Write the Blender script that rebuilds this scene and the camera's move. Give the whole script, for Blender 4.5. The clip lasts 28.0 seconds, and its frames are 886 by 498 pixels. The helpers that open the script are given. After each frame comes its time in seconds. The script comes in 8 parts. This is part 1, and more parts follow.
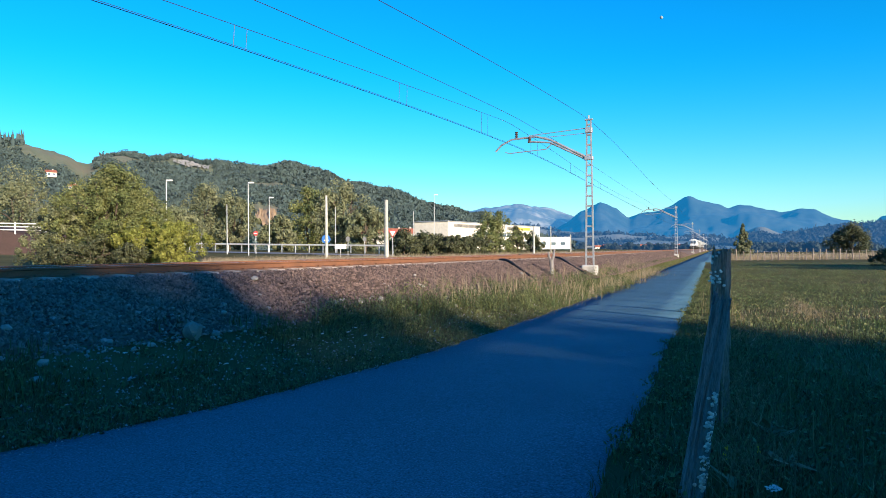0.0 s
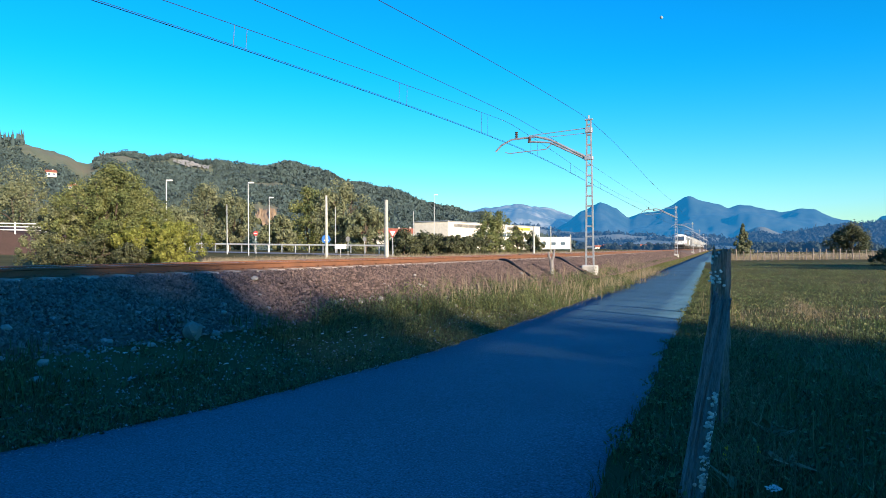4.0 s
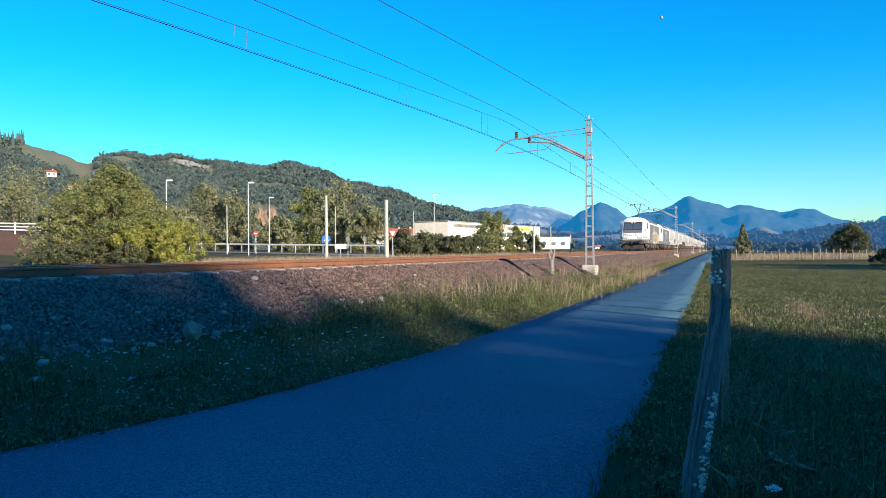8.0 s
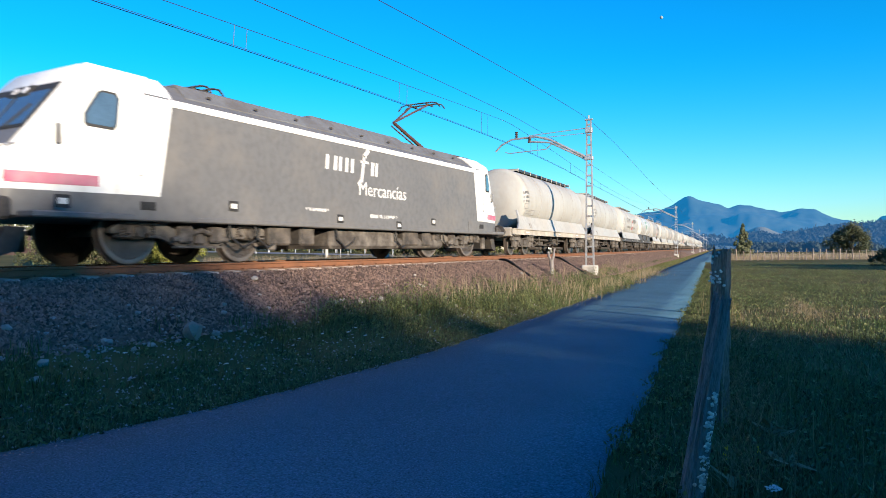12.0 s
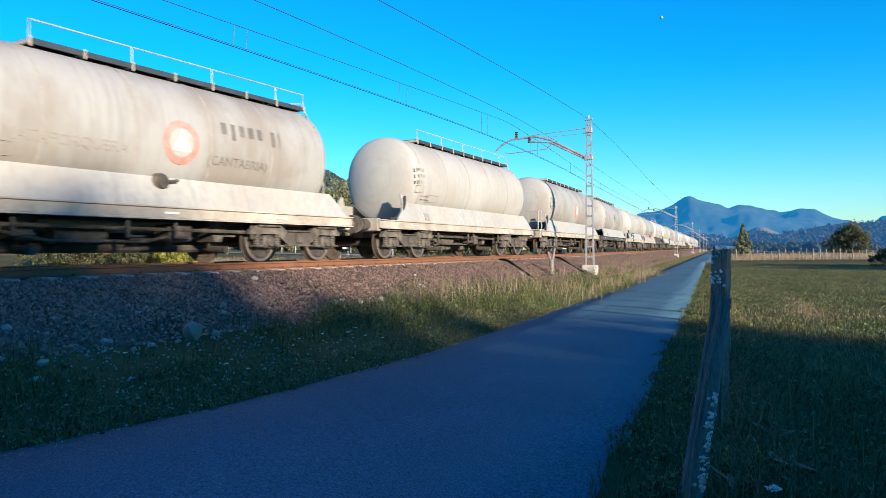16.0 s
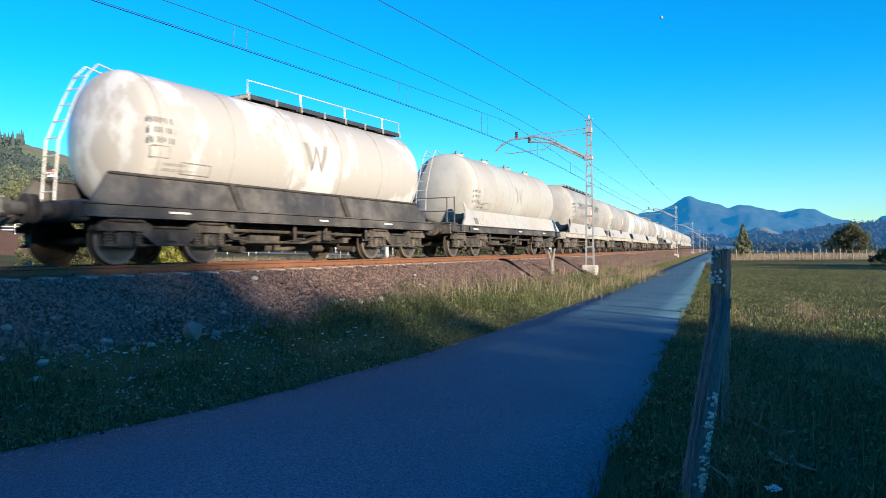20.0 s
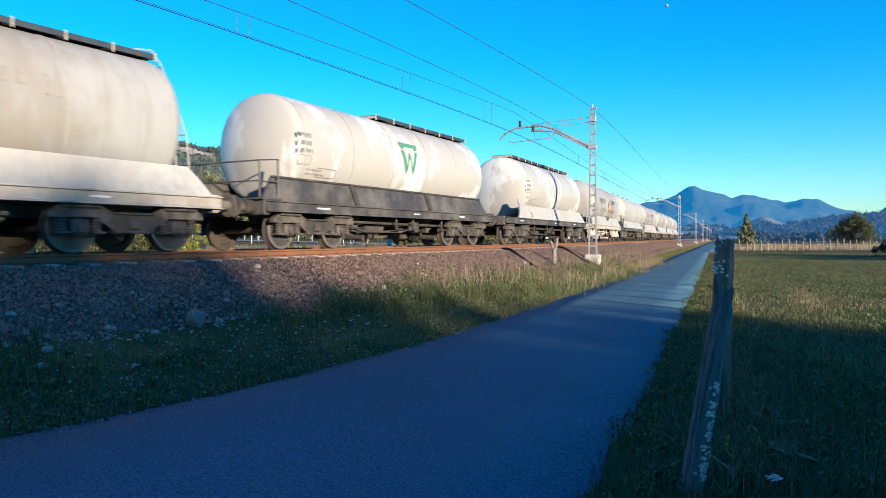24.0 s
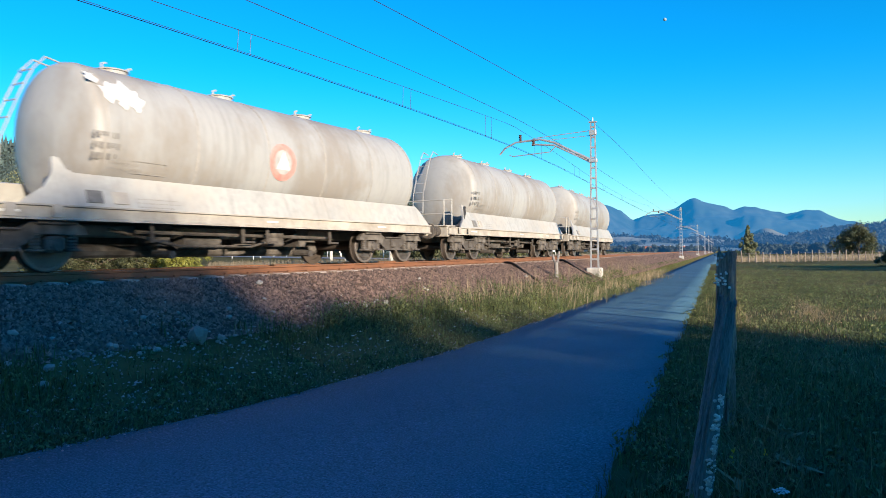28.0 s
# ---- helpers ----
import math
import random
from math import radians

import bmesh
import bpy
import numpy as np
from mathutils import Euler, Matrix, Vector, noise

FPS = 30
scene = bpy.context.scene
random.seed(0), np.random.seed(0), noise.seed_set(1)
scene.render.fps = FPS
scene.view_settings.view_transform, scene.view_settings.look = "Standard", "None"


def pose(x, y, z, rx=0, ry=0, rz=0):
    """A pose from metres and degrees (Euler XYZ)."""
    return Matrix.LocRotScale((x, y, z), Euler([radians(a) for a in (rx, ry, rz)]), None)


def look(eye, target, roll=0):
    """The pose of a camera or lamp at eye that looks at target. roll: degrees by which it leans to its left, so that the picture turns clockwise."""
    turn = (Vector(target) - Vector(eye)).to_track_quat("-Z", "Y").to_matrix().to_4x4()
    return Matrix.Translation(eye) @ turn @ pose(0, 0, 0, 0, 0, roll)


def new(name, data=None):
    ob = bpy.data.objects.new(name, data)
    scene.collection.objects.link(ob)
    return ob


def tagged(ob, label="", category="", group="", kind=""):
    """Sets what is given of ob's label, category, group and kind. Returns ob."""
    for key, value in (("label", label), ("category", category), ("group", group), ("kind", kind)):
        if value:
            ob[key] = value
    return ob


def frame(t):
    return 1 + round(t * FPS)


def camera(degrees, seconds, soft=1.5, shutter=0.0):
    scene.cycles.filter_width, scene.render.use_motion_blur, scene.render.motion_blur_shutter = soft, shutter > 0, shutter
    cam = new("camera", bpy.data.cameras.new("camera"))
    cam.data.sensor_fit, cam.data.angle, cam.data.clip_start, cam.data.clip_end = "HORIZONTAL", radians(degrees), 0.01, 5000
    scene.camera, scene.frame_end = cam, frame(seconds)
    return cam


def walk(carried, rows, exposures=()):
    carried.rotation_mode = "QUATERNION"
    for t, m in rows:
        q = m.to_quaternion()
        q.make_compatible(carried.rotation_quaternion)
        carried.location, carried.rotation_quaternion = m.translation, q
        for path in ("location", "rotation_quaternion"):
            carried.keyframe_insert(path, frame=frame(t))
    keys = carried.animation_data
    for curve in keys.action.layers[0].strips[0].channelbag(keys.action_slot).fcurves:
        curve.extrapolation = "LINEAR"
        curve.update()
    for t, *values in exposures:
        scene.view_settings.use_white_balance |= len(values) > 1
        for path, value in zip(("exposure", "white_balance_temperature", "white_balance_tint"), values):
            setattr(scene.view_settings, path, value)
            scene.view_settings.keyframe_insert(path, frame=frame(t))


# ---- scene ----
# ------------------------------------------------------------------ camera
HFOV = 65.08
EYE_Z = 1.70


def aim(yaw, pitch, roll):
    """Camera pose from its bearing to the left of +Y, its tilt and its roll, in degrees."""
    return pose(0, 0, EYE_Z, 90 + pitch, 0, yaw) @ pose(0, 0, 0, 0, 0, roll)


cam = camera(HFOV, 28.0, soft=0.55, shutter=0.12)
STILL = aim(21.589, 0.109, -0.447)
walk(cam, [(0, STILL), (7, STILL), (14, STILL), (20.5, STILL), (21.0, STILL),
           (21.5, aim(21.589, 0.100, -0.450)), (23.0, aim(21.60, 0.02, -0.43)),
           (23.5, aim(21.646, -0.159, -0.355)), (24.0, aim(21.825, -0.814, -0.200)),
           (24.5, aim(21.891, -0.462, -0.347)), (25.0, aim(21.957, -0.181, -0.489)),
           (25.5, aim(21.960, -0.200, -0.440)), (26.0, aim(22.011, 0.057, -0.565)),
           (26.5, aim(21.954, 0.406, -0.661)), (27.0, aim(21.952, 0.321, -0.655)),
           (27.5, aim(21.890, 0.298, -0.551)), (28.0, aim(21.955, 0.382, -0.728))],
     exposures=[(0, 1.10, 6500, 10), (28, 1.10, 6500, 10)])

# ------------------------------------------------------------------ light
SUN_EL, SUN_AZ = 12.0, 123.5     # degrees; azimuth clockwise from +Y
world = bpy.data.worlds.new("sky")
scene.world = world
world.use_nodes = True
wn, wl = world.node_tree.nodes, world.node_tree.links
sky = wn.new("ShaderNodeTexSky")
sky.sky_type, sky.sun_disc = "NISHITA", False
sky.sun_elevation, sky.sun_rotation = radians(SUN_EL), radians(SUN_AZ)
sky.air_density, sky.dust_density, sky.ozone_density = 1.0, 0.05, 3.0
hue = wn.new("ShaderNodeHueSaturation")
hue.inputs["Saturation"].default_value = 1.30
wl.new(sky.outputs[0], hue.inputs["Color"])
way, split, rise = wn.new("ShaderNodeTexCoord"), wn.new("ShaderNodeSeparateXYZ"), wn.new("ShaderNodeMapRange")
rise.interpolation_type = "SMOOTHSTEP"
rise.inputs["From Min"].default_value, rise.inputs["From Max"].default_value = 0.0, 0.27
wl.new(way.outputs["Generated"], split.inputs[0])
wl.new(split.outputs[2], rise.inputs["Value"])
shade = wn.new("ShaderNodeMix")                           # pale at the horizon, deep clear blue above
shade.data_type = "RGBA"
shade.inputs[6].default_value, shade.inputs[7].default_value = (0.70, 0.99, 1.22, 1), (0.05, 1.10, 1.36, 1)
wl.new(rise.outputs[0], shade.inputs[0])
high, dome = wn.new("ShaderNodeMapRange"), wn.new("ShaderNodeMix")
high.interpolation_type = "SMOOTHSTEP"
high.inputs["From Min"].default_value, high.inputs["From Max"].default_value = 0.34, 0.95
wl.new(split.outputs[2], high.inputs["Value"])
dome.data_type = "RGBA"
dome.inputs[7].default_value = (0.35, 0.98, 1.50, 1)
wl.new(high.outputs[0], dome.inputs[0])
wl.new(shade.outputs[2], dome.inputs[6])
tint = wn.new("ShaderNodeMix")
tint.data_type, tint.blend_type = "RGBA", "MULTIPLY"
tint.inputs[0].default_value = 1.0
wl.new(hue.outputs[0], tint.inputs[6])
wl.new(dome.outputs[2], tint.inputs[7])
wl.new(tint.outputs[2], wn["Background"].inputs[0])
wn["Background"].inputs[1].default_value = 0.0956
sun_data = bpy.data.lights.new("sun", "SUN")
sun_data.energy, sun_data.angle, sun_data.color = 4.92, radians(1.2), (1.0, 0.84, 0.64)
sun = new("sun", sun_data)
SUN_DIR = Vector((math.sin(radians(SUN_AZ)) * math.cos(radians(SUN_EL)), math.cos(radians(SUN_AZ)) * math.cos(radians(SUN_EL)), math.sin(radians(SUN_EL))))
sun.matrix_world = look(SUN_DIR * 60, (0, 0, 0))


# ------------------------------------------------------------------ materials
def material(name, base, other=None, rough=0.6, metal=0.0, scale=4.0, fine=40.0, bump=0.0, stretch=(1, 1, 1), dirt=None, dirt_amount=0.45,
             dirt_scale=1.5, dirt_edge=(0.45, 0.72), spread=0.0, coords="Object", glow=0.0, glow_colour=(0.2, 0.5, 0.9), spec=0.4, transl=0.0, grain=0.55, pit=0.62, streak=0.0):
    """A surface of two colours mixed by noise at two scales, with optional blotches of dirt, a random lightness per object and fine relief."""
    m = bpy.data.materials.new(name)
    m.use_nodes = True
    n, l = m.node_tree.nodes, m.node_tree.links
    bsdf = n["Principled BSDF"]
    tc = n.new("ShaderNodeTexCoord")
    mp = n.new("ShaderNodeMapping")
    mp.inputs["Scale"].default_value = stretch
    l.new(tc.outputs[coords], mp.inputs[0])

    def noise_tex(s, detail=4.0, r=0.55):
        t = n.new("ShaderNodeTexNoise")
        t.inputs["Scale"].default_value, t.inputs["Detail"].default_value, t.inputs["Roughness"].default_value = s, detail, r
        l.new(mp.outputs[0], t.inputs["Vector"])
        return t

    def ramp(socket, lo, hi):
        r = n.new("ShaderNodeMapRange")
        r.inputs["From Min"].default_value, r.inputs["From Max"].default_value = lo, hi
        l.new(socket, r.inputs["Value"])
        return r.outputs[0]

    def mix(fac, a, b):
        x = n.new("ShaderNodeMix")
        x.data_type = "RGBA"
        for sock, v in ((x.inputs[0], fac), (x.inputs[6], a), (x.inputs[7], b)):
            if isinstance(v, (int, float)):
                sock.default_value = v
            elif isinstance(v, tuple):
                sock.default_value = (*v, 1) if len(v) == 3 else v
            else:
                l.new(v, sock)
        return x.outputs[2]

    other = other or tuple(c * 0.75 for c in base)
    big, small = noise_tex(scale), noise_tex(fine, 3.0)
    col = mix(ramp(big.outputs[0], 0.32, 0.68), base, other)
    dark = tuple(c * pit for c in base)
    f2 = n.new("ShaderNodeMath")
    f2.operation = "MULTIPLY"
    f2.inputs[1].default_value = grain
    l.new(ramp(small.outputs[0], 0.42, 0.75), f2.inputs[0])
    col = mix(f2.outputs[0], col, dark)
    if dirt:
        d = noise_tex(dirt_scale, 6.0, 0.65)
        f3 = n.new("ShaderNodeMath")
        f3.operation = "MULTIPLY"
        f3.inputs[1].default_value = dirt_amount * 2
        f3.use_clamp = True
        l.new(ramp(d.outputs[0], *dirt_edge), f3.inputs[0])
        col = mix(f3.outputs[0], col, dirt)
    if streak:                                                # thin runs of grime down the side
        run = n.new("ShaderNodeMapping")
        run.inputs["Scale"].default_value = (0.3, 3.2, 0.22)
        l.new(tc.outputs[coords], run.inputs[0])
        t = noise_tex(1.6, 5.0, 0.7)
        l.new(run.outputs[0], t.inputs["Vector"])
        f4 = n.new("ShaderNodeMath")
        f4.operation = "MULTIPLY"
        f4.inputs[1].default_value = streak
        l.new(ramp(t.outputs[0], 0.52, 0.70), f4.inputs[0])
        col = mix(f4.outputs[0], col, tuple(c * 0.55 for c in base))
    if spread:
        oi = n.new("ShaderNodeObjectInfo")
        hs = n.new("ShaderNodeHueSaturation")
        l.new(ramp(oi.outputs["Random"], 0, 1), hs.inputs["Value"])
        hs.inputs["Value"].links[0].from_node.inputs["To Min"].default_value = 1 - spread
        hs.inputs["Value"].links[0].from_node.inputs["To Max"].default_value = 1 + spread
        l.new(col, hs.inputs["Color"])
        col = hs.outputs[0]
    l.new(col, bsdf.inputs["Base Color"])
    rr = n.new("ShaderNodeMapRange")
    rr.inputs["To Min"].default_value, rr.inputs["To Max"].default_value = max(0.05, rough - 0.12), min(1, rough + 0.12)
    l.new(small.outputs[0], rr.inputs["Value"])
    l.new(rr.outputs[0], bsdf.inputs["Roughness"])
    bsdf.inputs["Metallic"].default_value = metal
    bsdf.inputs["Specular IOR Level"].default_value = spec
    if bump:
        b = n.new("ShaderNodeBump")
        b.inputs["Strength"].default_value, b.inputs["Distance"].default_value = min(1, bump), 0.02
        l.new(small.outputs[0], b.inputs["Height"])
        l.new(b.outputs[0], bsdf.inputs["Normal"])
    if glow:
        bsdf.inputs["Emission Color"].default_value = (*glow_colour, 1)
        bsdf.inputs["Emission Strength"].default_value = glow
    if transl:
        tr = n.new("ShaderNodeBsdfTranslucent")
        l.new(col, tr.inputs[0])
        ms = n.new("ShaderNodeMixShader")
        ms.inputs[0].default_value = transl
        l.new(bsdf.outputs[0], ms.inputs[1])
        l.new(tr.outputs[0], ms.inputs[2])
        l.new(ms.outputs[0], n["Material Output"].inputs[0])
    return m


def island_tint(m, spread):
    """Let each loose piece of a joined mesh (blade, leaf, stone) have its own lightness."""
    n, l = m.node_tree.nodes, m.node_tree.links
    bsdf = n["Principled BSDF"]
    src = bsdf.inputs["Base Color"].links[0].from_socket
    g, hs, r = n.new("ShaderNodeNewGeometry"), n.new("ShaderNodeHueSaturation"), n.new("ShaderNodeMapRange")
    r.inputs["To Min"].default_value, r.inputs["To Max"].default_value = 1 - spread, 1 + spread
    l.new(g.outputs["Random Per Island"], r.inputs["Value"])
    l.new(r.outputs[0], hs.inputs["Value"])
    l.new(src, hs.inputs["Color"])
    for link in list(bsdf.inputs["Base Color"].links):
        l.remove(link)
    l.new(hs.outputs[0], bsdf.inputs["Base Color"])
    for node in n:
        if node.type == "BSDF_TRANSLUCENT":
            l.new(hs.outputs[0], node.inputs[0])
    return m


M = {}
# base and grit are bluer than grey asphalt, carrying the shade's cool tone
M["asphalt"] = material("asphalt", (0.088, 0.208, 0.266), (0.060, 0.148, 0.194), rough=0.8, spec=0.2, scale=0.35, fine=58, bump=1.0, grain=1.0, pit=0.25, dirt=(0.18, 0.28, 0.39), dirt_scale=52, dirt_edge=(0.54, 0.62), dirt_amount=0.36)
M["soil"] = material("meadow_soil", (0.075, 0.070, 0.03), (0.105, 0.095, 0.04), rough=0.95, scale=0.08, fine=1.6, bump=0.5, dirt=(0.19, 0.165, 0.07), dirt_scale=0.25, dirt_amount=0.28, spec=0.03)
M["ballast"] = material("ballast_bed", (0.16, 0.095, 0.066), (0.10, 0.062, 0.045), rough=0.95, scale=0.8, fine=16, bump=1.0, dirt=(0.22, 0.15, 0.11), dirt_scale=0.5)
M["stone"] = island_tint(material("ballast_stone", (0.245, 0.160, 0.119), (0.147, 0.098, 0.075), rough=0.9, scale=2.5, fine=30), 0.65)
M["pale_stone"] = material("pale_limestone", (0.36, 0.33, 0.29), (0.25, 0.225, 0.195), rough=0.85, scale=6, fine=40, bump=0.3, spread=0.2)
M["rail_steel"] = material("rusty_rail", (0.20, 0.085, 0.042), (0.14, 0.064, 0.034), rough=0.75, metal=0.0, scale=3, fine=30)
M["rail_head"] = material("polished_rail_head", (0.55, 0.50, 0.46), rough=0.28, metal=0.9, scale=3, fine=30)
M["sleeper"] = material("concrete_sleeper", (0.46, 0.40, 0.35), (0.34, 0.28, 0.23), rough=0.9, scale=3, fine=30, dirt=(0.22, 0.12, 0.07), spread=0.2)
M["concrete"] = material("weathered_concrete", (0.52, 0.49, 0.44), (0.42, 0.40, 0.36), rough=0.85, scale=3, fine=30, bump=0.2, dirt=(0.25, 0.23, 0.20))
M["galv"] = material("galvanised_steel", (0.52, 0.53, 0.54), (0.40, 0.40, 0.41), rough=0.5, metal=0.6, scale=6, fine=40, dirt=(0.30, 0.22, 0.16), dirt_amount=0.3)
M["wire"] = material("dark_copper_wire", (0.07, 0.06, 0.055), rough=0.5, metal=0.6)
M["porcelain"] = material("brown_insulator", (0.10, 0.06, 0.05), rough=0.25)
M["post_wood"] = material("grey_split_wood", (0.33, 0.30, 0.29), (0.20, 0.18, 0.17), rough=0.9, scale=3, fine=26, bump=1.0, stretch=(6, 6, 0.5), grain=0.9, pit=0.25, dirt=(0.36, 0.33, 0.31), dirt_scale=2)
M["bark_wood"] = material("rough_brown_bark_wood", (0.38, 0.30, 0.24), (0.22, 0.17, 0.135), rough=0.95, scale=4, fine=22, bump=1.0, stretch=(5, 5, 0.8), grain=0.9, pit=0.25)
M["meadow_blade"] = island_tint(material("meadow_grass_blade", (0.058, 0.104, 0.032), (0.162, 0.172, 0.074), rough=0.7, scale=0.45, fine=3, transl=0.35), 0.55)
M["verge_blade"] = island_tint(material("verge_grass_blade", (0.084, 0.122, 0.044), (0.155, 0.165, 0.074), rough=0.75, scale=0.8, fine=4, transl=0.3), 0.55)
M["snail"] = material("snail_shell", (0.86, 0.82, 0.74), (0.68, 0.62, 0.52), rough=0.45, scale=40, fine=120, spread=0.2)
M["grass"] = island_tint(material("grass_blade", (0.070, 0.104, 0.030), (0.115, 0.130, 0.042), rough=0.7, scale=0.6, fine=3, transl=0.35), 0.6)
M["dry"] = island_tint(material("dry_grass_blade", (0.28, 0.225, 0.12), (0.20, 0.165, 0.085), rough=0.75, scale=0.6, fine=3, transl=0.3), 0.35)
M["leaf"] = island_tint(material("leaf_green", (0.115, 0.145, 0.046), (0.215, 0.215, 0.080), rough=0.6, scale=0.7, fine=5, transl=0.3), 0.45)
M["leaf_yellow"] = island_tint(material("leaf_yellow_green", (0.20, 0.225, 0.045), (0.28, 0.265, 0.06), rough=0.6, scale=0.7, fine=5, transl=0.3), 0.4)
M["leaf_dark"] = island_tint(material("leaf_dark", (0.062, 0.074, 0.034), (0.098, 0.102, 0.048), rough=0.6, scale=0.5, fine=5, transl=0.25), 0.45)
M["bark"] = material("bark", (0.12, 0.09, 0.065), (0.08, 0.06, 0.045), rough=0.95, scale=5, fine=30, bump=0.8)
M["white_paint"] = material("white_body_paint", (0.70, 0.715, 0.715), (0.65, 0.665, 0.665), rough=0.38, scale=0.7, fine=6, dirt=(0.55, 0.50, 0.42), dirt_amount=0.25, dirt_scale=1.2)
M["grey_paint"] = material("dark_grey_body_paint", (0.135, 0.135, 0.138), (0.118, 0.118, 0.122), rough=0.5, scale=0.5, fine=7, dirt=(0.17, 0.158, 0.145), dirt_amount=0.35, dirt_scale=0.9)
M["roof_grey"] = material("roof_grey_paint", (0.16, 0.165, 0.17), (0.13, 0.13, 0.135), rough=0.6, scale=1.2, fine=9, dirt=(0.10, 0.09, 0.08))
M["magenta"] = material("faded_magenta_band", (0.42, 0.10, 0.17), (0.46, 0.16, 0.22), rough=0.5, scale=2, fine=12, dirt=(0.5, 0.42, 0.40), dirt_amount=0.3)
M["black_gear"] = material("grimy_running_gear", (0.034, 0.031, 0.029), (0.058, 0.05, 0.043), rough=0.8, scale=3, fine=14, bump=0.3, dirt=(0.19, 0.16, 0.135), dirt_amount=0.3, dirt_scale=2.5)
M["dusty_gear"] = material("cement_dusted_gear", (0.078, 0.068, 0.06), (0.042, 0.036, 0.032), rough=0.9, scale=3, fine=14, bump=0.3, dirt=(0.24, 0.215, 0.19), dirt_amount=0.34, dirt_scale=2.6)
M["pale_gear"] = material("white_dusted_gear", (0.55, 0.52, 0.46), (0.38, 0.35, 0.30), rough=0.9, scale=3, fine=14, dirt=(0.20, 0.17, 0.14), dirt_amount=0.5, dirt_scale=2.0)
M["wheel"] = material("worn_wheel_steel", (0.10, 0.08, 0.068), (0.07, 0.058, 0.05), rough=0.65, metal=0.4, scale=3, fine=20)
M["tyre"] = material("bright_wheel_tread", (0.24, 0.21, 0.19), rough=0.5, metal=0.5)
# lighter blue base stands in for sky reflected in the panes
M["glass"] = material("sky_tinted_glass", (0.10, 0.15, 0.20), rough=0.06, spec=0.9, metal=0.35)
M["rubber"] = material("black_rubber", (0.03, 0.03, 0.03), rough=0.7)
M["tank_grey"] = material("grey_dusty_tank_paint", (0.345, 0.346, 0.338), (0.285, 0.286, 0.280), rough=0.55, streak=0.5, scale=0.45, fine=9, stretch=(1, 1, 0.55), grain=0.28, pit=0.75, dirt=(0.235, 0.212, 0.185), dirt_amount=0.42, dirt_scale=0.42, dirt_edge=(0.51, 0.62))
M["tank_beige"] = material("beige_dusty_tank_paint", (0.395, 0.394, 0.376), (0.335, 0.334, 0.318), rough=0.55, scale=0.45, fine=9, stretch=(1, 1, 0.55), grain=0.28, pit=0.75, dirt=(0.315, 0.295, 0.265), dirt_amount=0.30, dirt_scale=0.5, dirt_edge=(0.50, 0.60), streak=0.4)
M["tank_white"] = material("white_tank_paint", (0.55, 0.56, 0.56), (0.48, 0.49, 0.488), rough=0.36, scale=0.45, fine=9, stretch=(1, 1, 0.55), grain=0.28, pit=0.75, dirt=(0.37, 0.355, 0.33), streak=0.3, dirt_amount=0.5, dirt_scale=0.5, dirt_edge=(0.47, 0.52))
M["skirt_pale"] = material("pale_skirt_paint", (0.385, 0.384, 0.366), (0.325, 0.324, 0.308), rough=0.55, streak=0.45, scale=0.6, fine=6, dirt=(0.38, 0.34, 0.29), dirt_amount=0.4, dirt_scale=1.0)
M["sill_dark"] = material("dark_frame_paint", (0.036, 0.036, 0.040), (0.066, 0.060, 0.055), rough=0.6, scale=1.0, fine=8, dirt=(0.20, 0.185, 0.165), dirt_amount=0.28, dirt_scale=1.3)
M["sill_grey"] = material("dusty_grey_frame_paint", (0.36, 0.33, 0.29), (0.27, 0.245, 0.21), rough=0.7, scale=1.0, fine=8, dirt=(0.52, 0.48, 0.42), dirt_amount=0.4, dirt_scale=1.3)
M["yellow"] = material("yellow_paint", (0.75, 0.52, 0.03), rough=0.5, scale=6, fine=30)
M["green_ink"] = material("green_marking_paint", (0.05, 0.22, 0.13), (0.08, 0.25, 0.16), rough=0.5, scale=5, fine=20)
M["red_ink"] = material("red_marking_paint", (0.50, 0.05, 0.05), (0.45, 0.10, 0.09), rough=0.5, scale=5, fine=20)
M["faded_red_ink"] = material("faded_red_marking", (0.50, 0.19, 0.16), (0.52, 0.30, 0.26), rough=0.5, scale=5, fine=20)
M["pale_red"] = material("bleached_red_marking", (0.50, 0.33, 0.30), (0.53, 0.42, 0.39), rough=0.5, scale=5, fine=20)
M["dark_ink"] = material("dark_lettering_paint", (0.12, 0.115, 0.11), (0.20, 0.19, 0.175), rough=0.6, scale=4, fine=16)
M["faded_ink"] = material("faded_lettering_paint", (0.235, 0.22, 0.20), (0.31, 0.29, 0.265), rough=0.6, scale=4, fine=16)
M["white_ink"] = material("white_lettering_paint", (0.80, 0.79, 0.77), rough=0.5, scale=4, fine=16)
M["cream_spray"] = material("cream_spray_paint", (0.55, 0.50, 0.40), (0.46, 0.42, 0.34), rough=0.6, scale=3, fine=16)
M["tan_spray"] = material("tan_spray_paint", (0.22, 0.19, 0.155), (0.27, 0.235, 0.19), rough=0.6, scale=3, fine=16)
M["ochre_spray"] = material("ochre_spray_paint", (0.46, 0.38, 0.20), (0.38, 0.31, 0.17), rough=0.6, scale=3, fine=16)
M["copper_rust"] = material("orange_brown_pantograph_steel", (0.12, 0.065, 0.05), (0.08, 0.045, 0.036), rough=0.6, metal=0.3)
M["bumper_black"] = material("sooty_black_paint", (0.028, 0.028, 0.03), (0.045, 0.04, 0.037), rough=0.7, scale=3, fine=14, dirt=(0.10, 0.085, 0.07), dirt_amount=0.3, dirt_scale=3)
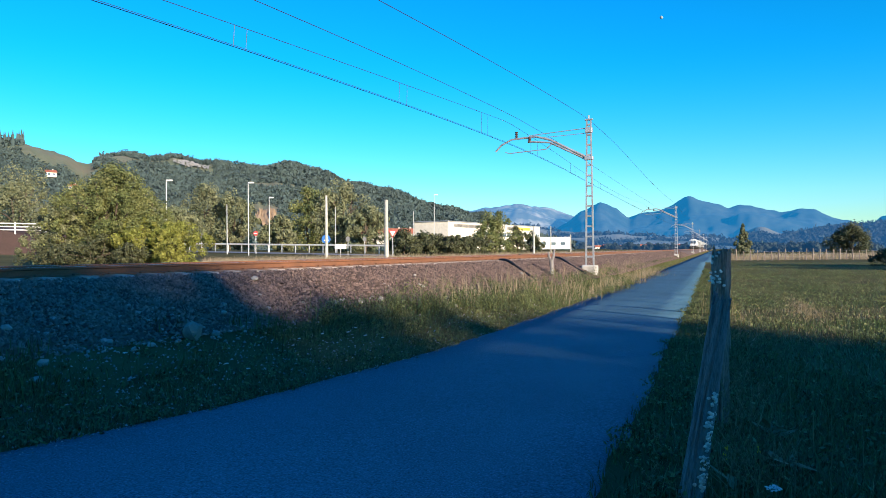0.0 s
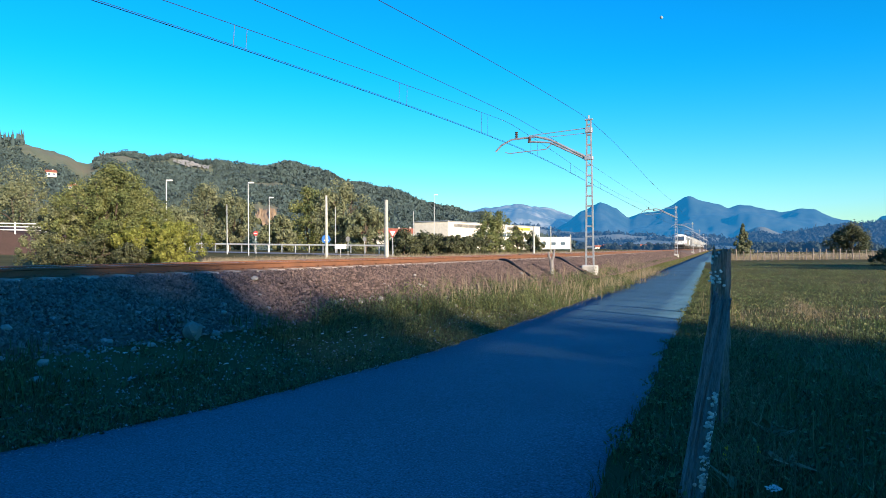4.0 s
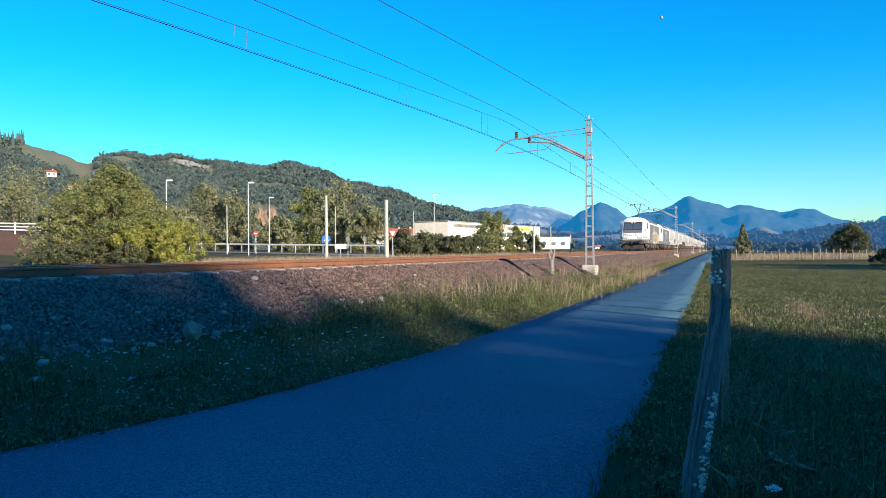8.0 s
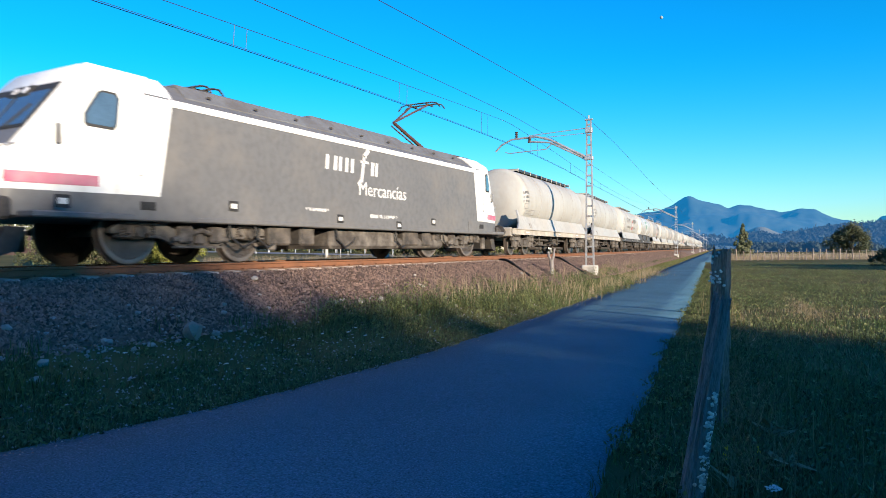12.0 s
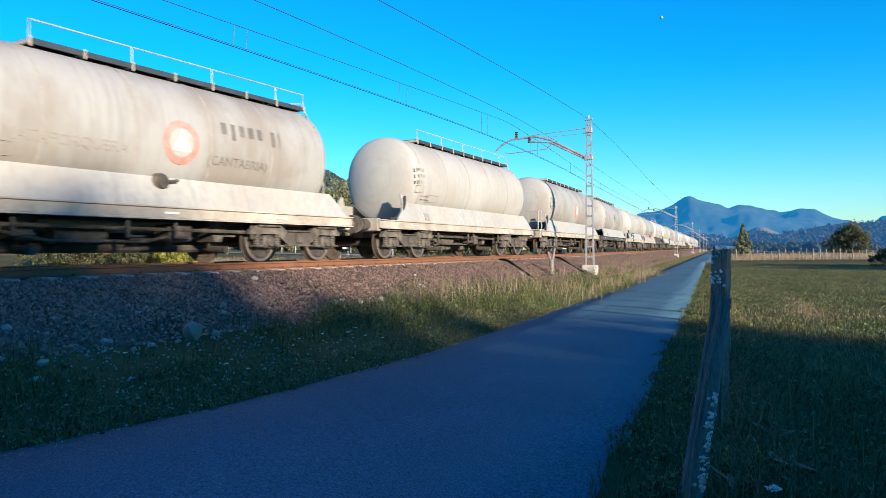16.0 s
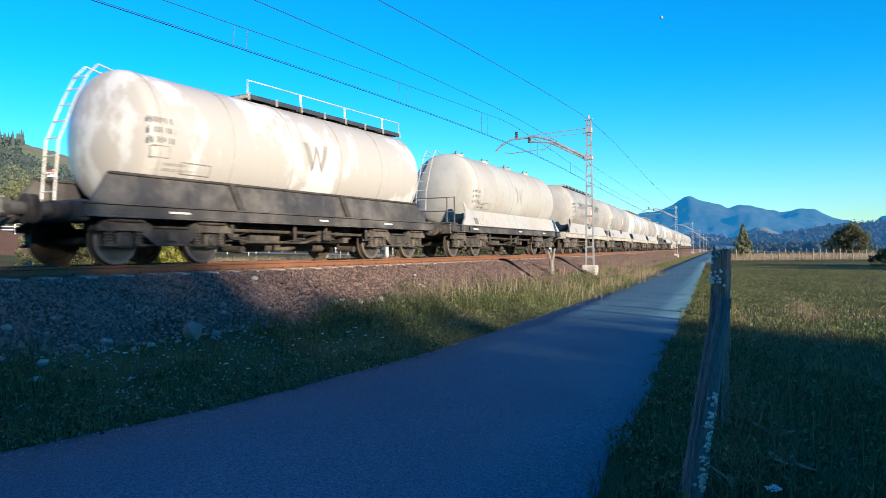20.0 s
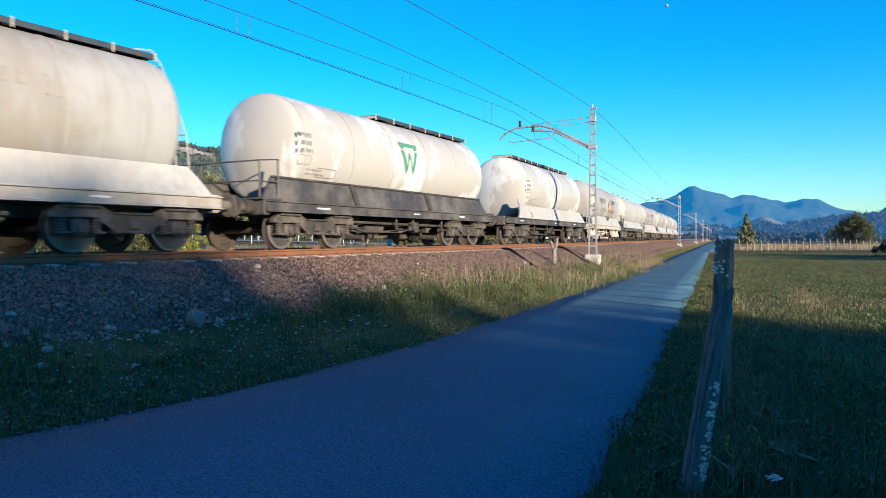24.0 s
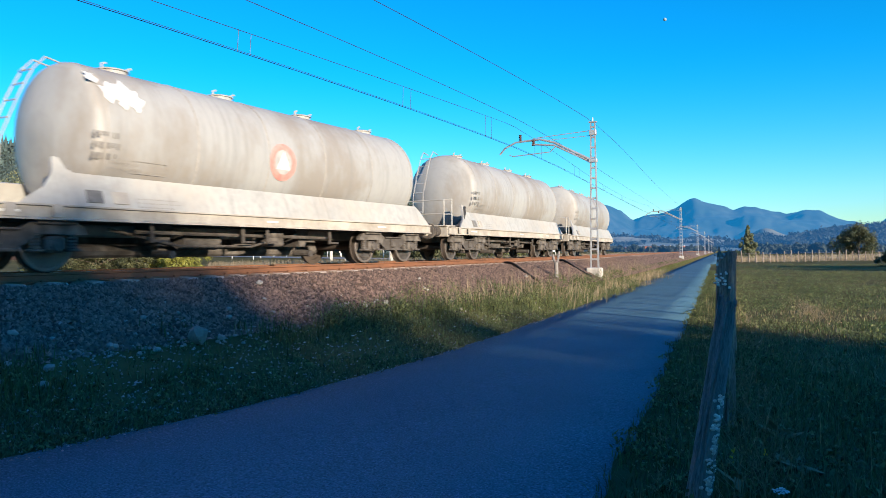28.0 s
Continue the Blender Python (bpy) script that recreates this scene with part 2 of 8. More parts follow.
M["pale_straw"] = island_tint(material("pale_straw", (0.40, 0.32, 0.21), (0.33, 0.255, 0.16), rough=0.8, scale=0.3, fine=3, transl=0.3), 0.3)
M["sand"] = material("sandy_cutting", (0.50, 0.34, 0.19), (0.40, 0.27, 0.15), rough=1, scale=0.05, fine=0.5)
M["pale_rock"] = material("pale_ridge_rock", (0.48, 0.44, 0.37), (0.38, 0.345, 0.29), rough=1, scale=0.03, fine=0.3)
M["leaf_olive"] = island_tint(material("leaf_grey_olive", (0.145, 0.165, 0.084), (0.225, 0.225, 0.122), rough=0.6, scale=0.25, fine=3, transl=0.3), 0.45)
# blue emission in the far woods and leaves paints the distance haze
M["hazy_wood"] = island_tint(material("haze_glow_woods", (0.010, 0.018, 0.018), (0.018, 0.026, 0.024), rough=1, scale=0.02, fine=0.2, glow=0.105, glow_colour=(0.06, 0.36, 0.92)), 0.5)
M["hazy_leaf"] = island_tint(material("haze_glow_leaves", (0.022, 0.034, 0.026), (0.036, 0.046, 0.034), rough=1, scale=0.2, fine=2, glow=0.05, glow_colour=(0.06, 0.36, 0.92)), 0.4)
M["boulder"] = material("dull_boulder", (0.30, 0.26, 0.22), (0.22, 0.185, 0.155), rough=0.95, scale=5, fine=30, bump=0.5)
M["weed"] = island_tint(material("weed_leaf", (0.098, 0.125, 0.044), (0.170, 0.17, 0.068), rough=0.6, scale=1.2, fine=8, transl=0.25), 0.7)
M["verge_stone"] = island_tint(material("grey_verge_gravel", (0.34, 0.32, 0.30), (0.24, 0.225, 0.21), rough=0.9, scale=2.5, fine=30), 0.6)
# walkway edge takes the dark blue of its shadow as base colour
M["slate"] = material("dark_slate_blue_paint", (0.025, 0.035, 0.05), (0.04, 0.05, 0.065), rough=0.6, scale=3, fine=14)
M["seam"] = material("grimy_weld_seam", (0.27, 0.255, 0.235), (0.36, 0.34, 0.315), rough=0.7, scale=2.0, fine=12)
M["worn_green"] = material("worn_green_marking", (0.17, 0.24, 0.195), (0.24, 0.29, 0.245), rough=0.6, scale=5, fine=20)


# ------------------------------------------------------------------ mesh tools
class Mesher:
    """Collects vertices and faces of one part."""

    def __init__(self):
        self.v, self.f = [], []

    def add(self, verts, faces):
        o = len(self.v)
        self.v.extend(verts)
        self.f.extend([tuple(i + o for i in f) for f in faces])
        return self

    def box(self, c, s, ch=0.0):
        """Box by centre and size, with chamfered edges."""
        hx, hy, hz = s[0] / 2, s[1] / 2, s[2] / 2
        ch = min(ch, hx * 0.9, hy * 0.9, hz * 0.9)
        if ch <= 0:
            vs = [(c[0] + a * hx, c[1] + b * hy, c[2] + d * hz) for a in (-1, 1) for b in (-1, 1) for d in (-1, 1)]
            return self.add(vs, [(0, 1, 3, 2), (4, 6, 7, 5), (0, 4, 5, 1), (2, 3, 7, 6), (0, 2, 6, 4), (1, 5, 7, 3)])
        vs, idx = [], {}
        for a in (-1, 1):
            for b in (-1, 1):
                for d in (-1, 1):
                    for ax in range(3):
                        p = [a * (hx - ch), b * (hy - ch), d * (hz - ch)]
                        p[ax] += (a, b, d)[ax] * ch
                        idx[a, b, d, ax] = len(vs)
                        vs.append((c[0] + p[0], c[1] + p[1], c[2] + p[2]))
        fs = []
        for ax in range(3):
            o1, o2 = [k for k in range(3) if k != ax]
            for sgn in (-1, 1):
                q = []
                for u, w in ((-1, -1), (1, -1), (1, 1), (-1, 1)):
                    k = [0, 0, 0]
                    k[ax], k[o1], k[o2] = sgn, u, w
                    q.append(idx[k[0], k[1], k[2], ax])
                fs.append(tuple(q))
            for u in (-1, 1):
                for w in (-1, 1):
                    k0, k1 = [0, 0, 0], [0, 0, 0]
                    k0[ax], k1[ax] = -1, 1
                    for k in (k0, k1):
                        k[o1], k[o2] = u, w
                    fs.append((idx[(*k0, o1)], idx[(*k1, o1)], idx[(*k1, o2)], idx[(*k0, o2)]))
        for a in (-1, 1):
            for b in (-1, 1):
                for d in (-1, 1):
                    fs.append((idx[a, b, d, 0], idx[a, b, d, 1], idx[a, b, d, 2]))
        return self.add(vs, fs)

    def tube(self, pts, r, n=8, cap=True):
        """Round bar along a line of points; r may be one radius or one per point."""
        pts = [Vector(p) for p in pts]
        rs = r if isinstance(r, (list, tuple)) else [r] * len(pts)
        vs, fs = [], []
        for i, p in enumerate(pts):
            d = (pts[min(i + 1, len(pts) - 1)] - pts[max(i - 1, 0)]).normalized()
            a = d.orthogonal() if abs(d.z) > 0.95 else d.cross(Vector((0, 0, 1)))
            if abs(d.z) > 0.95:
                a = Vector((1, 0, 0)) - d * d.x
            a.normalize()
            b = d.cross(a)
            for k in range(n):
                t = 2 * math.pi * k / n
                vs.append(tuple(p + (a * math.cos(t) + b * math.sin(t)) * rs[i]))
        for i in range(len(pts) - 1):
            for k in range(n):
                fs.append((i * n + k, i * n + (k + 1) % n, (i + 1) * n + (k + 1) % n, (i + 1) * n + k))
        if cap:
            fs.append(tuple(range(n - 1, -1, -1)))
            fs.append(tuple((len(pts) - 1) * n + k for k in range(n)))
        return self.add(vs, fs)

    def lathe(self, prof, c, axis="x", n=24, shut=False):
        """Turn (along, radius) pairs round an axis through c."""
        vs, fs = [], []
        for a, r in prof:
            for k in range(n):
                t = 2 * math.pi * k / n
                u, w = r * math.cos(t), r * math.sin(t)
                p = {"x": (a, u, w), "y": (u, a, w), "z": (u, w, a)}[axis]
                vs.append((c[0] + p[0], c[1] + p[1], c[2] + p[2]))
        m = len(prof)
        for i in range(m - 1 + (1 if shut else 0)):
            j = (i + 1) % m
            for k in range(n):
                fs.append((i * n + k, i * n + (k + 1) % n, j * n + (k + 1) % n, j * n + k))
        if not shut:
            fs.append(tuple(range(n - 1, -1, -1)))
            fs.append(tuple((m - 1) * n + k for k in range(n)))
        return self.add(vs, fs)

    def prism(self, poly, x0, x1, axis="x"):
        """A flat outline pushed out along an axis. poly: pairs in the other two axes, in order."""
        n = len(poly)
        def place(a, p):
            return {"x": (a, p[0], p[1]), "y": (p[0], a, p[1]), "z": (p[0], p[1], a)}[axis]
        vs = [place(x0, p) for p in poly] + [place(x1, p) for p in poly]
        fs = [tuple(range(n - 1, -1, -1)), tuple(range(n, 2 * n))]
        fs += [(k, (k + 1) % n, n + (k + 1) % n, n + k) for k in range(n)]
        return self.add(vs, fs)

    def rings(self, rings, cap=True):
        """Skin over closed rings that have equally many points."""
        n = len(rings[0])
        vs = [p for r in rings for p in r]
        fs = [(i * n + k, i * n + (k + 1) % n, (i + 1) * n + (k + 1) % n, (i + 1) * n + k) for i in range(len(rings) - 1) for k in range(n)]
        if cap:
            fs += [tuple(range(n - 1, -1, -1)), tuple((len(rings) - 1) * n + k for k in range(n))]
        return self.add(vs, fs)

    def mesh(self, name, smooth=35):
        me = bpy.data.meshes.new(name)
        me.from_pydata(self.v, [], self.f)
        bm = bmesh.new()
        bm.from_mesh(me)
        bmesh.ops.recalc_face_normals(bm, faces=bm.faces)
        bm.to_mesh(me)
        bm.free()
        if smooth:
            me.shade_smooth()
            me.set_sharp_from_angle(angle=radians(smooth))
        return me


def put_material(ob, m):
    if not ob.data.materials:
        ob.data.materials.append(None)
    ob.material_slots[0].link = "OBJECT"
    ob.material_slots[0].material = m
    return ob


def part(name, me, m, parent=None, label="", at=None, smooth=35):
    """ONE mesh object under a thing or a part. me: a Mesher or a mesh."""
    if isinstance(me, Mesher):
        me = me.mesh(name, smooth)
    ob = new(name, me)
    put_material(ob, m)
    if parent:
        ob.parent = parent
    if at:
        ob.matrix_basis = at
    return tagged(ob, label)


def thing(name, label, category, group="", kind="", at=None):
    ob = new(name)
    ob.empty_display_size = 0.3
    if at:
        ob.matrix_basis = at
    return tagged(ob, label, category, group, kind)


def soup(name, verts, faces, m, label="", category="", kind="stuff"):
    """Many small pieces as one mesh from arrays."""
    me = bpy.data.meshes.new(name)
    verts, faces = np.asarray(verts, dtype=np.float32), np.asarray(faces, dtype=np.int32)
    k = faces.shape[1]
    me.vertices.add(len(verts))
    me.vertices.foreach_set("co", verts.ravel())
    me.loops.add(faces.size)
    me.loops.foreach_set("vertex_index", faces.ravel())
    me.polygons.add(len(faces))
    me.polygons.foreach_set("loop_start", np.arange(0, faces.size, k, dtype=np.int32))
    me.update(calc_edges=True)
    me.materials.append(m)
    return tagged(new(name, me), label, category, kind=kind)


# ------------------------------------------------------------------ plan of the railway
GAUGE_X, RADIUS, CURVE_END, RAIL_Z = -7.937, 220.0, 42.05, 1.481


def track(s, off=0.0):
    """A point at s metres along the line and off metres to the path's side of it, and the heading there."""
    a = max(0.0, CURVE_END - s) / RADIUS
    x = GAUGE_X - RADIUS * (1 - math.cos(a))
    y = CURVE_END - RADIUS * math.sin(a) if a > 0 else s
    return x + off * math.cos(a), y - off * math.sin(a), a


def offset_of(x, y):
    """How far a place is from the line's middle, for arrays."""
    cx = GAUGE_X - RADIUS
    o = np.hypot(x - cx, y - CURVE_END) - RADIUS
    return np.where(y >= CURVE_END, x - GAUGE_X, np.where(x < cx + 20, -200.0, o))


def path_left(y):
    """Left edge of the asphalt path."""
    y = np.maximum(2.5, np.asarray(y, float))
    return -4.12 - 3.9 * np.exp(-y / 4.3) - 0.02 * np.sin(y * 1.7)


def path_right(y):
    return -0.80 + 0.03 * np.sin(np.asarray(y) * 0.9) - 0.00008 * np.asarray(y) ** 2 * (np.asarray(y) < 90)


def ground_z(x, y):
    """Height of the ground sheet: flat field and path, a bank up to the line, a level strip beyond it."""
    x, y = np.asarray(x, float), np.asarray(y, float)
    o = offset_of(x, y)
    toe = 3.35
    left = path_left(y) - 0.15
    t = np.clip((left - x) / np.maximum(0.4, left - (x - o + toe)), 0, 1)      # 0 at path, 1 at ballast toe
    z = 0.55 * t ** 1.15 + np.where(x < path_left(y) + 0.02, 0.018, 0.0)
    z = np.where(o < toe, 0.55 + (toe - o) / 1.85 * 0.74, z)
    z = np.where(o < 1.6, 1.22, z)
    z = np.where(o < -2.2, 1.22 - np.clip((-2.2 - o) / 2.0, 0, 1) * 0.25, z)
    z = z + np.where(o < 0, np.clip((-o - 28) / 35, 0, 1) * 1.0, 0)
    z = np.where(x > path_right(y) + 0.1, -0.03 + 0.02 * np.sin(x * 0.7) * np.cos(y * 0.31), z)
    return z


def build_ground():
    xs = np.unique(np.concatenate([np.linspace(-4000, -300, 18), np.linspace(-300, -60, 25), np.linspace(-60, -16, 30), np.linspace(-16, 6, 90), np.linspace(6, 60, 30), np.linspace(60, 300, 12), np.linspace(300, 3000, 10)]))
    ys = np.unique(np.concatenate([np.linspace(-300, -20, 20), np.linspace(-20, 60, 130), np.linspace(60, 200, 60), np.linspace(200, 600, 30), np.linspace(600, 4500, 16)]))
    X, Y = np.meshgrid(xs, ys, indexing="ij")
    Z = ground_z(X, Y)
    n, m = X.shape
    i = np.arange(n * m).reshape(n, m)
    faces = np.stack([i[:-1, :-1], i[1:, :-1], i[1:, 1:], i[:-1, 1:]], -1).reshape(-1, 4)
    ob = soup("ground", np.stack([X, Y, Z], -1).reshape(-1, 3), faces, M["soil"], "dry late-summer meadow ground with green and straw patches", "ground", "structure")
    ob.data.shade_smooth()


def strip(name, edges, s_values, m, label, category, smooth=True):
    """A long band: edges is a function that gives the cross-section's points at s."""
    rings = [edges(s) for s in s_values]
    k = len(rings[0])
    verts = [p for r in rings for p in r]
    faces = [(a * k + b, (a + 1) * k + b, (a + 1) * k + b + 1, a * k + b + 1) for a in range(len(rings) - 1) for b in range(k - 1)]
    ob = soup(name, verts, faces, m, label, category, "structure")
    if smooth:
        ob.data.shade_smooth()
    return ob


def build_path():
    ys = np.concatenate([np.linspace(-30, 60, 361), np.linspace(60.5, 420, 300)])
    def edges(y):
        l = float(path_left(y)) + 0.035 * noise.noise((y * 2.3, 0, 0)) + 0.02 * noise.noise((y * 9, 3, 0))
        r = float(path_right(y)) + 0.07 * noise.noise((y * 1.3, 7, 0)) + 0.04 * noise.noise((y * 6, 9, 0))
        c = (l + r) / 2
        return [(l - 0.03, y, -0.04), (l, y, 0.022), ((l + c) / 2, y, 0.038), (c, y, 0.045), ((r + c) / 2, y, 0.038), (r, y, 0.022), (r + 0.03, y, -0.04)]
    strip("path", edges, ys, M["asphalt"], "narrow worn blue-tinted asphalt path beside the railway line", "path", False)


def s_steps(lo, near, far):
    return np.concatenate([np.linspace(lo, near, int((near - lo) / 0.6)), np.linspace(near + 4, far, int((far - near) / 8))])


def build_track():
    def bed(s):
        out = []
        for o, z in ((3.55, 0.50), (3.2, 0.66), (2.6, 0.93), (2.0, 1.15), (1.7, 1.24), (1.45, 1.275), (0.85, 1.29), (0, 1.28), (-0.85, 1.29), (-1.45, 1.28), (-1.8, 1.22), (-2.6, 1.0), (-3.0, 0.8)):
            x, y, a = track(s, o + 0.10 * noise.noise((s * 0.9, o * 2, 0)))
            out.append((x, y, z + 0.035 * noise.noise((s * 2.1, o * 3.0, 5))))
        return out
    strip("ballast_bed", bed, s_steps(-150, 120, 640), M["ballast"], "sloping bed of rust-brown crushed stone ballast under the rails", "ballast")
    # rails
    for side in (1, -1):
        prof = [(-0.075, 0), (0.075, 0), (0.075, 0.014), (0.012, 0.03), (0.012, 0.105), (0.036, 0.118), (0.036, 0.150), (-0.036, 0.150), (-0.036, 0.118), (-0.012, 0.105), (-0.012, 0.03), (-0.075, 0.014)]
        rings = []
        for s in s_steps(-150, 120, 640):
            ring = []
            for u, z in prof:
                x, y, a = track(s, side * 0.87 + u)
                ring.append((x, y, RAIL_Z - 0.150 + z))
            rings.append(ring)
        rail = tagged(part("rail", Mesher().rings(rings), M["rail_steel"]), "long rust-brown steel rail with a worn head", "rail", "rails", "structure")
        head = []
        for s in s_steps(-150, 120, 640):
            ring = []
            for u, z in ((-0.026, -0.002), (0.026, -0.002), (0.022, 0.003), (-0.022, 0.003)):
                x, y, a = track(s, side * 0.87 + u)
                ring.append((x, y, RAIL_Z + z))
            head.append(ring)
        part("running_surface", Mesher().rings(head), M["rail_head"], rail, "thin polished running surface")
    # sleepers
    bed_thing = thing("sleeper_row", "row of grey concrete sleepers half sunk in ballast", "sleepers", kind="structure")
    me = Mesher().box((0, 0, -0.02), (2.9, 0.26, 0.15), 0.03).box((1.05, 0, 0.055), (0.42, 0.2, 0.02), 0.006).box((-1.05, 0, 0.055), (0.42, 0.2, 0.02), 0.006).mesh("sleeper")
    clip = Mesher()
    for g in (0.87, -0.87):
        for w in (0.11, -0.11):
            clip.box((g + w, 0, 0.075), (0.07, 0.11, 0.05), 0.012)
    clip = clip.mesh("rail_clip")
    for k in range(190):
        s = -8 + k * 0.6
        x, y, a = track(s)
        ob = part("sleeper", me, M["sleeper"], bed_thing, at=pose(x, y, RAIL_Z - 0.205, 0, 0, -math.degrees(a) + random.uniform(-0.6, 0.6)))
        if 4 < s < 46:
            part("rail_clip", clip, M["rail_steel"], ob)


def scatter_stones():
    """Crushed stone over the bank, sized and packed as on the real bed."""
    rng = np.random.default_rng(3)
    n = 110000
    s = 2 + 52 * rng.random(n) ** 1.5
    s[-12000:] = 50 + 75 * rng.random(12000)
    o = 1.36 + 2.29 * rng.random(n)
    z = np.interp(o, [1.3, 1.45, 1.7, 2.0, 2.6, 3.2, 3.55, 3.7], [1.285, 1.275, 1.24, 1.15, 0.93, 0.66, 0.50, 0.48])
    a = np.maximum(0, CURVE_END - s) / RADIUS
    x = GAUGE_X - RADIUS * (1 - np.cos(a)) + o * np.cos(a)
    y = np.where(s < CURVE_END, CURVE_END - RADIUS * np.sin(a), s) - o * np.sin(a)
    keep = (o < 3.35) | (rng.random(n) < 0.4)
    x, y, z = x[keep], y[keep], z[keep]
    n = len(x)
    base = np.array([[1, 0, 0], [-1, 0, 0], [0, 1, 0], [0, -1, 0], [0, 0, 1], [0, 0, -1]], float)
    tri = np.array([[0, 2, 4], [2, 1, 4], [1, 3, 4], [3, 0, 4]])
    v = base[None] * (0.014 + 0.027 * rng.random((n, 1, 1)) ** 1.5) * np.clip(y / 40, 1, 1.9)[:, None, None] * (0.6 + 0.8 * rng.random((n, 6, 1)))
    ang = rng.random(n) * 6.28
    c, sn = np.cos(ang)[:, None], np.sin(ang)[:, None]
    v = np.stack([v[..., 0] * c - v[..., 1] * sn, v[..., 0] * sn + v[..., 1] * c, v[..., 2]], -1)
    v += rng.normal(0, 0.006, v.shape) + np.stack([x, y, z + 0.012], -1)[:, None]
    f = tri[None] + (np.arange(n) * 6)[:, None, None]
    soup("ballast_stones", v.reshape(-1, 3), f.reshape(-1, 3), M["stone"], "loose rust-brown crushed stones on the bank", "ballast")


def rough_stone(size, seed):
    bm = bmesh.new()
    bmesh.ops.create_icosphere(bm, subdivisions=2, radius=1)
    for v in bm.verts:
        v.co *= 1 + 0.35 * noise.noise(v.co * 1.4 + Vector((seed * 3.1, 0, 0)))
        v.co = Vector((v.co.x * size[0], v.co.y * size[1], v.co.z * size[2]))
    me = bpy.data.meshes.new("stone")
    bm.to_mesh(me)
    bm.free()
    me.shade_smooth()
    me.set_sharp_from_angle(angle=radians(28))
    return me


def build_stones():
    """Pale stones that have rolled down to the foot of the bank, and one boulder."""
    shapes = [rough_stone((0.055, 0.045, 0.035), k) for k in range(5)]
    rng = random.Random(5)
    for k in range(285):
        s = rng.uniform(5.5, 16) if k < 100 else rng.uniform(12, 26)
        o = rng.gauss(3.2, 0.5)
        x, y, a = track(s, o)
        ob = new("pale_stone", shapes[k % 5])
        put_material(ob, M["pale_stone"])
        sc = rng.uniform(0.3, 0.75) if k % 3 else rng.uniform(0.7, 1.5)
        if k >= 120:
            x, y, a = track(rng.uniform(6.6, 10.2), rng.gauss(3.62, 0.22))
            o, sc = 4.0, rng.uniform(0.28, 0.7)
        if k >= 185:
            o, sc = rng.uniform(2.3, 3.5), rng.uniform(0.22, 0.5)
            x, y, a = track(rng.uniform(5.5, 20), o)
        z = max(float(ground_z(x, y)), float(np.interp(o, [2.0, 2.6, 3.2, 3.55], [1.20, 0.93, 0.66, 0.5])) if o < 3.55 else 0) + 0.02 * sc
        ob.matrix_basis = pose(x, y, z, rng.uniform(-20, 20), 0, rng.uniform(0, 360)) @ Matrix.Diagonal((sc, sc, sc, 1))
        tagged(ob, "small pale limestone lying at the foot of the ballast", "stone", "pale stones on the bank")
    x, y = -6.90, 7.82
    ob = new("boulder", rough_stone((0.125, 0.125, 0.15), 9))
    put_material(ob, M["boulder"])
    ob.matrix_basis = pose(x, y, float(ground_z(x, y)) + 0.10, 0, 0, 30)
    tagged(ob, "rounded grey boulder half sunk in verge grass", "boulder")


# ------------------------------------------------------------------ overhead line
CONTACT_Z, WIRE_OFF = 6.535, -0.72


def wire_line(name, label, f, s0, s1, r, step=1.2, group="overhead wires"):
    pts = []
    n = max(2, int((s1 - s0) / step))
    for k in range(n + 1):
        s = s0 + (s1 - s0) * k / n
        o, z = f(s)
        x, y, a = track(s, o)
        pts.append((x, y, z))
    ob = part(name, Mesher().tube(pts, r, 5), M["wire"])
    return tagged(ob, label, "wire", group)


SPAN, POLE_S, POLE_OFF = 61.4, 30.43, 3.1


def sag(s, depth):
    """0 at the poles, -depth between them."""
    u = ((s - POLE_S) / SPAN) % 1.0
    return -4 * depth * u * (1 - u)


def stagger(s):
    u = (s - POLE_S) / SPAN
    return WIRE_OFF + 0.12 * math.cos(math.pi * u)


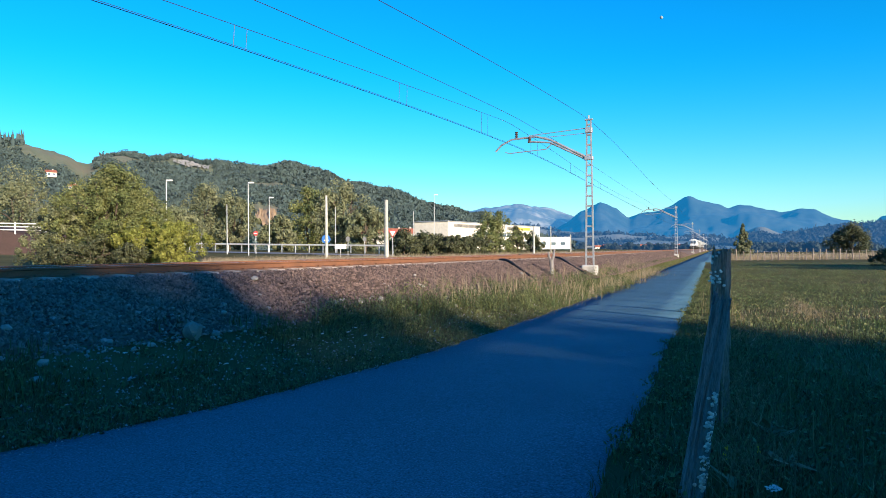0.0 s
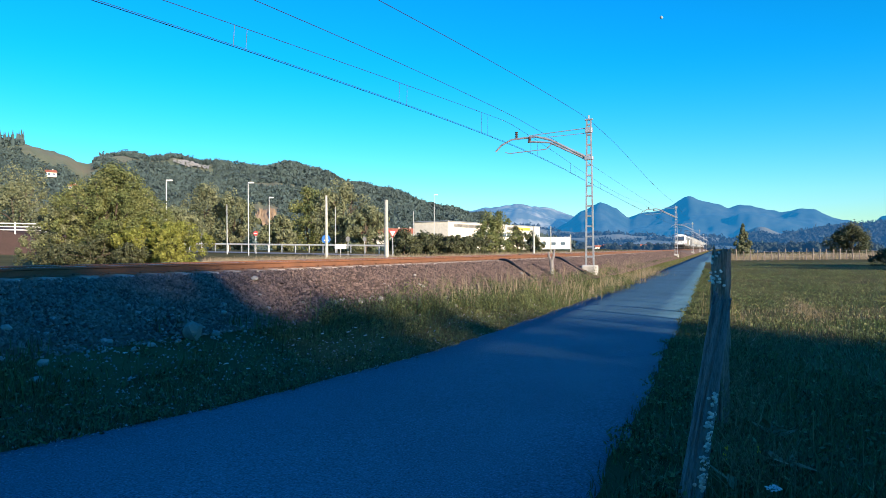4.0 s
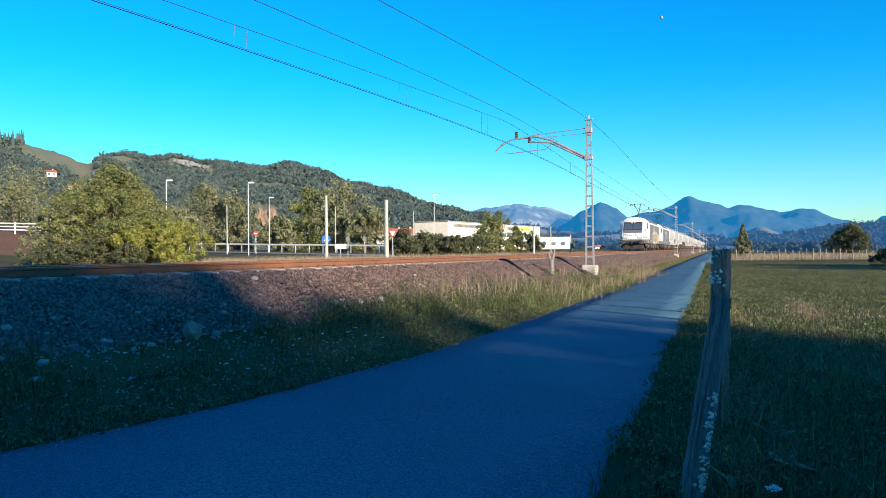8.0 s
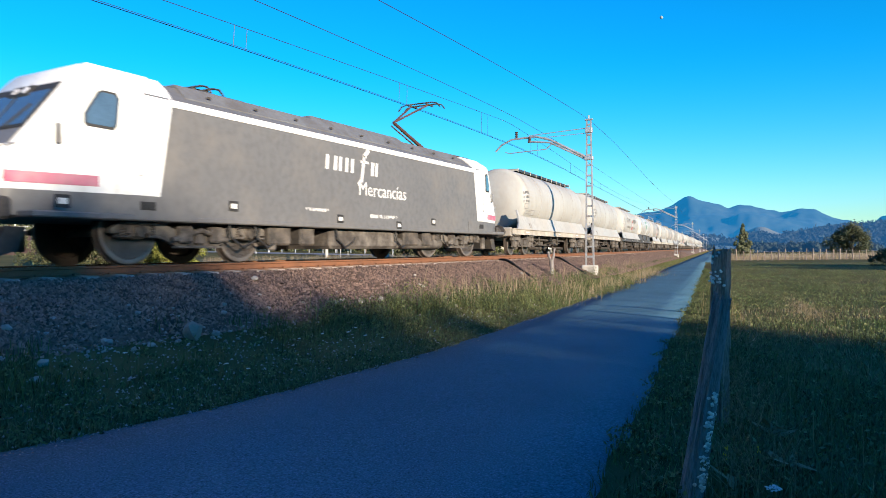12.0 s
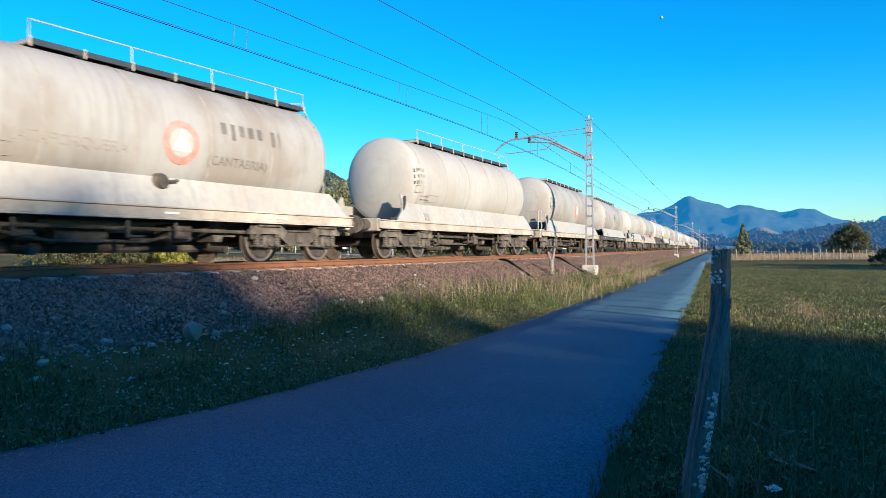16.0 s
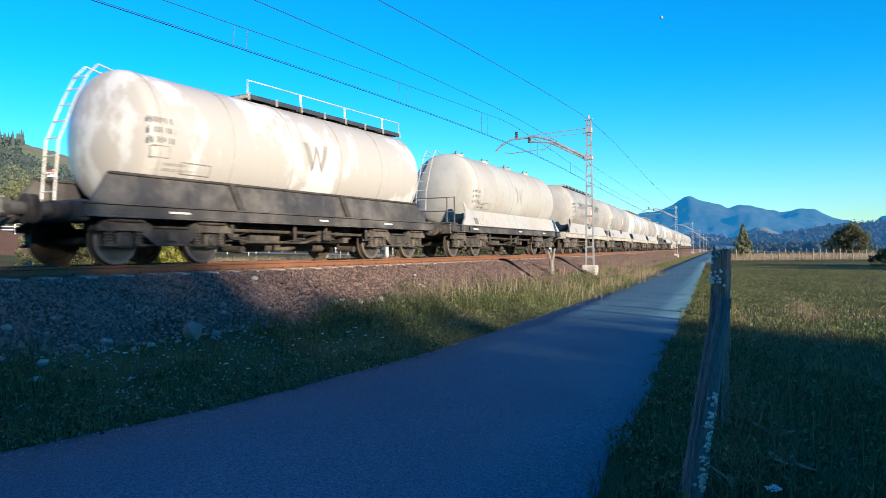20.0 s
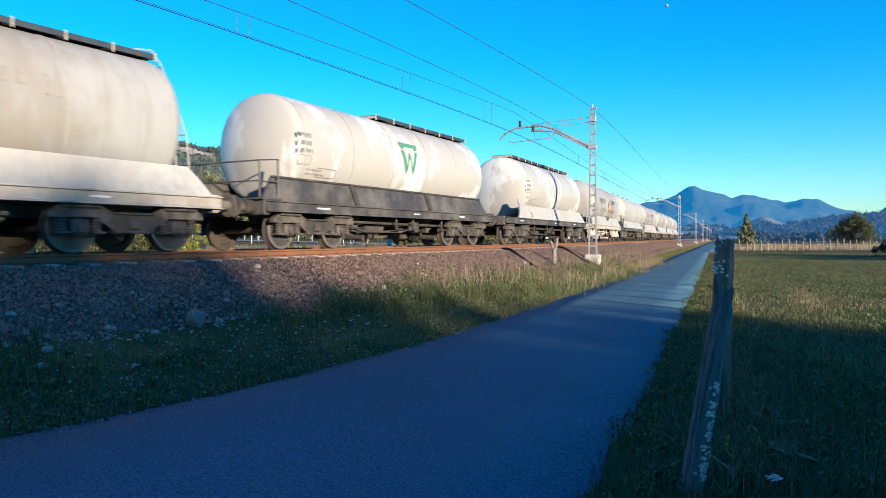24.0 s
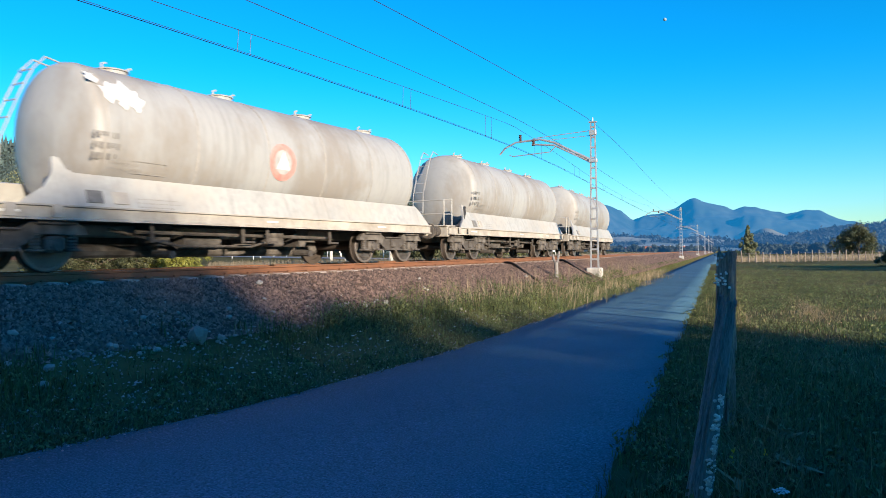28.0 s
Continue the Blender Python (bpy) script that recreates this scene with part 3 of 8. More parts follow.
def mast(s, top, first):
    """Lattice mast with its cantilever, insulators and concrete foot."""
    x, y, a = track(s, POLE_OFF)
    base_z = 0.62
    t = thing("catenary_mast", "pale grey riveted lattice mast with cantilever arm on a concrete foot", "mast", "overhead line masts", at=pose(x, y, base_z, 0, 0, -math.degrees(a)))
    h = top - base_z
    part("foot", Mesher().box((0, 0, 0.12), (0.62, 0.62, 0.55), 0.05), M["concrete"], t, "whitish concrete foot")
    w0, w1 = 0.165, 0.085
    for sx in (-1, 1):
        part("flange", Mesher().rings([[(sx * w0 - 0.03, -0.06, 0.35), (sx * w0 + 0.03, -0.06, 0.35), (sx * w0 + 0.03, 0.06, 0.35), (sx * w0 - 0.03, 0.06, 0.35)],
                                       [(sx * w1 - 0.025, -0.05, h), (sx * w1 + 0.025, -0.05, h), (sx * w1 + 0.025, 0.05, h), (sx * w1 - 0.025, 0.05, h)]]), M["galv"], t)
    z, k = 0.75, 0
    while z < h - 0.1:
        w = w0 + (w1 - w0) * (z - 0.35) / (h - 0.35)
        part("batten", Mesher().box((0, 0, z), (2 * w, 0.09, 0.075), 0.008), M["galv"], t)
        z += 0.44
        k += 1
    part("top_bracket", Mesher().box((0, 0, h + 0.03), (0.34, 0.14, 0.06), 0.01).tube([(0, 0, h + 0.02), (0, 0, h + 0.22)], 0.03), M["galv"], t)
    za = CONTACT_Z - base_z
    reach = POLE_OFF - WIRE_OFF
    # slanting cantilever tube that bends level over the track
    arm = [(-0.1, 0, za - 0.85), (-reach * 0.45, 0, za + 0.02), (-reach * 0.62, 0, za + 0.22), (-reach * 0.92, 0, za + 0.16), (-reach * 1.05, 0, za - 0.06), (-reach * 1.12, 0, za - 0.34)]
    part("cantilever", Mesher().tube(arm, [0.055, 0.055, 0.05, 0.04, 0.04, 0.04], 10), M["galv"], t)
    part("second_tube", Mesher().tube([(-0.1, 0, za - 0.95), (-reach * 0.45, 0, za - 0.10), (-reach * 0.72, 0, za + 0.02)], 0.04, 8), M["galv"], t)
    part("top_tie", Mesher().tube([(0, 0, za + 0.42), (-reach * 0.70, 0, za + 0.28)], 0.018, 6), M["galv"], t)
    part("lower_tie", Mesher().tube([(0, 0, za + 0.20), (-reach * 0.6, 0, za + 0.14)], 0.014, 6), M["galv"], t)
    part("registration_arm", Mesher().tube([(-reach * 0.42, 0, za - 0.12), (-reach * 0.5, 0, za - 0.38), (-reach * 0.95, 0, za - 0.46), (-reach * 1.0, 0, za - 0.40)], 0.022, 6), M["galv"], t)
    for f, up in ((0.86, 0.28), (0.70, 0.02)):
        ins = Mesher().lathe([(z, 0.035 if k % 2 else 0.085) for k, z in enumerate(np.linspace(0, 0.26, 7))], (-reach * f, 0, za + up - 0.06), "z", 10)
        part("insulator", ins, M["porcelain"], t, "dark ribbed insulator")
    part("clamp_band", Mesher().box((0, 0, za - 0.9), (0.36, 0.2, 0.14), 0.01), M["galv"], t)
    part("clamp_band", Mesher().box((0, 0, za + 0.32), (0.3, 0.18, 0.22), 0.01), M["galv"], t)
    return t


def build_overhead():
    for k in range(-1, 7):
        s = POLE_S + SPAN * k
        if k >= 0:
            mast(s, 7.28 - (0.36 if k else 0), k == 0)
    wire_line("contact_wire", "taut dark contact wire above the rails", lambda s: (stagger(s), CONTACT_Z + sag(s, 0.05)), -28, 330, 0.009)
    wire_line("contact_wire", "taut dark contact wire above the rails", lambda s: (stagger(s) + 0.06, CONTACT_Z + 0.01 + sag(s, 0.05)), -28, 330, 0.006)
    wire_line("messenger_wire", "sagging messenger wire that carries the contact wire", lambda s: (stagger(s), CONTACT_Z + 0.98 + sag(s, 0.62)), -28, 330, 0.008)
    wire_line("feeder_wire", "high feeder wire carried by the cantilever insulators", lambda s: (WIRE_OFF + 0.55, CONTACT_Z + 1.12 + sag(s, 0.12)), -28, 330, 0.009)
    wire_line("earth_wire", "thin earth wire between the mast tops", lambda s: (POLE_OFF - 0.1, 7.40 + sag(s, 0.35)), -28, 330, 0.008)
    for s in (8.4, 9.0, 13.1, 13.5, 20.4, 20.9, 27.2, 27.9, 34.0, 35.2, 43.5, 45.0, 55.0, 56.0, 66.0, 67.0):
        wire_line("dropper", "thin dropper wire between messenger and contact wire", lambda q, s=s: (stagger(s), CONTACT_Z + sag(s, 0.05) + (q - s) / 0.05 * (0.98 + sag(s, 0.62) - sag(s, 0.05))), s, s + 0.05, 0.007, group="droppers")


# ------------------------------------------------------------------ train
CACHE = {}


def shared(key, make):
    """Build a mesh once and share it between alike parts."""
    if key not in CACHE:
        CACHE[key] = make().mesh(key.split(":")[0])
    return CACHE[key]


def letters(body, height, key):
    """Flat mesh of a word in the built-in font, centred, 1 unit per metre: x to the right, y up."""
    if key not in CACHE:
        cu = bpy.data.curves.new("lettering", "FONT")
        cu.body, cu.size, cu.align_x, cu.align_y, cu.extrude = body, height * 1.35, "CENTER", "CENTER", 0.0
        cu.resolution_u = 2
        ob = bpy.data.objects.new("lettering", cu)
        scene.collection.objects.link(ob)
        dg = bpy.context.evaluated_depsgraph_get()
        CACHE[key] = bpy.data.meshes.new_from_object(ob.evaluated_get(dg))
        bpy.data.objects.remove(ob)
    return CACHE[key]


def decal(flat, at_y, at_z, surface, key, lift=0.006):
    """Lay a flat mesh (x, y) on the side of a vehicle. surface(z) gives the side's x at a height."""
    if key in CACHE:
        return CACHE[key]
    bm = bmesh.new()
    bm.from_mesh(flat)
    bmesh.ops.remove_doubles(bm, verts=bm.verts, dist=1e-4)
    lo, hi = min(v.co.y for v in bm.verts), max(v.co.y for v in bm.verts)
    for k in range(1, int((hi - lo) / 0.07) + 1):
        bmesh.ops.bisect_plane(bm, geom=bm.verts[:] + bm.edges[:] + bm.faces[:], plane_co=(0, lo + k * 0.07, 0), plane_no=(0, 1, 0))
    for v in bm.verts:
        u, w = v.co.x, v.co.y
        v.co = Vector((surface(at_z + w, at_y + u) + lift, at_y + u, at_z + w))
    me = bpy.data.meshes.new(key.split(":")[0])
    bm.to_mesh(me)
    bm.free()
    CACHE[key] = me
    return me


def flat_poly(polys):
    """Flat mesh from outlines of (x, y) pairs."""
    me = bpy.data.meshes.new("shape")
    v, f = [], []
    for p in polys:
        f.append(tuple(range(len(v), len(v) + len(p))))
        v += [(a, b, 0) for a, b in p]
    me.from_pydata(v, [], f)
    return me


def bar_parts(name, polys, at_y, at_z, surface, key, m, parent):
    """Each bar of a row as a part of its own."""
    for k, p in enumerate(polys):
        part(name, decal(flat_poly([p]), at_y, at_z, surface, f"{key}:{k}"), m, parent)


def disc(r, n=28, cx=0, cy=0, sy=1.0):
    return [(cx + r * math.cos(2 * math.pi * k / n), cy + sy * r * math.sin(2 * math.pi * k / n)) for k in range(n)]


def ring_quads(r0, r1, n=28):
    out = []
    for k in range(n):
        a, b = 2 * math.pi * k / n, 2 * math.pi * (k + 1) / n
        out.append([(r0 * math.cos(a), r0 * math.sin(a)), (r1 * math.cos(a), r1 * math.sin(a)), (r1 * math.cos(b), r1 * math.sin(b)), (r0 * math.cos(b), r0 * math.sin(b))])
    return out


def stroke(pts, w):
    """Quads along a line of points, for painted lines."""
    out = []
    for (x0, y0), (x1, y1) in zip(pts[:-1], pts[1:]):
        d = math.hypot(x1 - x0, y1 - y0) or 1
        nx, ny = -(y1 - y0) / d * w / 2, (x1 - x0) / d * w / 2
        ex, ey = (x1 - x0) / d * w * 0.35, (y1 - y0) / d * w * 0.35
        out.append([(x0 + nx - ex, y0 + ny - ey), (x0 - nx - ex, y0 - ny - ey), (x1 - nx + ex, y1 - ny + ey), (x1 + nx + ex, y1 + ny + ey)])
    return out


def bars(rows, w, h, gap, rng):
    """Rows of plain bars in place of writing that stays unread."""
    out, y = [], 0
    for r in range(rows):
        x = -w / 2
        end = w / 2 * rng.uniform(0.4, 1.0)
        while x < end:
            b = rng.uniform(0.30, 0.50) * h
            d = h * rng.choice((0.0, 0.0, 0.3))
            out.append([(x, y + d), (min(x + b, end), y + d), (min(x + b, end), y + h), (x, y + h)])
            x += b + h * rng.choice((0.35, 0.35, 0.8))
        y -= h + gap
    return out


def wheel_mesh(r, half):
    """One wheel pair's wheel: tread, flange, web and hub, turned about its axle."""
    return Mesher().lathe([(-0.07, 0.06), (-0.07, 0.13), (-0.02, 0.15), (-0.015, r * 0.72), (-0.06, r * 0.80), (-0.06, r * 0.98), (0.055, r), (0.06, r + 0.028), (0.085, r + 0.028), (0.085, r * 0.80), (0.02, r * 0.74), (0.02, 0.15), (0.07, 0.12), (0.07, 0.06)], (0, 0, 0), "x", 20)


def bogie(parent, y, wb, r, mat, loco=False):
    """Bogie frame with sprung axle boxes and four wheels."""
    k = "L" if loco else "W"
    b = part("bogie", shared("bogie:" + k, lambda: Mesher()
                             .box((0, 0, r + 0.05), (1.5, 0.5, 0.22), 0.03).box((0, -wb * 0.27, r + 0.02), (1.7, 0.14, 0.14), 0.02).box((0, wb * 0.27, r + 0.02), (1.7, 0.14, 0.14), 0.02)), mat, parent, at=pose(0, y, 0))
    def side_frame():
        m = Mesher()
        z = r + (0.16 if loco else 0.35)
        h = wb / 2
        top = [(-h - 0.52, z - 0.12), (-h - 0.34, z), (-h * 0.62, z), (-h * 0.36, z - 0.13), (h * 0.36, z - 0.13), (h * 0.62, z), (h + 0.34, z), (h + 0.52, z - 0.12)]
        low = [(h + 0.52, z - 0.20), (h - 0.24, z - 0.19), (h * 0.36, z - 0.42), (-h * 0.36, z - 0.42), (-h + 0.24, z - 0.19), (-h - 0.52, z - 0.20)]
        m.prism(top + low, -0.05, 0.05)
        if loco:
            m.tube([(0.12, -h * 0.5, z - 0.3), (0.14, 0, z - 0.12), (0.12, h * 0.5, z - 0.3)], 0.05, 8).box((0.1, h * 0.28, z - 0.2), (0.16, 0.3, 0.3), 0.03).box((0.1, -h * 0.28, z - 0.2), (0.16, 0.3, 0.3), 0.03).box((0.1, h + 0.62, z - 0.3), (0.12, 0.2, 0.4), 0.03)
        m.box((0.03, 0, z - 0.43), (0.16, h * 0.8, 0.045), 0.012).box((0.03, 0, z - 0.12), (0.16, h * 0.8, 0.04), 0.012)
        m.box((0.06, 0, z - 0.27), (0.1, 0.22, 0.22), 0.03)
        for sy in (-1, 1):
            m.box((0.04, sy * h, z - 0.02), (0.16, 0.66, 0.05), 0.012).box((0.02, sy * (h + 0.30), r - 0.09), (0.16, 0.22, 0.04), 0.01).box((0.02, sy * (h - 0.30), r - 0.09), (0.16, 0.22, 0.04), 0.01)
        return m
    def spring():
        return Mesher().lathe([(zz, 0.085 if i % 2 else 0.065) for i, zz in enumerate(np.linspace(-0.10, 0.15, 11))], (0, 0, 0), "z", 6)
    def axle_box():
        return Mesher().box((0, 0, 0), (0.22, 0.30, 0.26), 0.05).lathe([(0.08, 0.11), (0.15, 0.10), (0.16, 0.05)], (0, 0, 0), "x", 14)
    for sx in (1, -1):
        part("side_frame", shared("side_frame:" + k, side_frame), M["dusty_gear"] if loco else mat, b, at=pose(sx * 1.12, 0, 0, 0, 0, 0 if sx > 0 else 180))
        for sy in (1, -1):
            part("wheel", shared("wheel:" + k, lambda: wheel_mesh(r, 0)), M["wheel"], b, at=pose(sx * 0.87, sy * wb / 2, r, 0, 0, 180 if sx > 0 else 0))
            part("tyre", shared("tyre:" + k, lambda: Mesher().lathe([(-0.060, r * 0.84), (-0.066, r * 0.86), (-0.066, r * 0.95), (-0.060, r * 0.975)], (0, 0, 0), "x", 32)), M["tyre"], b, "bright worn wheel rim", at=pose(sx * 0.87, sy * wb / 2, r, 0, 0, 180 if sx > 0 else 0))
            part("axle_box", shared("axle_box:" + k, axle_box), mat, b, at=pose(sx * 1.10, sy * wb / 2, r, 0, 0, 0 if sx > 0 else 180))
            for d in (0.29, -0.29):
                part("spring", shared("spring:" + k, spring), mat, b, at=pose(sx * 1.12, sy * wb / 2 + d, r + 0.02))
            part("brake_shoe", shared("brake_shoe:" + k, lambda: Mesher().box((0, 0, 0), (0.1, 0.07, 0.32), 0.02)), M["black_gear"], b, at=pose(sx * 0.87, sy * (wb / 2 - r - 0.04), r, sy * -8))
    for sy in (1, -1):
        part("axle", shared("axle:" + k, lambda: Mesher().tube([(-1.05, 0, 0), (1.05, 0, 0)], 0.075, 12)), M["wheel"], b, at=pose(0, sy * wb / 2, r))
    return b


def buffers(parent, half, z, mat):
    for sy in (1, -1):
        for sx in (1, -1):
            part("buffer", shared("buffer", lambda: Mesher().lathe([(-0.6, 0.13), (-0.55, 0.15), (-0.3, 0.15), (-0.3, 0.10), (-0.06, 0.10), (-0.05, 0.23), (-0.02, 0.23), (0, 0.15)], (0, 0, 0), "y", 18)), mat, parent, at=pose(sx * 0.88, sy * half, z, 0, 0, 0 if sy > 0 else 180))
        part("coupling", shared("coupling", lambda: Mesher().tube([(0, -0.55, 0), (0, -0.3, 0), (0, -0.12, -0.14), (0, 0.03, -0.3)], 0.035, 6).box((0, -0.5, 0), (0.22, 0.2, 0.2), 0.03)), M["black_gear"], parent, at=pose(0, sy * half, z, 0, 0, 0 if sy > 0 else 180))


# ---- tank wagons
TANK_Z, TANK_RZ, TANK_RX = 2.32, 1.26, 1.24


def tank_x(z, y=0.0):
    """The tank's half width at a height."""
    q = max(-0.98, min(0.98, (z - TANK_Z) / TANK_RZ))
    return TANK_RX * (1 - abs(q) ** 2.15) ** (1 / 2.15)


def dished(depth, knuckle=0.20):
    """Profile of a dished end: (distance from the apex, share of the full radius), a shallow crown turning over a tight knuckle."""
    crown = 1.85
    c0 = math.asin((1 - knuckle) / (crown - knuckle))
    pts = [(crown - crown * math.cos(c0 * q), crown * math.sin(c0 * q)) for q in (0.004, 0.25, 0.5, 0.75, 0.9)]
    y_k = crown - (crown - knuckle) * math.cos(c0)
    for q in np.linspace(0, 1, 7):
        a = c0 + (math.pi / 2 - c0) * q
        pts.append((y_k - knuckle * math.cos(a), 1 - knuckle + knuckle * math.sin(a)))
    deep = pts[-1][0]
    return [(a * depth / deep, r) for a, r in pts]


def tank_mesh(y0, y1, dome, cone=False):
    n = 40
    rings = []
    ends0 = [(y0 + a, r) for a, r in dished(dome)]
    rear = 1.7 if cone else dome
    ends1 = [(y1 - a, r) for a, r in reversed(dished(dome, 0.26))]
    if cone:
        ends1 = [(y1 - rear, 1.0), (y1 - 0.5, 0.74), (y1 - 0.3, 0.66), (y1 - 0.1, 0.45), (y1, 0.02)]
    mid = [(y0 + dome + (y1 - y0 - dome - rear) * k / 8, 1.0) for k in range(1, 8)]
    for y, k in ends0 + mid + ends1:
        ring = []
        for j in range(n):
            a = 2 * math.pi * j / n
            c, s = math.cos(a), math.sin(a)
            ring.append((TANK_RX * k * math.copysign(abs(c) ** 0.95, c), y, TANK_Z + TANK_RZ * k * math.copysign(abs(s) ** 0.95, s)))
        rings.append(ring)
    return Mesher().rings(rings)


def skirt_x(z):
    """Outer face of the leaning skirt at a height."""
    return 1.682 - 0.364 * z


def weld(y):
    """A weld seam ring on the tank."""
    n = 40
    def ring(dy, k):
        return [(TANK_RX * k * math.copysign(abs(math.cos(a)) ** 0.93, math.cos(a)), y + dy, TANK_Z + TANK_RZ * k * math.copysign(abs(math.sin(a)) ** 0.93, math.sin(a))) for a in (2 * math.pi * j / n for j in range(n))]
    return Mesher().rings([ring(-0.014, 0.998), ring(-0.009, 1.004), ring(0.009, 1.004), ring(0.014, 0.998)], cap=False)


def wagon(index, length, tank="tank_beige", frame_mat="sill_grey", skirt="skirt_pale", gear="dusty_gear", walkway=None, rail=False, ladder=True, platform=True,
          saddle=True, manholes=4, rear_ladder=False, word="", town="", logo="", codes=True, valve=False, panel=False, cone=False, spray="", patch=False, inset=0.0, sa=False, label=""):
    """A covered cement tank wagon. walkway: (start, end) along the roof as fractions of the tank."""
    rng = random.Random(100 + index)
    L, half = length, length / 2 - 0.02
    w = thing("tank_wagon", label, "tank wagon", "tank wagons of the train")
    F, S, G = M[frame_mat], M[skirt], M[gear]
    y0, y1 = -half + (2.22 if saddle else 1.08) + inset, half - (1.50 if cone else 1.08 if walkway and saddle else 0.95)
    back = y0 + (0.28 if saddle else 0.42)                    # where the lettering and the roof walkway are reckoned from
    key = f"{L:.1f}:{'s' if saddle else 'p'}{'w' if walkway else 'n'}{'c' if cone else ''}{inset:.1f}"
    dome = 0.46
    part("tank", shared("tank:" + key, lambda: tank_mesh(y0, y1, dome, cone)), M[tank], w)
    for k in range(6):
        part("weld_seam", shared(f"weld_seam:{key}:{k}", lambda k=k: weld(y0 + dome + 0.03 + (y1 - y0 - dome - (1.9 if cone else dome) - 0.06) * k / 5)), M["seam"], w)
    # frame
    part("frame", shared("frame:" + key, lambda: Mesher().box((0, 0, 0.92), (2.2, 2 * half - 1.3, 0.14), 0.02)
         .box((0, -half + 0.62, 0.90), (2.5, 0.16, 0.34), 0.03).box((0, half - 0.62, 0.90), (2.5, 0.16, 0.34), 0.03).box((0, 0, 0.70), (0.35, 2 * half - 3.0, 0.22), 0.03)), F, w)
    for sx in (1, -1):
        part("side_sill", shared("side_sill:" + key, lambda: Mesher().prism([(-0.05, 0.80), (0.05, 0.80), (0.05, 0.825), (0.0, 0.835), (0.0, 1.0), (0.05, 1.01), (0.05, 1.035), (-0.05, 1.035)], -half + 0.55, half - 0.55, "y")), F, w, at=pose(sx * 1.30, 0, 0))
    # skirt that carries the tank
    if saddle:
        def skirt_mesh():
            f, r = y0 - 1.0, y1 + 0.34
            m = Mesher().prism([(f, 1.08), (r, 1.08), (r - 0.14, 1.28), (r - 0.26, 1.46), (r - 0.44, 1.655), (y0 + 0.24, 1.655), (y0 - 0.04, 1.66), (y0 - 0.16, 1.72), (y0 - 0.24, 1.90), (y0 - 0.34, 1.91), (y0 - 0.40, 1.62), (y0 - 0.58, 1.38), (y0 - 0.86, 1.20)], -0.03, 0.03)
            return m
        for sx in (1, -1):
            part("skirt", shared("skirt:" + key, skirt_mesh), S, w, at=pose(sx * 1.65, 0, 0, 0, sx * -20, 0))
    else:
        for sx in (1, -1):
            sk = part("skirt", shared("cradle:" + key, lambda: Mesher().prism([(y0 - 0.80, 1.035), (y1 + 0.3, 1.035), (y1 - 0.20, 1.56), (y0 - 0.42, 1.56)], -0.03, 0.03)), S, w, at=pose(sx * 1.235, 0, 0, 0, sx * -8, 0))
            part("cradle_rim", shared("cradle_rim:" + key, lambda: Mesher().box((0.02, (y0 + y1) / 2 - 0.31, 1.57), (0.10, y1 - y0 + 0.2, 0.05), 0.012)), M["bumper_black"], sk)
            for k in range(2):
                yy = y0 + (y1 - y0) * (0.24 + 0.37 * k)
                part("cradle_rib", shared("cradle_rib", lambda: Mesher().prism([(-0.10, 1.56), (0.06, 1.56), (0.26, 1.04), (0.10, 1.04)], 0.03, 0.09)), M["bumper_black"], sk, at=pose(0, yy, 0))
    piv = half - 2.32
    for sy in (-1, 1):
        bogie(w, sy * piv, 1.85, 0.43, G)
    buffers(w, half + 0.02, 0.90, G)
    # brake gear and pipes hung below the frame
    def gearbox():
        m = Mesher().tube([(0.6, -1.4, 0.52), (0.6, -0.5, 0.52)], 0.17, 12).tube([(0.95, -2.6, 0.66), (0.95, 2.6, 0.62)], 0.035, 6).tube([(0.4, 0.2, 0.45), (0.4, 2.8, 0.55)], 0.03, 6)
        m.tube([(0.8, -3.0, 0.70), (0.9, -1.6, 0.42), (0.9, 0.2, 0.42), (0.8, 1.7, 0.70)], 0.028, 6).box((0.7, 0.9, 0.58), (0.5, 0.5, 0.32), 0.04)
        return m
    part("brake_gear", shared("brake_gear", gearbox), G, w)
    part("air_reservoir", shared("air_reservoir", lambda: Mesher().tube([(-0.3, 0.6, 0.50), (-0.3, 2.6, 0.50)], 0.21, 12)), G, w)
    part("discharge_pipe", shared(f"discharge_pipe:{L:.1f}", lambda: Mesher().tube([(-0.15, -half + 4.0, 0.34), (-0.15, half - 4.0, 0.34)], 0.13, 10).box((-0.5, 0, 0.62), (0.5, 2 * half - 7.6, 0.30), 0.03)), G, w)
    def outlet():
        return Mesher().prism([(-0.28, 0.92), (0.28, 0.92), (0.09, 0.42), (-0.09, 0.42)], -0.25, 0.25).tube([(0, 0, 0.45), (0, 0, 0.28), (0.5, 0, 0.26)], 0.075, 10)
    for yy in (-1.9, 1.9):
        part("outlet_hopper", shared("outlet_hopper", outlet), G, w, at=pose(0.55, yy, 0))
    for yy in (-2.4, -0.3, 0.5, 2.3):
        part("hanger", shared("hanger", lambda: Mesher().box((0, 0, 0.64), (0.05, 0.07, 0.34), 0.01).box((0, 0.15, 0.50), (0.05, 0.34, 0.04), 0.01)), G, w, at=pose(1.14, yy + rng.uniform(-0.2, 0.2), 0))
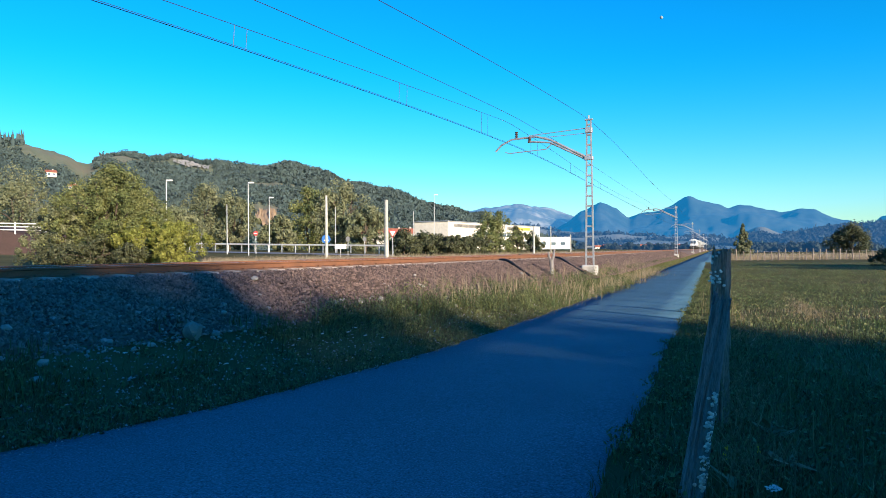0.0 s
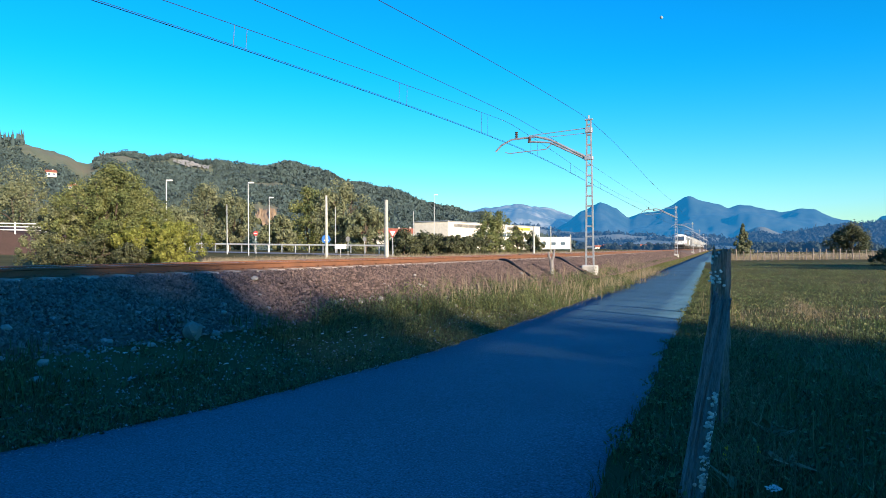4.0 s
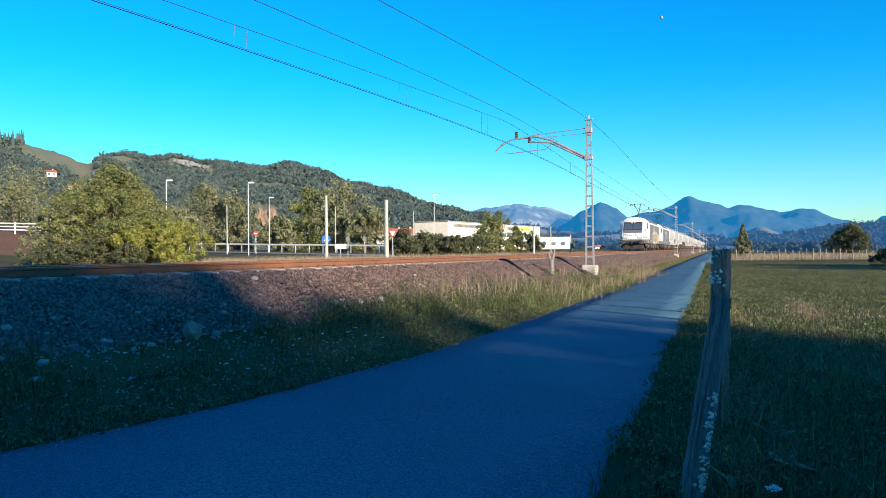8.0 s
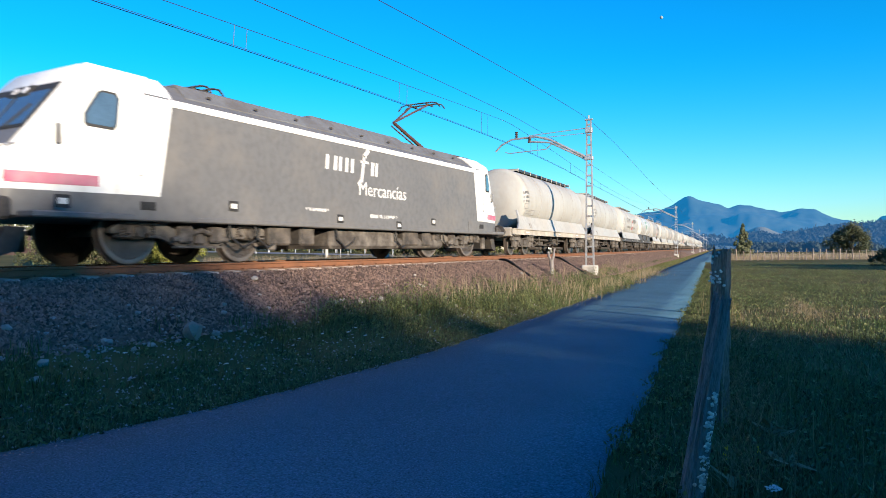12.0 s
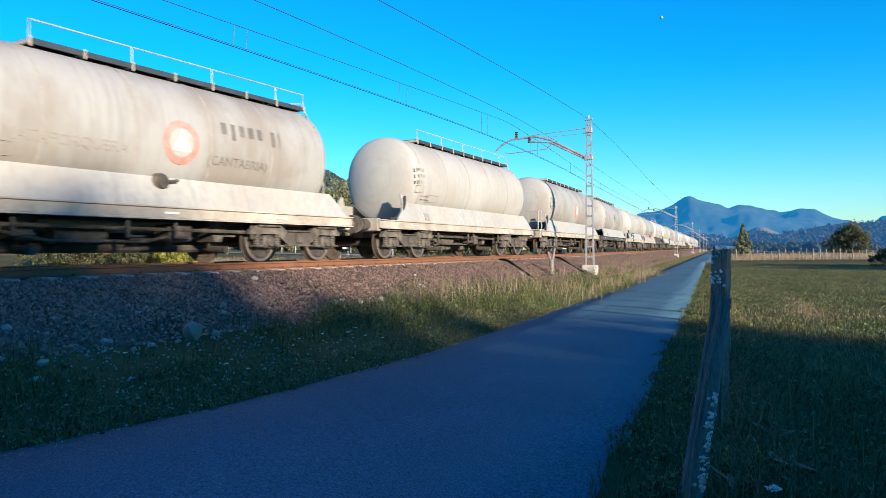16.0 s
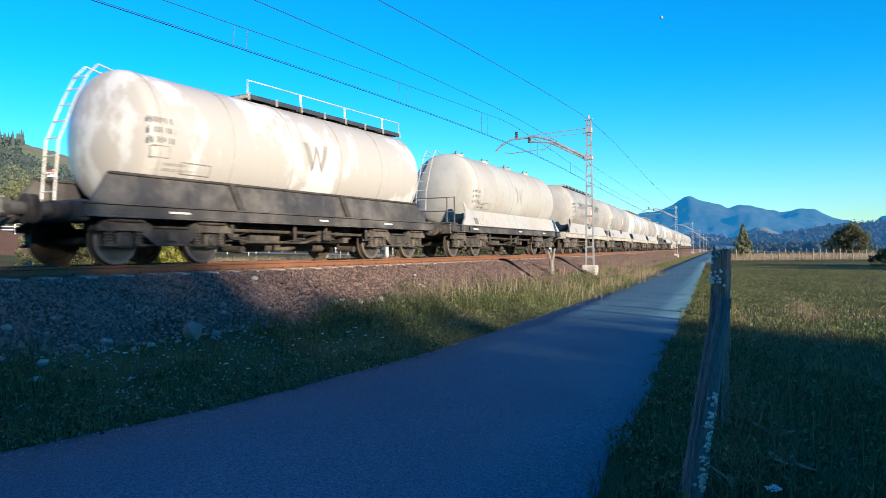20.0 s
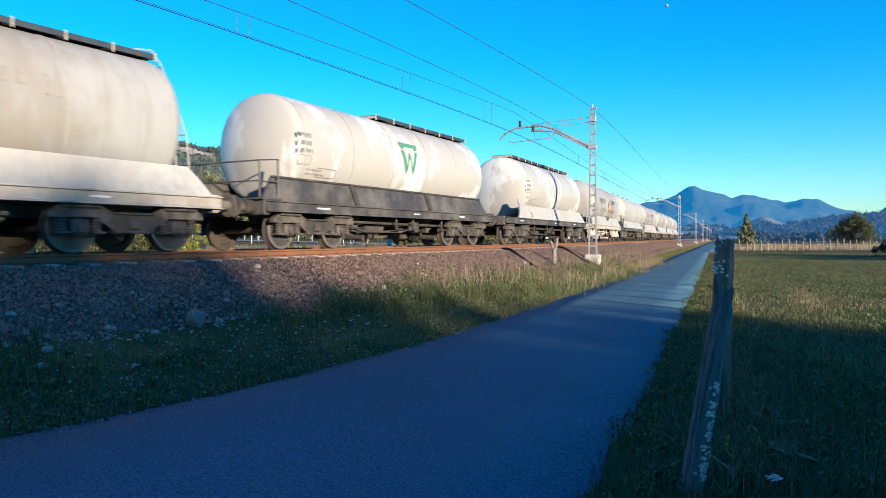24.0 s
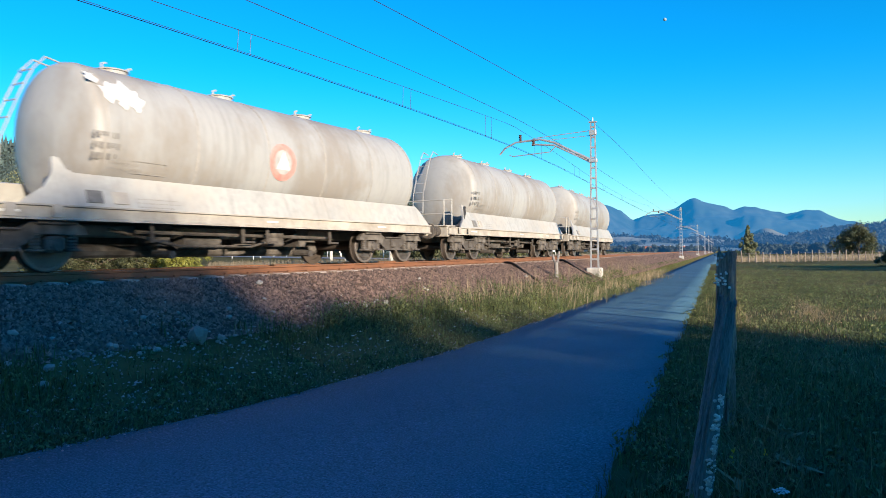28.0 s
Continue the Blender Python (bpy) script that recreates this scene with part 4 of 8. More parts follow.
    # roof
    if walkway:
        a, b = (back + (y1 - back) * q for q in walkway)
        n = max(3, int((b - a) / 0.82))
        top = TANK_Z + TANK_RZ
        wk = part("walkway", Mesher().box((0.06, (a + b) / 2, top + 0.07), (0.80, b - a, 0.03), 0.008), M["sill_dark"], w, "dark grating walkway")
        for k in range(n + 1):
            part("walkway_bracket", shared("walkway_bracket", lambda: Mesher().box((0.50, 0, -0.005), (0.03, 0.03, 0.17), 0.006).box((0.05, 0, 0.0), (0.86, 0.04, 0.07), 0.008)), M["sill_grey"], wk, at=pose(0, a + (b - a) * k / n, top + 0.03))
        part("walkway_edge", Mesher().box((0.47, (a + b) / 2, top + 0.035), (0.03, b - a, 0.10), 0.006), M["slate"], wk)
        if rail:
            part("handrail", Mesher().tube([(0.46, a, top + 0.05), (0.46, a, top + 0.38), (0.46, b, top + 0.38), (0.46, b, top + 0.05)], 0.014, 6), M[tank], wk)
            for k in range(1, n):
                if k % 2 == 0:
                    part("rail_post", shared("rail_post", lambda: Mesher().tube([(0, 0, 0), (0, 0, 0.32)], 0.014, 5)), M[tank], wk, at=pose(0.46, a + (b - a) * k / n, top + 0.06))
    if manholes:
        for k in range(manholes):
            yy = y0 + (y1 - y0) * (k + 0.55) / manholes
            mh = part("manhole", shared("manhole", lambda: Mesher().lathe([(0, 0.27), (0.07, 0.27), (0.08, 0.30), (0.10, 0.30), (0.13, 0.2), (0.145, 0.0001)], (0, 0, 0), "z", 18)), M[tank], w, at=pose(0, yy, TANK_Z + TANK_RZ - 0.03))
            for dy in (-0.26, 0.26):
                part("lid_clamp", shared("lid_clamp", lambda: Mesher().tube([(0, 0, 0.05), (0, 0, 0.17), (0, 0.08, 0.2)], 0.022, 6)), F, mh, at=pose(0.1, dy, 0))
    if ladder:
        ld = part("ladder", shared("ladder", lambda: Mesher().tube([(0.62, -0.32, 1.0), (0.62, -0.22, 2.2), (0.62, 0.1, 3.0), (0.62, 0.35, 3.5), (0.62, 0.55, 3.72), (0.62, 0.9, 3.66)], 0.017, 6)
                                         .tube([(0.25, -0.32, 1.0), (0.25, -0.22, 2.2), (0.25, 0.1, 3.0), (0.25, 0.35, 3.5), (0.25, 0.55, 3.72), (0.25, 0.9, 3.66)], 0.017, 6)), M[tank], w, at=pose(0.75, y1 + 0.16, 0, 0, 0, 180) if rear_ladder else pose(-0.95, y0 - 0.18, 0))
        for z, yy in ((1.3, -0.295), (1.62, -0.27), (1.94, -0.245), (2.26, -0.2), (2.58, -0.08), (2.9, 0.06), (3.2, 0.19), (3.46, 0.31)):
            part("rung", shared("rung", lambda: Mesher().tube([(0.25, 0, 0), (0.62, 0, 0)], 0.014, 5)), M[tank], ld, at=pose(0, yy, z))
    if index in (2, 6, 7, 9, 13, 20, 21, 23):             # dark hose at the front end; stands in for gap shadow on 9, 13
        part("end_hose", shared("end_hose", lambda: Mesher().tube([(1.20, -0.95, 1.06), (1.24, -0.70, 1.10), (1.25, -0.40, 1.28), (1.24, -0.22, 1.52), (1.22, -0.16, 1.74)], [0.05, 0.055, 0.055, 0.05, 0.035], 8)), M["rubber"], w, "black curved hose doubling as gap shadow", at=pose(-0.10, y0 - 0.10, 0))
    if platform:
        pm = F if frame_mat == "sill_dark" else S
        pf = part("end_platform", shared("end_platform:" + key, lambda: Mesher().box((0, -half + 0.78, 1.07), (2.5, 0.62, 0.04), 0.01)), F, w)
        for sx in (1, -1):
            part("platform_rail", shared("platform_rail:" + key, lambda: Mesher().tube([(0, -half + 0.50, 1.05), (0, -half + 0.50, 1.86), (0, -half + 1.06, 1.92), (0, -half + 1.06, 1.05)], 0.024, 6).tube([(0, -half + 0.50, 1.42), (0, -half + 1.06, 1.45)], 0.016, 5)), pm, pf, at=pose(sx * 1.14, 0, 0))
        for z in (1.44, 1.86):
            part("cross_rail", shared(f"cross_rail:{z}:{key}", lambda z=z: Mesher().tube([(-1.14, -half + 0.50, z), (1.14, -half + 0.50, z)], 0.018, 6)), pm, pf)
    # markings
    side = tank_x
    if codes:
        rr = random.Random(7 + index % 4)
        bar_parts("code_bar", bars(3, 0.62, 0.10, 0.075, rr), y0 + 0.52, 2.18 if not walkway else 2.50, side, f"code_bar:{index % 4}:{key}:{bool(walkway)}", M["dark_ink"] if index % 3 else M["faded_ink"], w)
        part("data_grid", decal(flat_poly(stroke([(0.2, 0.10), (0.9, 0.10), (0.9, -0.10), (0.2, -0.10), (0.2, 0.10)], 0.014)), y0 + 0.78, 1.76, side, "data_grid:" + key), M["faded_ink"], w)
        if walkway:
            part("data_box", decal(flat_poly(stroke([(-0.5, 0.34), (-0.1, 0.34), (-0.1, 0.14), (-0.5, 0.14), (-0.5, 0.34)], 0.014)), y0 + 0.78, 1.76, side, "data_box:" + key), M["faded_ink"], w)
        bar_parts("data_bar", bars(2, 0.7, 0.045, 0.05, rr), y0 + 0.95, 1.78, side, f"data_bar:{index % 4}:{key}", M["faded_ink"], w)
        if saddle:
            for yy, m in ((0.80, "faded_ink"), ) if walkway else ((0.22, "dark_ink"), (0.68, "sill_grey")):
                part("sign_plate", shared("sign_plate", lambda: Mesher().box((0, 0, 0), (0.02, 0.28, 0.22), 0.006)), M[m], w, "small grey card holder", at=pose(skirt_x(1.20) + 0.012, y0 + yy, 1.20, 0, -20, 0))
            if not walkway:
                bar_parts("notice_bar", bars(3, 0.9, 0.02, 0.05, rr), y0 + 1.45, 1.20, lambda z, y=0: skirt_x(z), f"notice_bar:{key}:{index % 4}", M["faded_ink"], w)
                for yy in (-1.15, -0.45):
                    part("sill_mark", shared("sill_mark", lambda: Mesher().box((1.36, 0, 0.93), (0.02, 0.17, 0.20), 0.01)), M["yellow"] if index in (19, 21) else F, w, "yellow lifting mark on the sill" if index in (19, 21) else "", at=pose(0, y0 + yy, 0))
        for q, (yy, ln) in enumerate(((-half + 2.4, 0.75), (0.4, 0.5), (half - 3.0, 0.6))):
            part("sill_lettering", shared(f"sill_lettering:{q}:{L:.1f}", lambda yy=yy, ln=ln: Mesher().box((1.312, yy, 0.92), (0.012, ln * 0.6, 0.035))), M["white_ink"], w)
    ink = M["dark_ink"] if index in (3, 5, 13, 19, 21) else M["faded_ink"]
    yc = (back + y1) / 2 + (0.22 if index == 19 else -0.75 if index == 22 else -0.13)
    if word:
        part("lettering", decal(letters(word, 0.34, "w:" + word), yc - 2.45, 2.50, side, f"lettering:{word}:{key}"), ink, w)
        bar_parts("name_bar", bars(1, 2.1, 0.34, 0.0, random.Random(2)), yc + 1.95, 2.38, side, f"name_bar:{key}", ink, w)
    if sa:
        bar_parts("name_bar", bars(1, 1.9, 0.32, 0.0, random.Random(12)), yc + 2.0, 2.42, side, f"name_bar:{key}:big", ink, w)
    if town:
        a, b = town.split("|")
        part("town_lettering", decal(letters(a, 0.19, "w:" + a), yc - 2.0, 1.98, side, f"town:{a}:{key}"), ink if index == 3 else M["faded_ink"], w)
        part("region_lettering", decal(letters(b, 0.19, "w:" + b), yc + 1.5, 1.97, side, f"town:{b}:{key}"), ink if index in (3, 5, 19) else M["faded_ink"], w)
    if logo in ("round", "round_faded"):
        rim = M["red_ink"] if logo == "round" else M["faded_red_ink"]
        zc = 2.22
        k2 = 1.05
        part("round_badge", decal(flat_poly(ring_quads(0.25 * k2, 0.38 * k2)), yc + 0.1, zc, side, f"badge_rim:{key}:{k2}", 0.008), rim, w, "round red-rimmed badge")
        part("badge_field", decal(flat_poly(ring_quads(0.0001, 0.25 * k2)), yc + 0.1, zc, side, f"badge_field:{key}:{k2}", 0.007), M["dark_ink"] if logo == "round" else M["skirt_pale"], w)
        part("badge_shape", decal(flat_poly([[(-0.2 * k2, -0.15 * k2), (0.2 * k2, -0.15 * k2), (0.02, 0.22 * k2)]]), yc + 0.1, zc, side, f"badge_shape:{key}:{k2}", 0.011), M["yellow"] if index == 19 else M["white_ink"], w)
        if logo == "round":
            part("badge_peak", decal(flat_poly([[(-0.08 * k2, -0.15 * k2), (0.09 * k2, -0.15 * k2), (0.05, 0.20 * k2), (0.0, 0.20 * k2)]]), yc + 0.1, zc, side, f"badge_peak:{key}:{k2}", 0.014), M["white_ink"], w)
            part("badge_shade", decal(flat_poly([[(0.09 * k2, -0.15 * k2), (0.21 * k2, -0.13 * k2), (0.06, 0.19 * k2)]]), yc + 0.1, zc, side, f"badge_shade:{key}:{k2}", 0.014), M["dark_ink"], w)
    if logo.startswith("w"):
        inkm = {"wg": M["green_ink"], "wf": M["faded_ink"], "wd": M["worn_green"], "wr": M["pale_red"], "wp": M["tank_grey"]}[logo]
        left = [[(-0.44, 0.22), (-0.28, 0.22), (-0.11, -0.30), (-0.19, -0.44)], [(-0.19, -0.44), (-0.11, -0.30), (0.0, 0.04), (0.0, 0.20), (-0.05, 0.16)]]
        if logo == "wg":
            left += [[(-0.34, 0.44), (0.0, 0.44), (0.0, 0.33), (-0.24, 0.33)], [(-0.50, 0.44), (-0.36, 0.44), (-0.24, 0.27), (-0.42, 0.27)]]
        shape = left + [[(-x, y) for x, y in reversed(p)] for p in left]
        part("emblem", decal(flat_poly(shape), yc + (-0.35 if logo in ("wd", "wr") else -0.15), 2.45, side, f"emblem:{logo}:{key}"), inkm, w, "angular emblem")
    if valve:
        part("side_valve", shared("side_valve", lambda: Mesher().lathe([(0, 0.16), (0.10, 0.16), (0.12, 0.12), (0.18, 0.11), (0.18, 0.0001)], (0, 0, 0), "x", 16).tube([(0.1, 0.1, 0), (0.16, 0.32, 0.05)], 0.03, 6)), M["black_gear"], w, "dark hand-operated valve", at=pose(1.08, yc - 0.3, 1.47))
    if panel:
        pn = part("data_panel", shared("data_panel", lambda: Mesher().box((0, 0, 0), (0.03, 1.55, 0.72), 0.008)), M["sill_dark"], w, "black data panel with white rows", at=pose(1.285, y0 + 1.5, 1.20))
        part("panel_lettering", shared("panel_lettering", lambda: Mesher().box((0.018, -0.5, 0.2), (0.006, 0.4, 0.06)).box((0.018, -0.45, 0.08), (0.006, 0.5, 0.06)).box((0.018, -0.48, -0.04), (0.006, 0.42, 0.06)).box((0.018, 0.42, -0.06), (0.006, 0.5, 0.09)).box((0.018, -0.5, -0.24), (0.006, 0.4, 0.12)).box((0.018, 0.35, 0.22), (0.006, 0.7, 0.03))), M["white_ink"], pn)
    if patch:
        pr = []
        for k, (u, v, r) in enumerate(((0, 0, 0.20), (0.25, 0.05, 0.24), (0.42, -0.05, 0.2), (-0.25, 0.22, 0.12), (0.2, -0.18, 0.10), (0.45, -0.2, 0.09))):
            pr.append([(u + x * (0.8 + 0.3 * math.sin(j * 2.3 + k)), v + y * (0.8 + 0.3 * math.cos(j * 1.9 + k))) for j, (x, y) in enumerate(disc(r, 14))])
        for k, p in enumerate(pr):
            part("paint_patch", decal(flat_poly([p]), y0 + 0.62, 2.98, side, f"paint_patch:{key}:{k}", 0.006 + 0.002 * k), M["white_paint"], w, "peeled white paint patch")
    if spray:
        g = random.Random(4)
        line = []
        lower = lambda z, y=0.0: max(tank_x(z), skirt_x(z) if z < 1.57 else 0.0)
        xx = -3.9
        for k in range(11):
            ww = g.uniform(0.62, 0.85)
            hh = g.uniform(0.42, 0.62)
            low = g.uniform(-0.06, 0.06)
            blob = [(xx + ww / 2 + ww * 0.62 * math.cos(t) * (1 + 0.3 * math.sin(3 * t + k)), low + hh * 0.6 * math.sin(t) * (1 + 0.25 * math.cos(2 * t + k))) for t in (2 * math.pi * j / 16 for j in range(16))]
            part("graffiti", decal(flat_poly([blob]), yc - 0.85, 1.56, lower, f"graffiti:{key}:{k}", 0.006 + 0.0012 * k), (M["faded_red_ink"], M["faded_red_ink"], M["tank_grey"], M["skirt_pale"], M["tank_beige"], M["ochre_spray"], M["skirt_pale"], M["tank_grey"], M["skirt_pale"], M["faded_red_ink"], M["faded_red_ink"])[k], w, "faded colourful graffiti")
            if 1 < k < 10:
                line += stroke([(xx, low - hh * 0.4), (xx + ww * 0.35, low + hh * g.uniform(0.3, 0.6)), (xx + ww * 0.6, low - hh * 0.3), (xx + ww * 0.9, low + hh * 0.25), (xx + ww, low - hh * 0.4)], 0.028)
            xx += ww * 0.95
        part("graffiti_outline", decal(flat_poly(line), yc - 0.85, 1.56, lower, f"graffiti_outline:{key}", 0.024), M["dark_ink"], w)
    return w


# ---- locomotives
def loco_x(z, y=0.0):
    return 1.452 if z < 2.88 else 1.452 - (z - 2.88) * 0.95


def body_ring(y, half_w, z_shoulder, z_top, z_low=0.80, slope=0.42):
    """Cross-section of the body: upright side, slanting shoulder, flat roof."""
    return [(half_w, y, z_low), (half_w, y, z_shoulder), (half_w - slope, y, z_top), (-half_w + slope, y, z_top), (-half_w, y, z_shoulder), (-half_w, y, z_low)]


def locomotive(first, label):
    t = thing("locomotive", label, "locomotive", "locomotives at the head of the train")
    # middle body
    part("body", shared("loco_body", lambda: Mesher().rings([body_ring(y, 1.45, 2.88, 3.22) for y in (-6.6, -3, 0, 3, 6.6)])), M["grey_paint"], t, "dark grey body side")
    part("sill", shared("loco_sill", lambda: Mesher().box((0, 0, 0.80), (2.92, 17.0, 0.10), 0.02)), M["grey_paint"], t)
    for sx in (1, -1):
        part("white_stripe", shared("loco_stripe", lambda: Mesher().box((1.45, 0, 2.82), (0.02, 12.2, 0.125), 0.004)), M["white_ink"], t, "white stripe under the roof edge", at=pose(0, 0, 0, 0, 0, 0 if sx > 0 else 180))
    roof = part("roof", shared("loco_roof", lambda: Mesher().rings([body_ring(y, 1.30, 3.02, 3.30, 2.98, 0.30) for y in (-5.6, 5.6)])), M["roof_grey"], t)
    for k, (a, b, h) in enumerate(((-5.4, -3.6, 0.05), (-1.7, 2.4, 0.12), (2.5, 3.6, 0.04))):
        part("roof_hood", shared(f"roof_hood:{k}", lambda: Mesher().rings([[(1.0, a, 3.28), (0.85, a + 0.15, 3.30 + h), (-0.85, a + 0.15, 3.30 + h), (-1.0, a, 3.28)], [(1.0, b, 3.28), (0.85, b - 0.15, 3.30 + h), (-0.85, b - 0.15, 3.30 + h), (-1.0, b, 3.28)]])), M["roof_grey"], roof)
    for k in range(9):
        part("roof_seam", shared("roof_seam", lambda: Mesher().box((1.22, 0, 3.11), (0.03, 0.10, 0.05), 0.01)), M["black_gear"], roof, at=pose(0.02, -5.0 + k * 1.25, 0.02))
    # cabs
    def plan_x(y):
        """Half width of the cab, which narrows towards the nose."""
        return 1.458 - 0.228 * max(0.0, -6.75 - y)

    def section(z, grow=0.0, back=None):
        """Outline of the cab at a height: side, narrowing flank, corner post, raked front."""
        yf = float(np.interp(z, [0.8, 1.3, 1.72, 3.22, 3.30], [-8.74, -8.72, -8.62, -7.46, -7.36]))
        lid = float(np.interp(z, [0.8, 2.86, 3.05, 3.30], [9.0, 1.458, 1.30, 0.98]))
        yb = float(np.interp(z, [0.8, 3.24], [-6.36, -5.96])) if back is None else back
        yc = yf + 0.20
        fw = float(np.interp(z, [0.8, 1.72, 2.9, 3.30], [0.97, 1.0, 1.0, 0.86]))
        side = [(min(lid, plan_x(y)) + grow, y) for y in (yb, -6.75, (yc - 6.75) / 2, yc)]
        side += [(min(fw, lid) + 0.03 + grow * 0.7, yf + 0.05 - grow * 0.7), (min(fw, lid) - 0.03, yf - grow)]
        return [(x, y, z) for x, y in side] + [(-x, y, z) for x, y in reversed(side)]

    def cab():
        return Mesher().rings([section(z) for z in (0.80, 1.25, 1.72, 2.2, 2.6, 2.86, 2.97, 3.08, 3.20, 3.29)])
    for sy in (-1, 1):
        turn = pose(0, 0, 0, 0, 0, 0 if sy < 0 else 180)
        c = part("cab", shared("loco_cab", cab), M["white_paint"], t, "white painted driver's cab", at=turn)
        # grey band under the cab
        part("cab_skirt", shared("cab_skirt", lambda: Mesher().rings([section(0.79, 0.007, -5.6), section(1.17, 0.007, -5.6)])), M["grey_paint"], c)
        for sx in (1, -1):
            line = [(plan_x(y) + 0.003, y) for y in (-7.36, -7.8, -8.2, -8.50)] + [(1.035, -8.66)]
            back = [(x - 0.03, y) for x, y in reversed(line)]
            part("red_band", shared(f"red_band:{sx}", lambda: Mesher().prism([(sx * (x + 0.006), y) for x, y in line] + [(sx * x, y) for x, y in back], 1.27, 1.44, "z")), M["magenta"], c, "faded magenta band")
        for sx in (1, -1):
            win = part("side_window", shared("side_window", lambda: Mesher().prism([(-7.54, 2.22), (-7.12, 2.20), (-7.07, 2.26), (-7.03, 2.72), (-7.08, 2.80), (-7.30, 2.82), (-7.38, 2.78), (-7.58, 2.42), (-7.58, 2.26)], -0.012, 0.012)), M["rubber"], c, at=pose(sx * 1.340, -7.30, 0, 0, 0, sx * -12.8) @ pose(0, 7.30, 0))
            part("window_pane", shared("side_pane", lambda: Mesher().prism([(-7.51, 2.26), (-7.14, 2.24), (-7.10, 2.29), (-7.065, 2.70), (-7.10, 2.765), (-7.30, 2.785), (-7.36, 2.75), (-7.55, 2.41), (-7.55, 2.28)], -0.006, 0.006)), M["glass"], win, at=pose(sx * 0.012, 0, 0))
            door = part("cab_door", shared("cab_door", lambda: Mesher().prism([(-6.74, 1.18), (-6.34, 1.18), (-6.20, 2.84), (-6.74, 2.84)], -0.004, 0.004)), M["white_paint"], c, at=pose(sx * 1.460, 0, 0))
            part("door_handle", shared("door_handle", lambda: Mesher().tube([(0, 0, 0), (0.05, 0, 0.0), (0.05, 0, 0.5), (0, 0, 0.5)], 0.014, 5)), M["galv"], door, at=pose(sx * 0.005, -6.70, 1.5, 0, 0, 0 if sx > 0 else 180))
            part("vent_grille", shared("vent_grille", lambda: Mesher().box((0, 0, 0), (0.02, 0.30, 0.14), 0.005).box((0.012, 0, 0.03), (0.012, 0.28, 0.02)).box((0.012, 0, -0.03), (0.012, 0.28, 0.02))), M["rubber"], c, at=pose(sx * 1.468, -6.55, 1.00))
            hl = part("headlight", shared("headlight", lambda: Mesher().box((0, 0, 0), (0.46, 0.06, 0.17), 0.03)), M["rubber"], c, "rectangular headlight cluster in the nose", at=pose(sx * 0.72, -8.715, 1.33, -4))
            part("lens", shared("headlight_lens", lambda: Mesher().lathe([(-0.045, 0.0001), (-0.04, 0.065), (-0.02, 0.07)], (0.1, 0, 0), "y", 14).lathe([(-0.045, 0.0001), (-0.04, 0.065), (-0.02, 0.07)], (-0.1, 0, 0), "y", 14)), M["white_ink"], hl)
            part("mirror", shared("mirror", lambda: Mesher().box((0, 0, 0), (0.05, 0.1, 0.32), 0.02)), M["roof_grey"], c, at=pose(sx * 1.22, -7.95, 2.05))
            part("front_handrail", shared("front_handrail", lambda: Mesher().tube([(0, 0, 0), (0.02, -0.07, 0.02), (0.02, -0.07, 0.5), (0, 0.14, 0.55)], 0.016, 5)), M["galv"], c, at=pose(sx * 1.02, -8.62, 1.3))
        screen = part("windscreen", shared("windscreen", lambda: Mesher().prism([(-0.93, 0), (0.93, 0), (0.90, 1.02), (-0.90, 1.02)], -0.012, 0.012, "y")), M["rubber"], c, at=pose(0, -8.325, 2.12, -37.7))
        lamp = part("top_headlight", shared("top_headlight", lambda: Mesher().box((0, -0.02, 0.90), (0.56, 0.05, 0.24), 0.02)), M["rubber"], c, "twin headlight above the windscreen", at=pose(0, -8.325, 2.12, -37.7))
        for sx in (1, -1):
            part("lens", shared("top_lens", lambda: Mesher().lathe([(-0.055, 0.0001), (-0.05, 0.075), (-0.03, 0.085)], (0, 0, 0.90), "y", 16)), M["white_ink"], lamp, at=pose(sx * 0.13, 0, 0))
        for sx in (1, -1):
            part("window_pane", shared("screen_pane", lambda: Mesher().prism([(-0.41, 0.06), (0.41, 0.06), (0.39, 0.84), (-0.39, 0.84)], -0.016, 0.0, "y")), M["glass"], screen, "dark windscreen pane", at=pose(sx * 0.45, -0.004, 0))
            part("wiper", shared("wiper", lambda: Mesher().tube([(0, -0.03, 0), (0.25, -0.03, 0.5)], 0.012, 5)), M["rubber"], screen, at=pose(sx * 0.5 - 0.1, 0, 0.02))
        part("dark_brow", shared("dark_brow", lambda: Mesher().prism([(-0.92, 0), (0.92, 0), (0.93, 0.36), (-0.93, 0.36)], -0.01, 0.01, "y")), M["grey_paint"], c, at=pose(0, -8.555, 1.82, -37.7))
        part("bumper_beam", shared("bumper_beam", lambda: Mesher().box((0, -8.70, 0.88), (2.3, 0.2, 0.34), 0.05)), M["bumper_black"], c)
        part("snow_plough", shared("snow_plough", lambda: Mesher().prism([(-8.62, 0.62), (-8.78, 0.24), (-8.70, 0.18), (-8.45, 0.26), (-8.30, 0.62)], -0.98, 0.98)), M["bumper_black"], c, "dark steel obstacle deflector")
        for sx in (-0.5, 0.35):
            part("air_hose", shared("air_hose", lambda: Mesher().tube([(0, 0, 0.8), (0, -0.18, 0.7), (0, -0.2, 0.45), (0, -0.06, 0.36)], 0.03, 6)), M["rubber"], c, at=pose(sx, -8.82, 0))
        part("roof_box", shared("roof_box", lambda: Mesher().box((0, -6.55, 3.32), (1.5, 1.25, 0.14), 0.04).box((0, -6.7, 3.40), (0.9, 0.7, 0.08), 0.03)), M["white_paint"] if sy < 0 else M["copper_rust"], c)
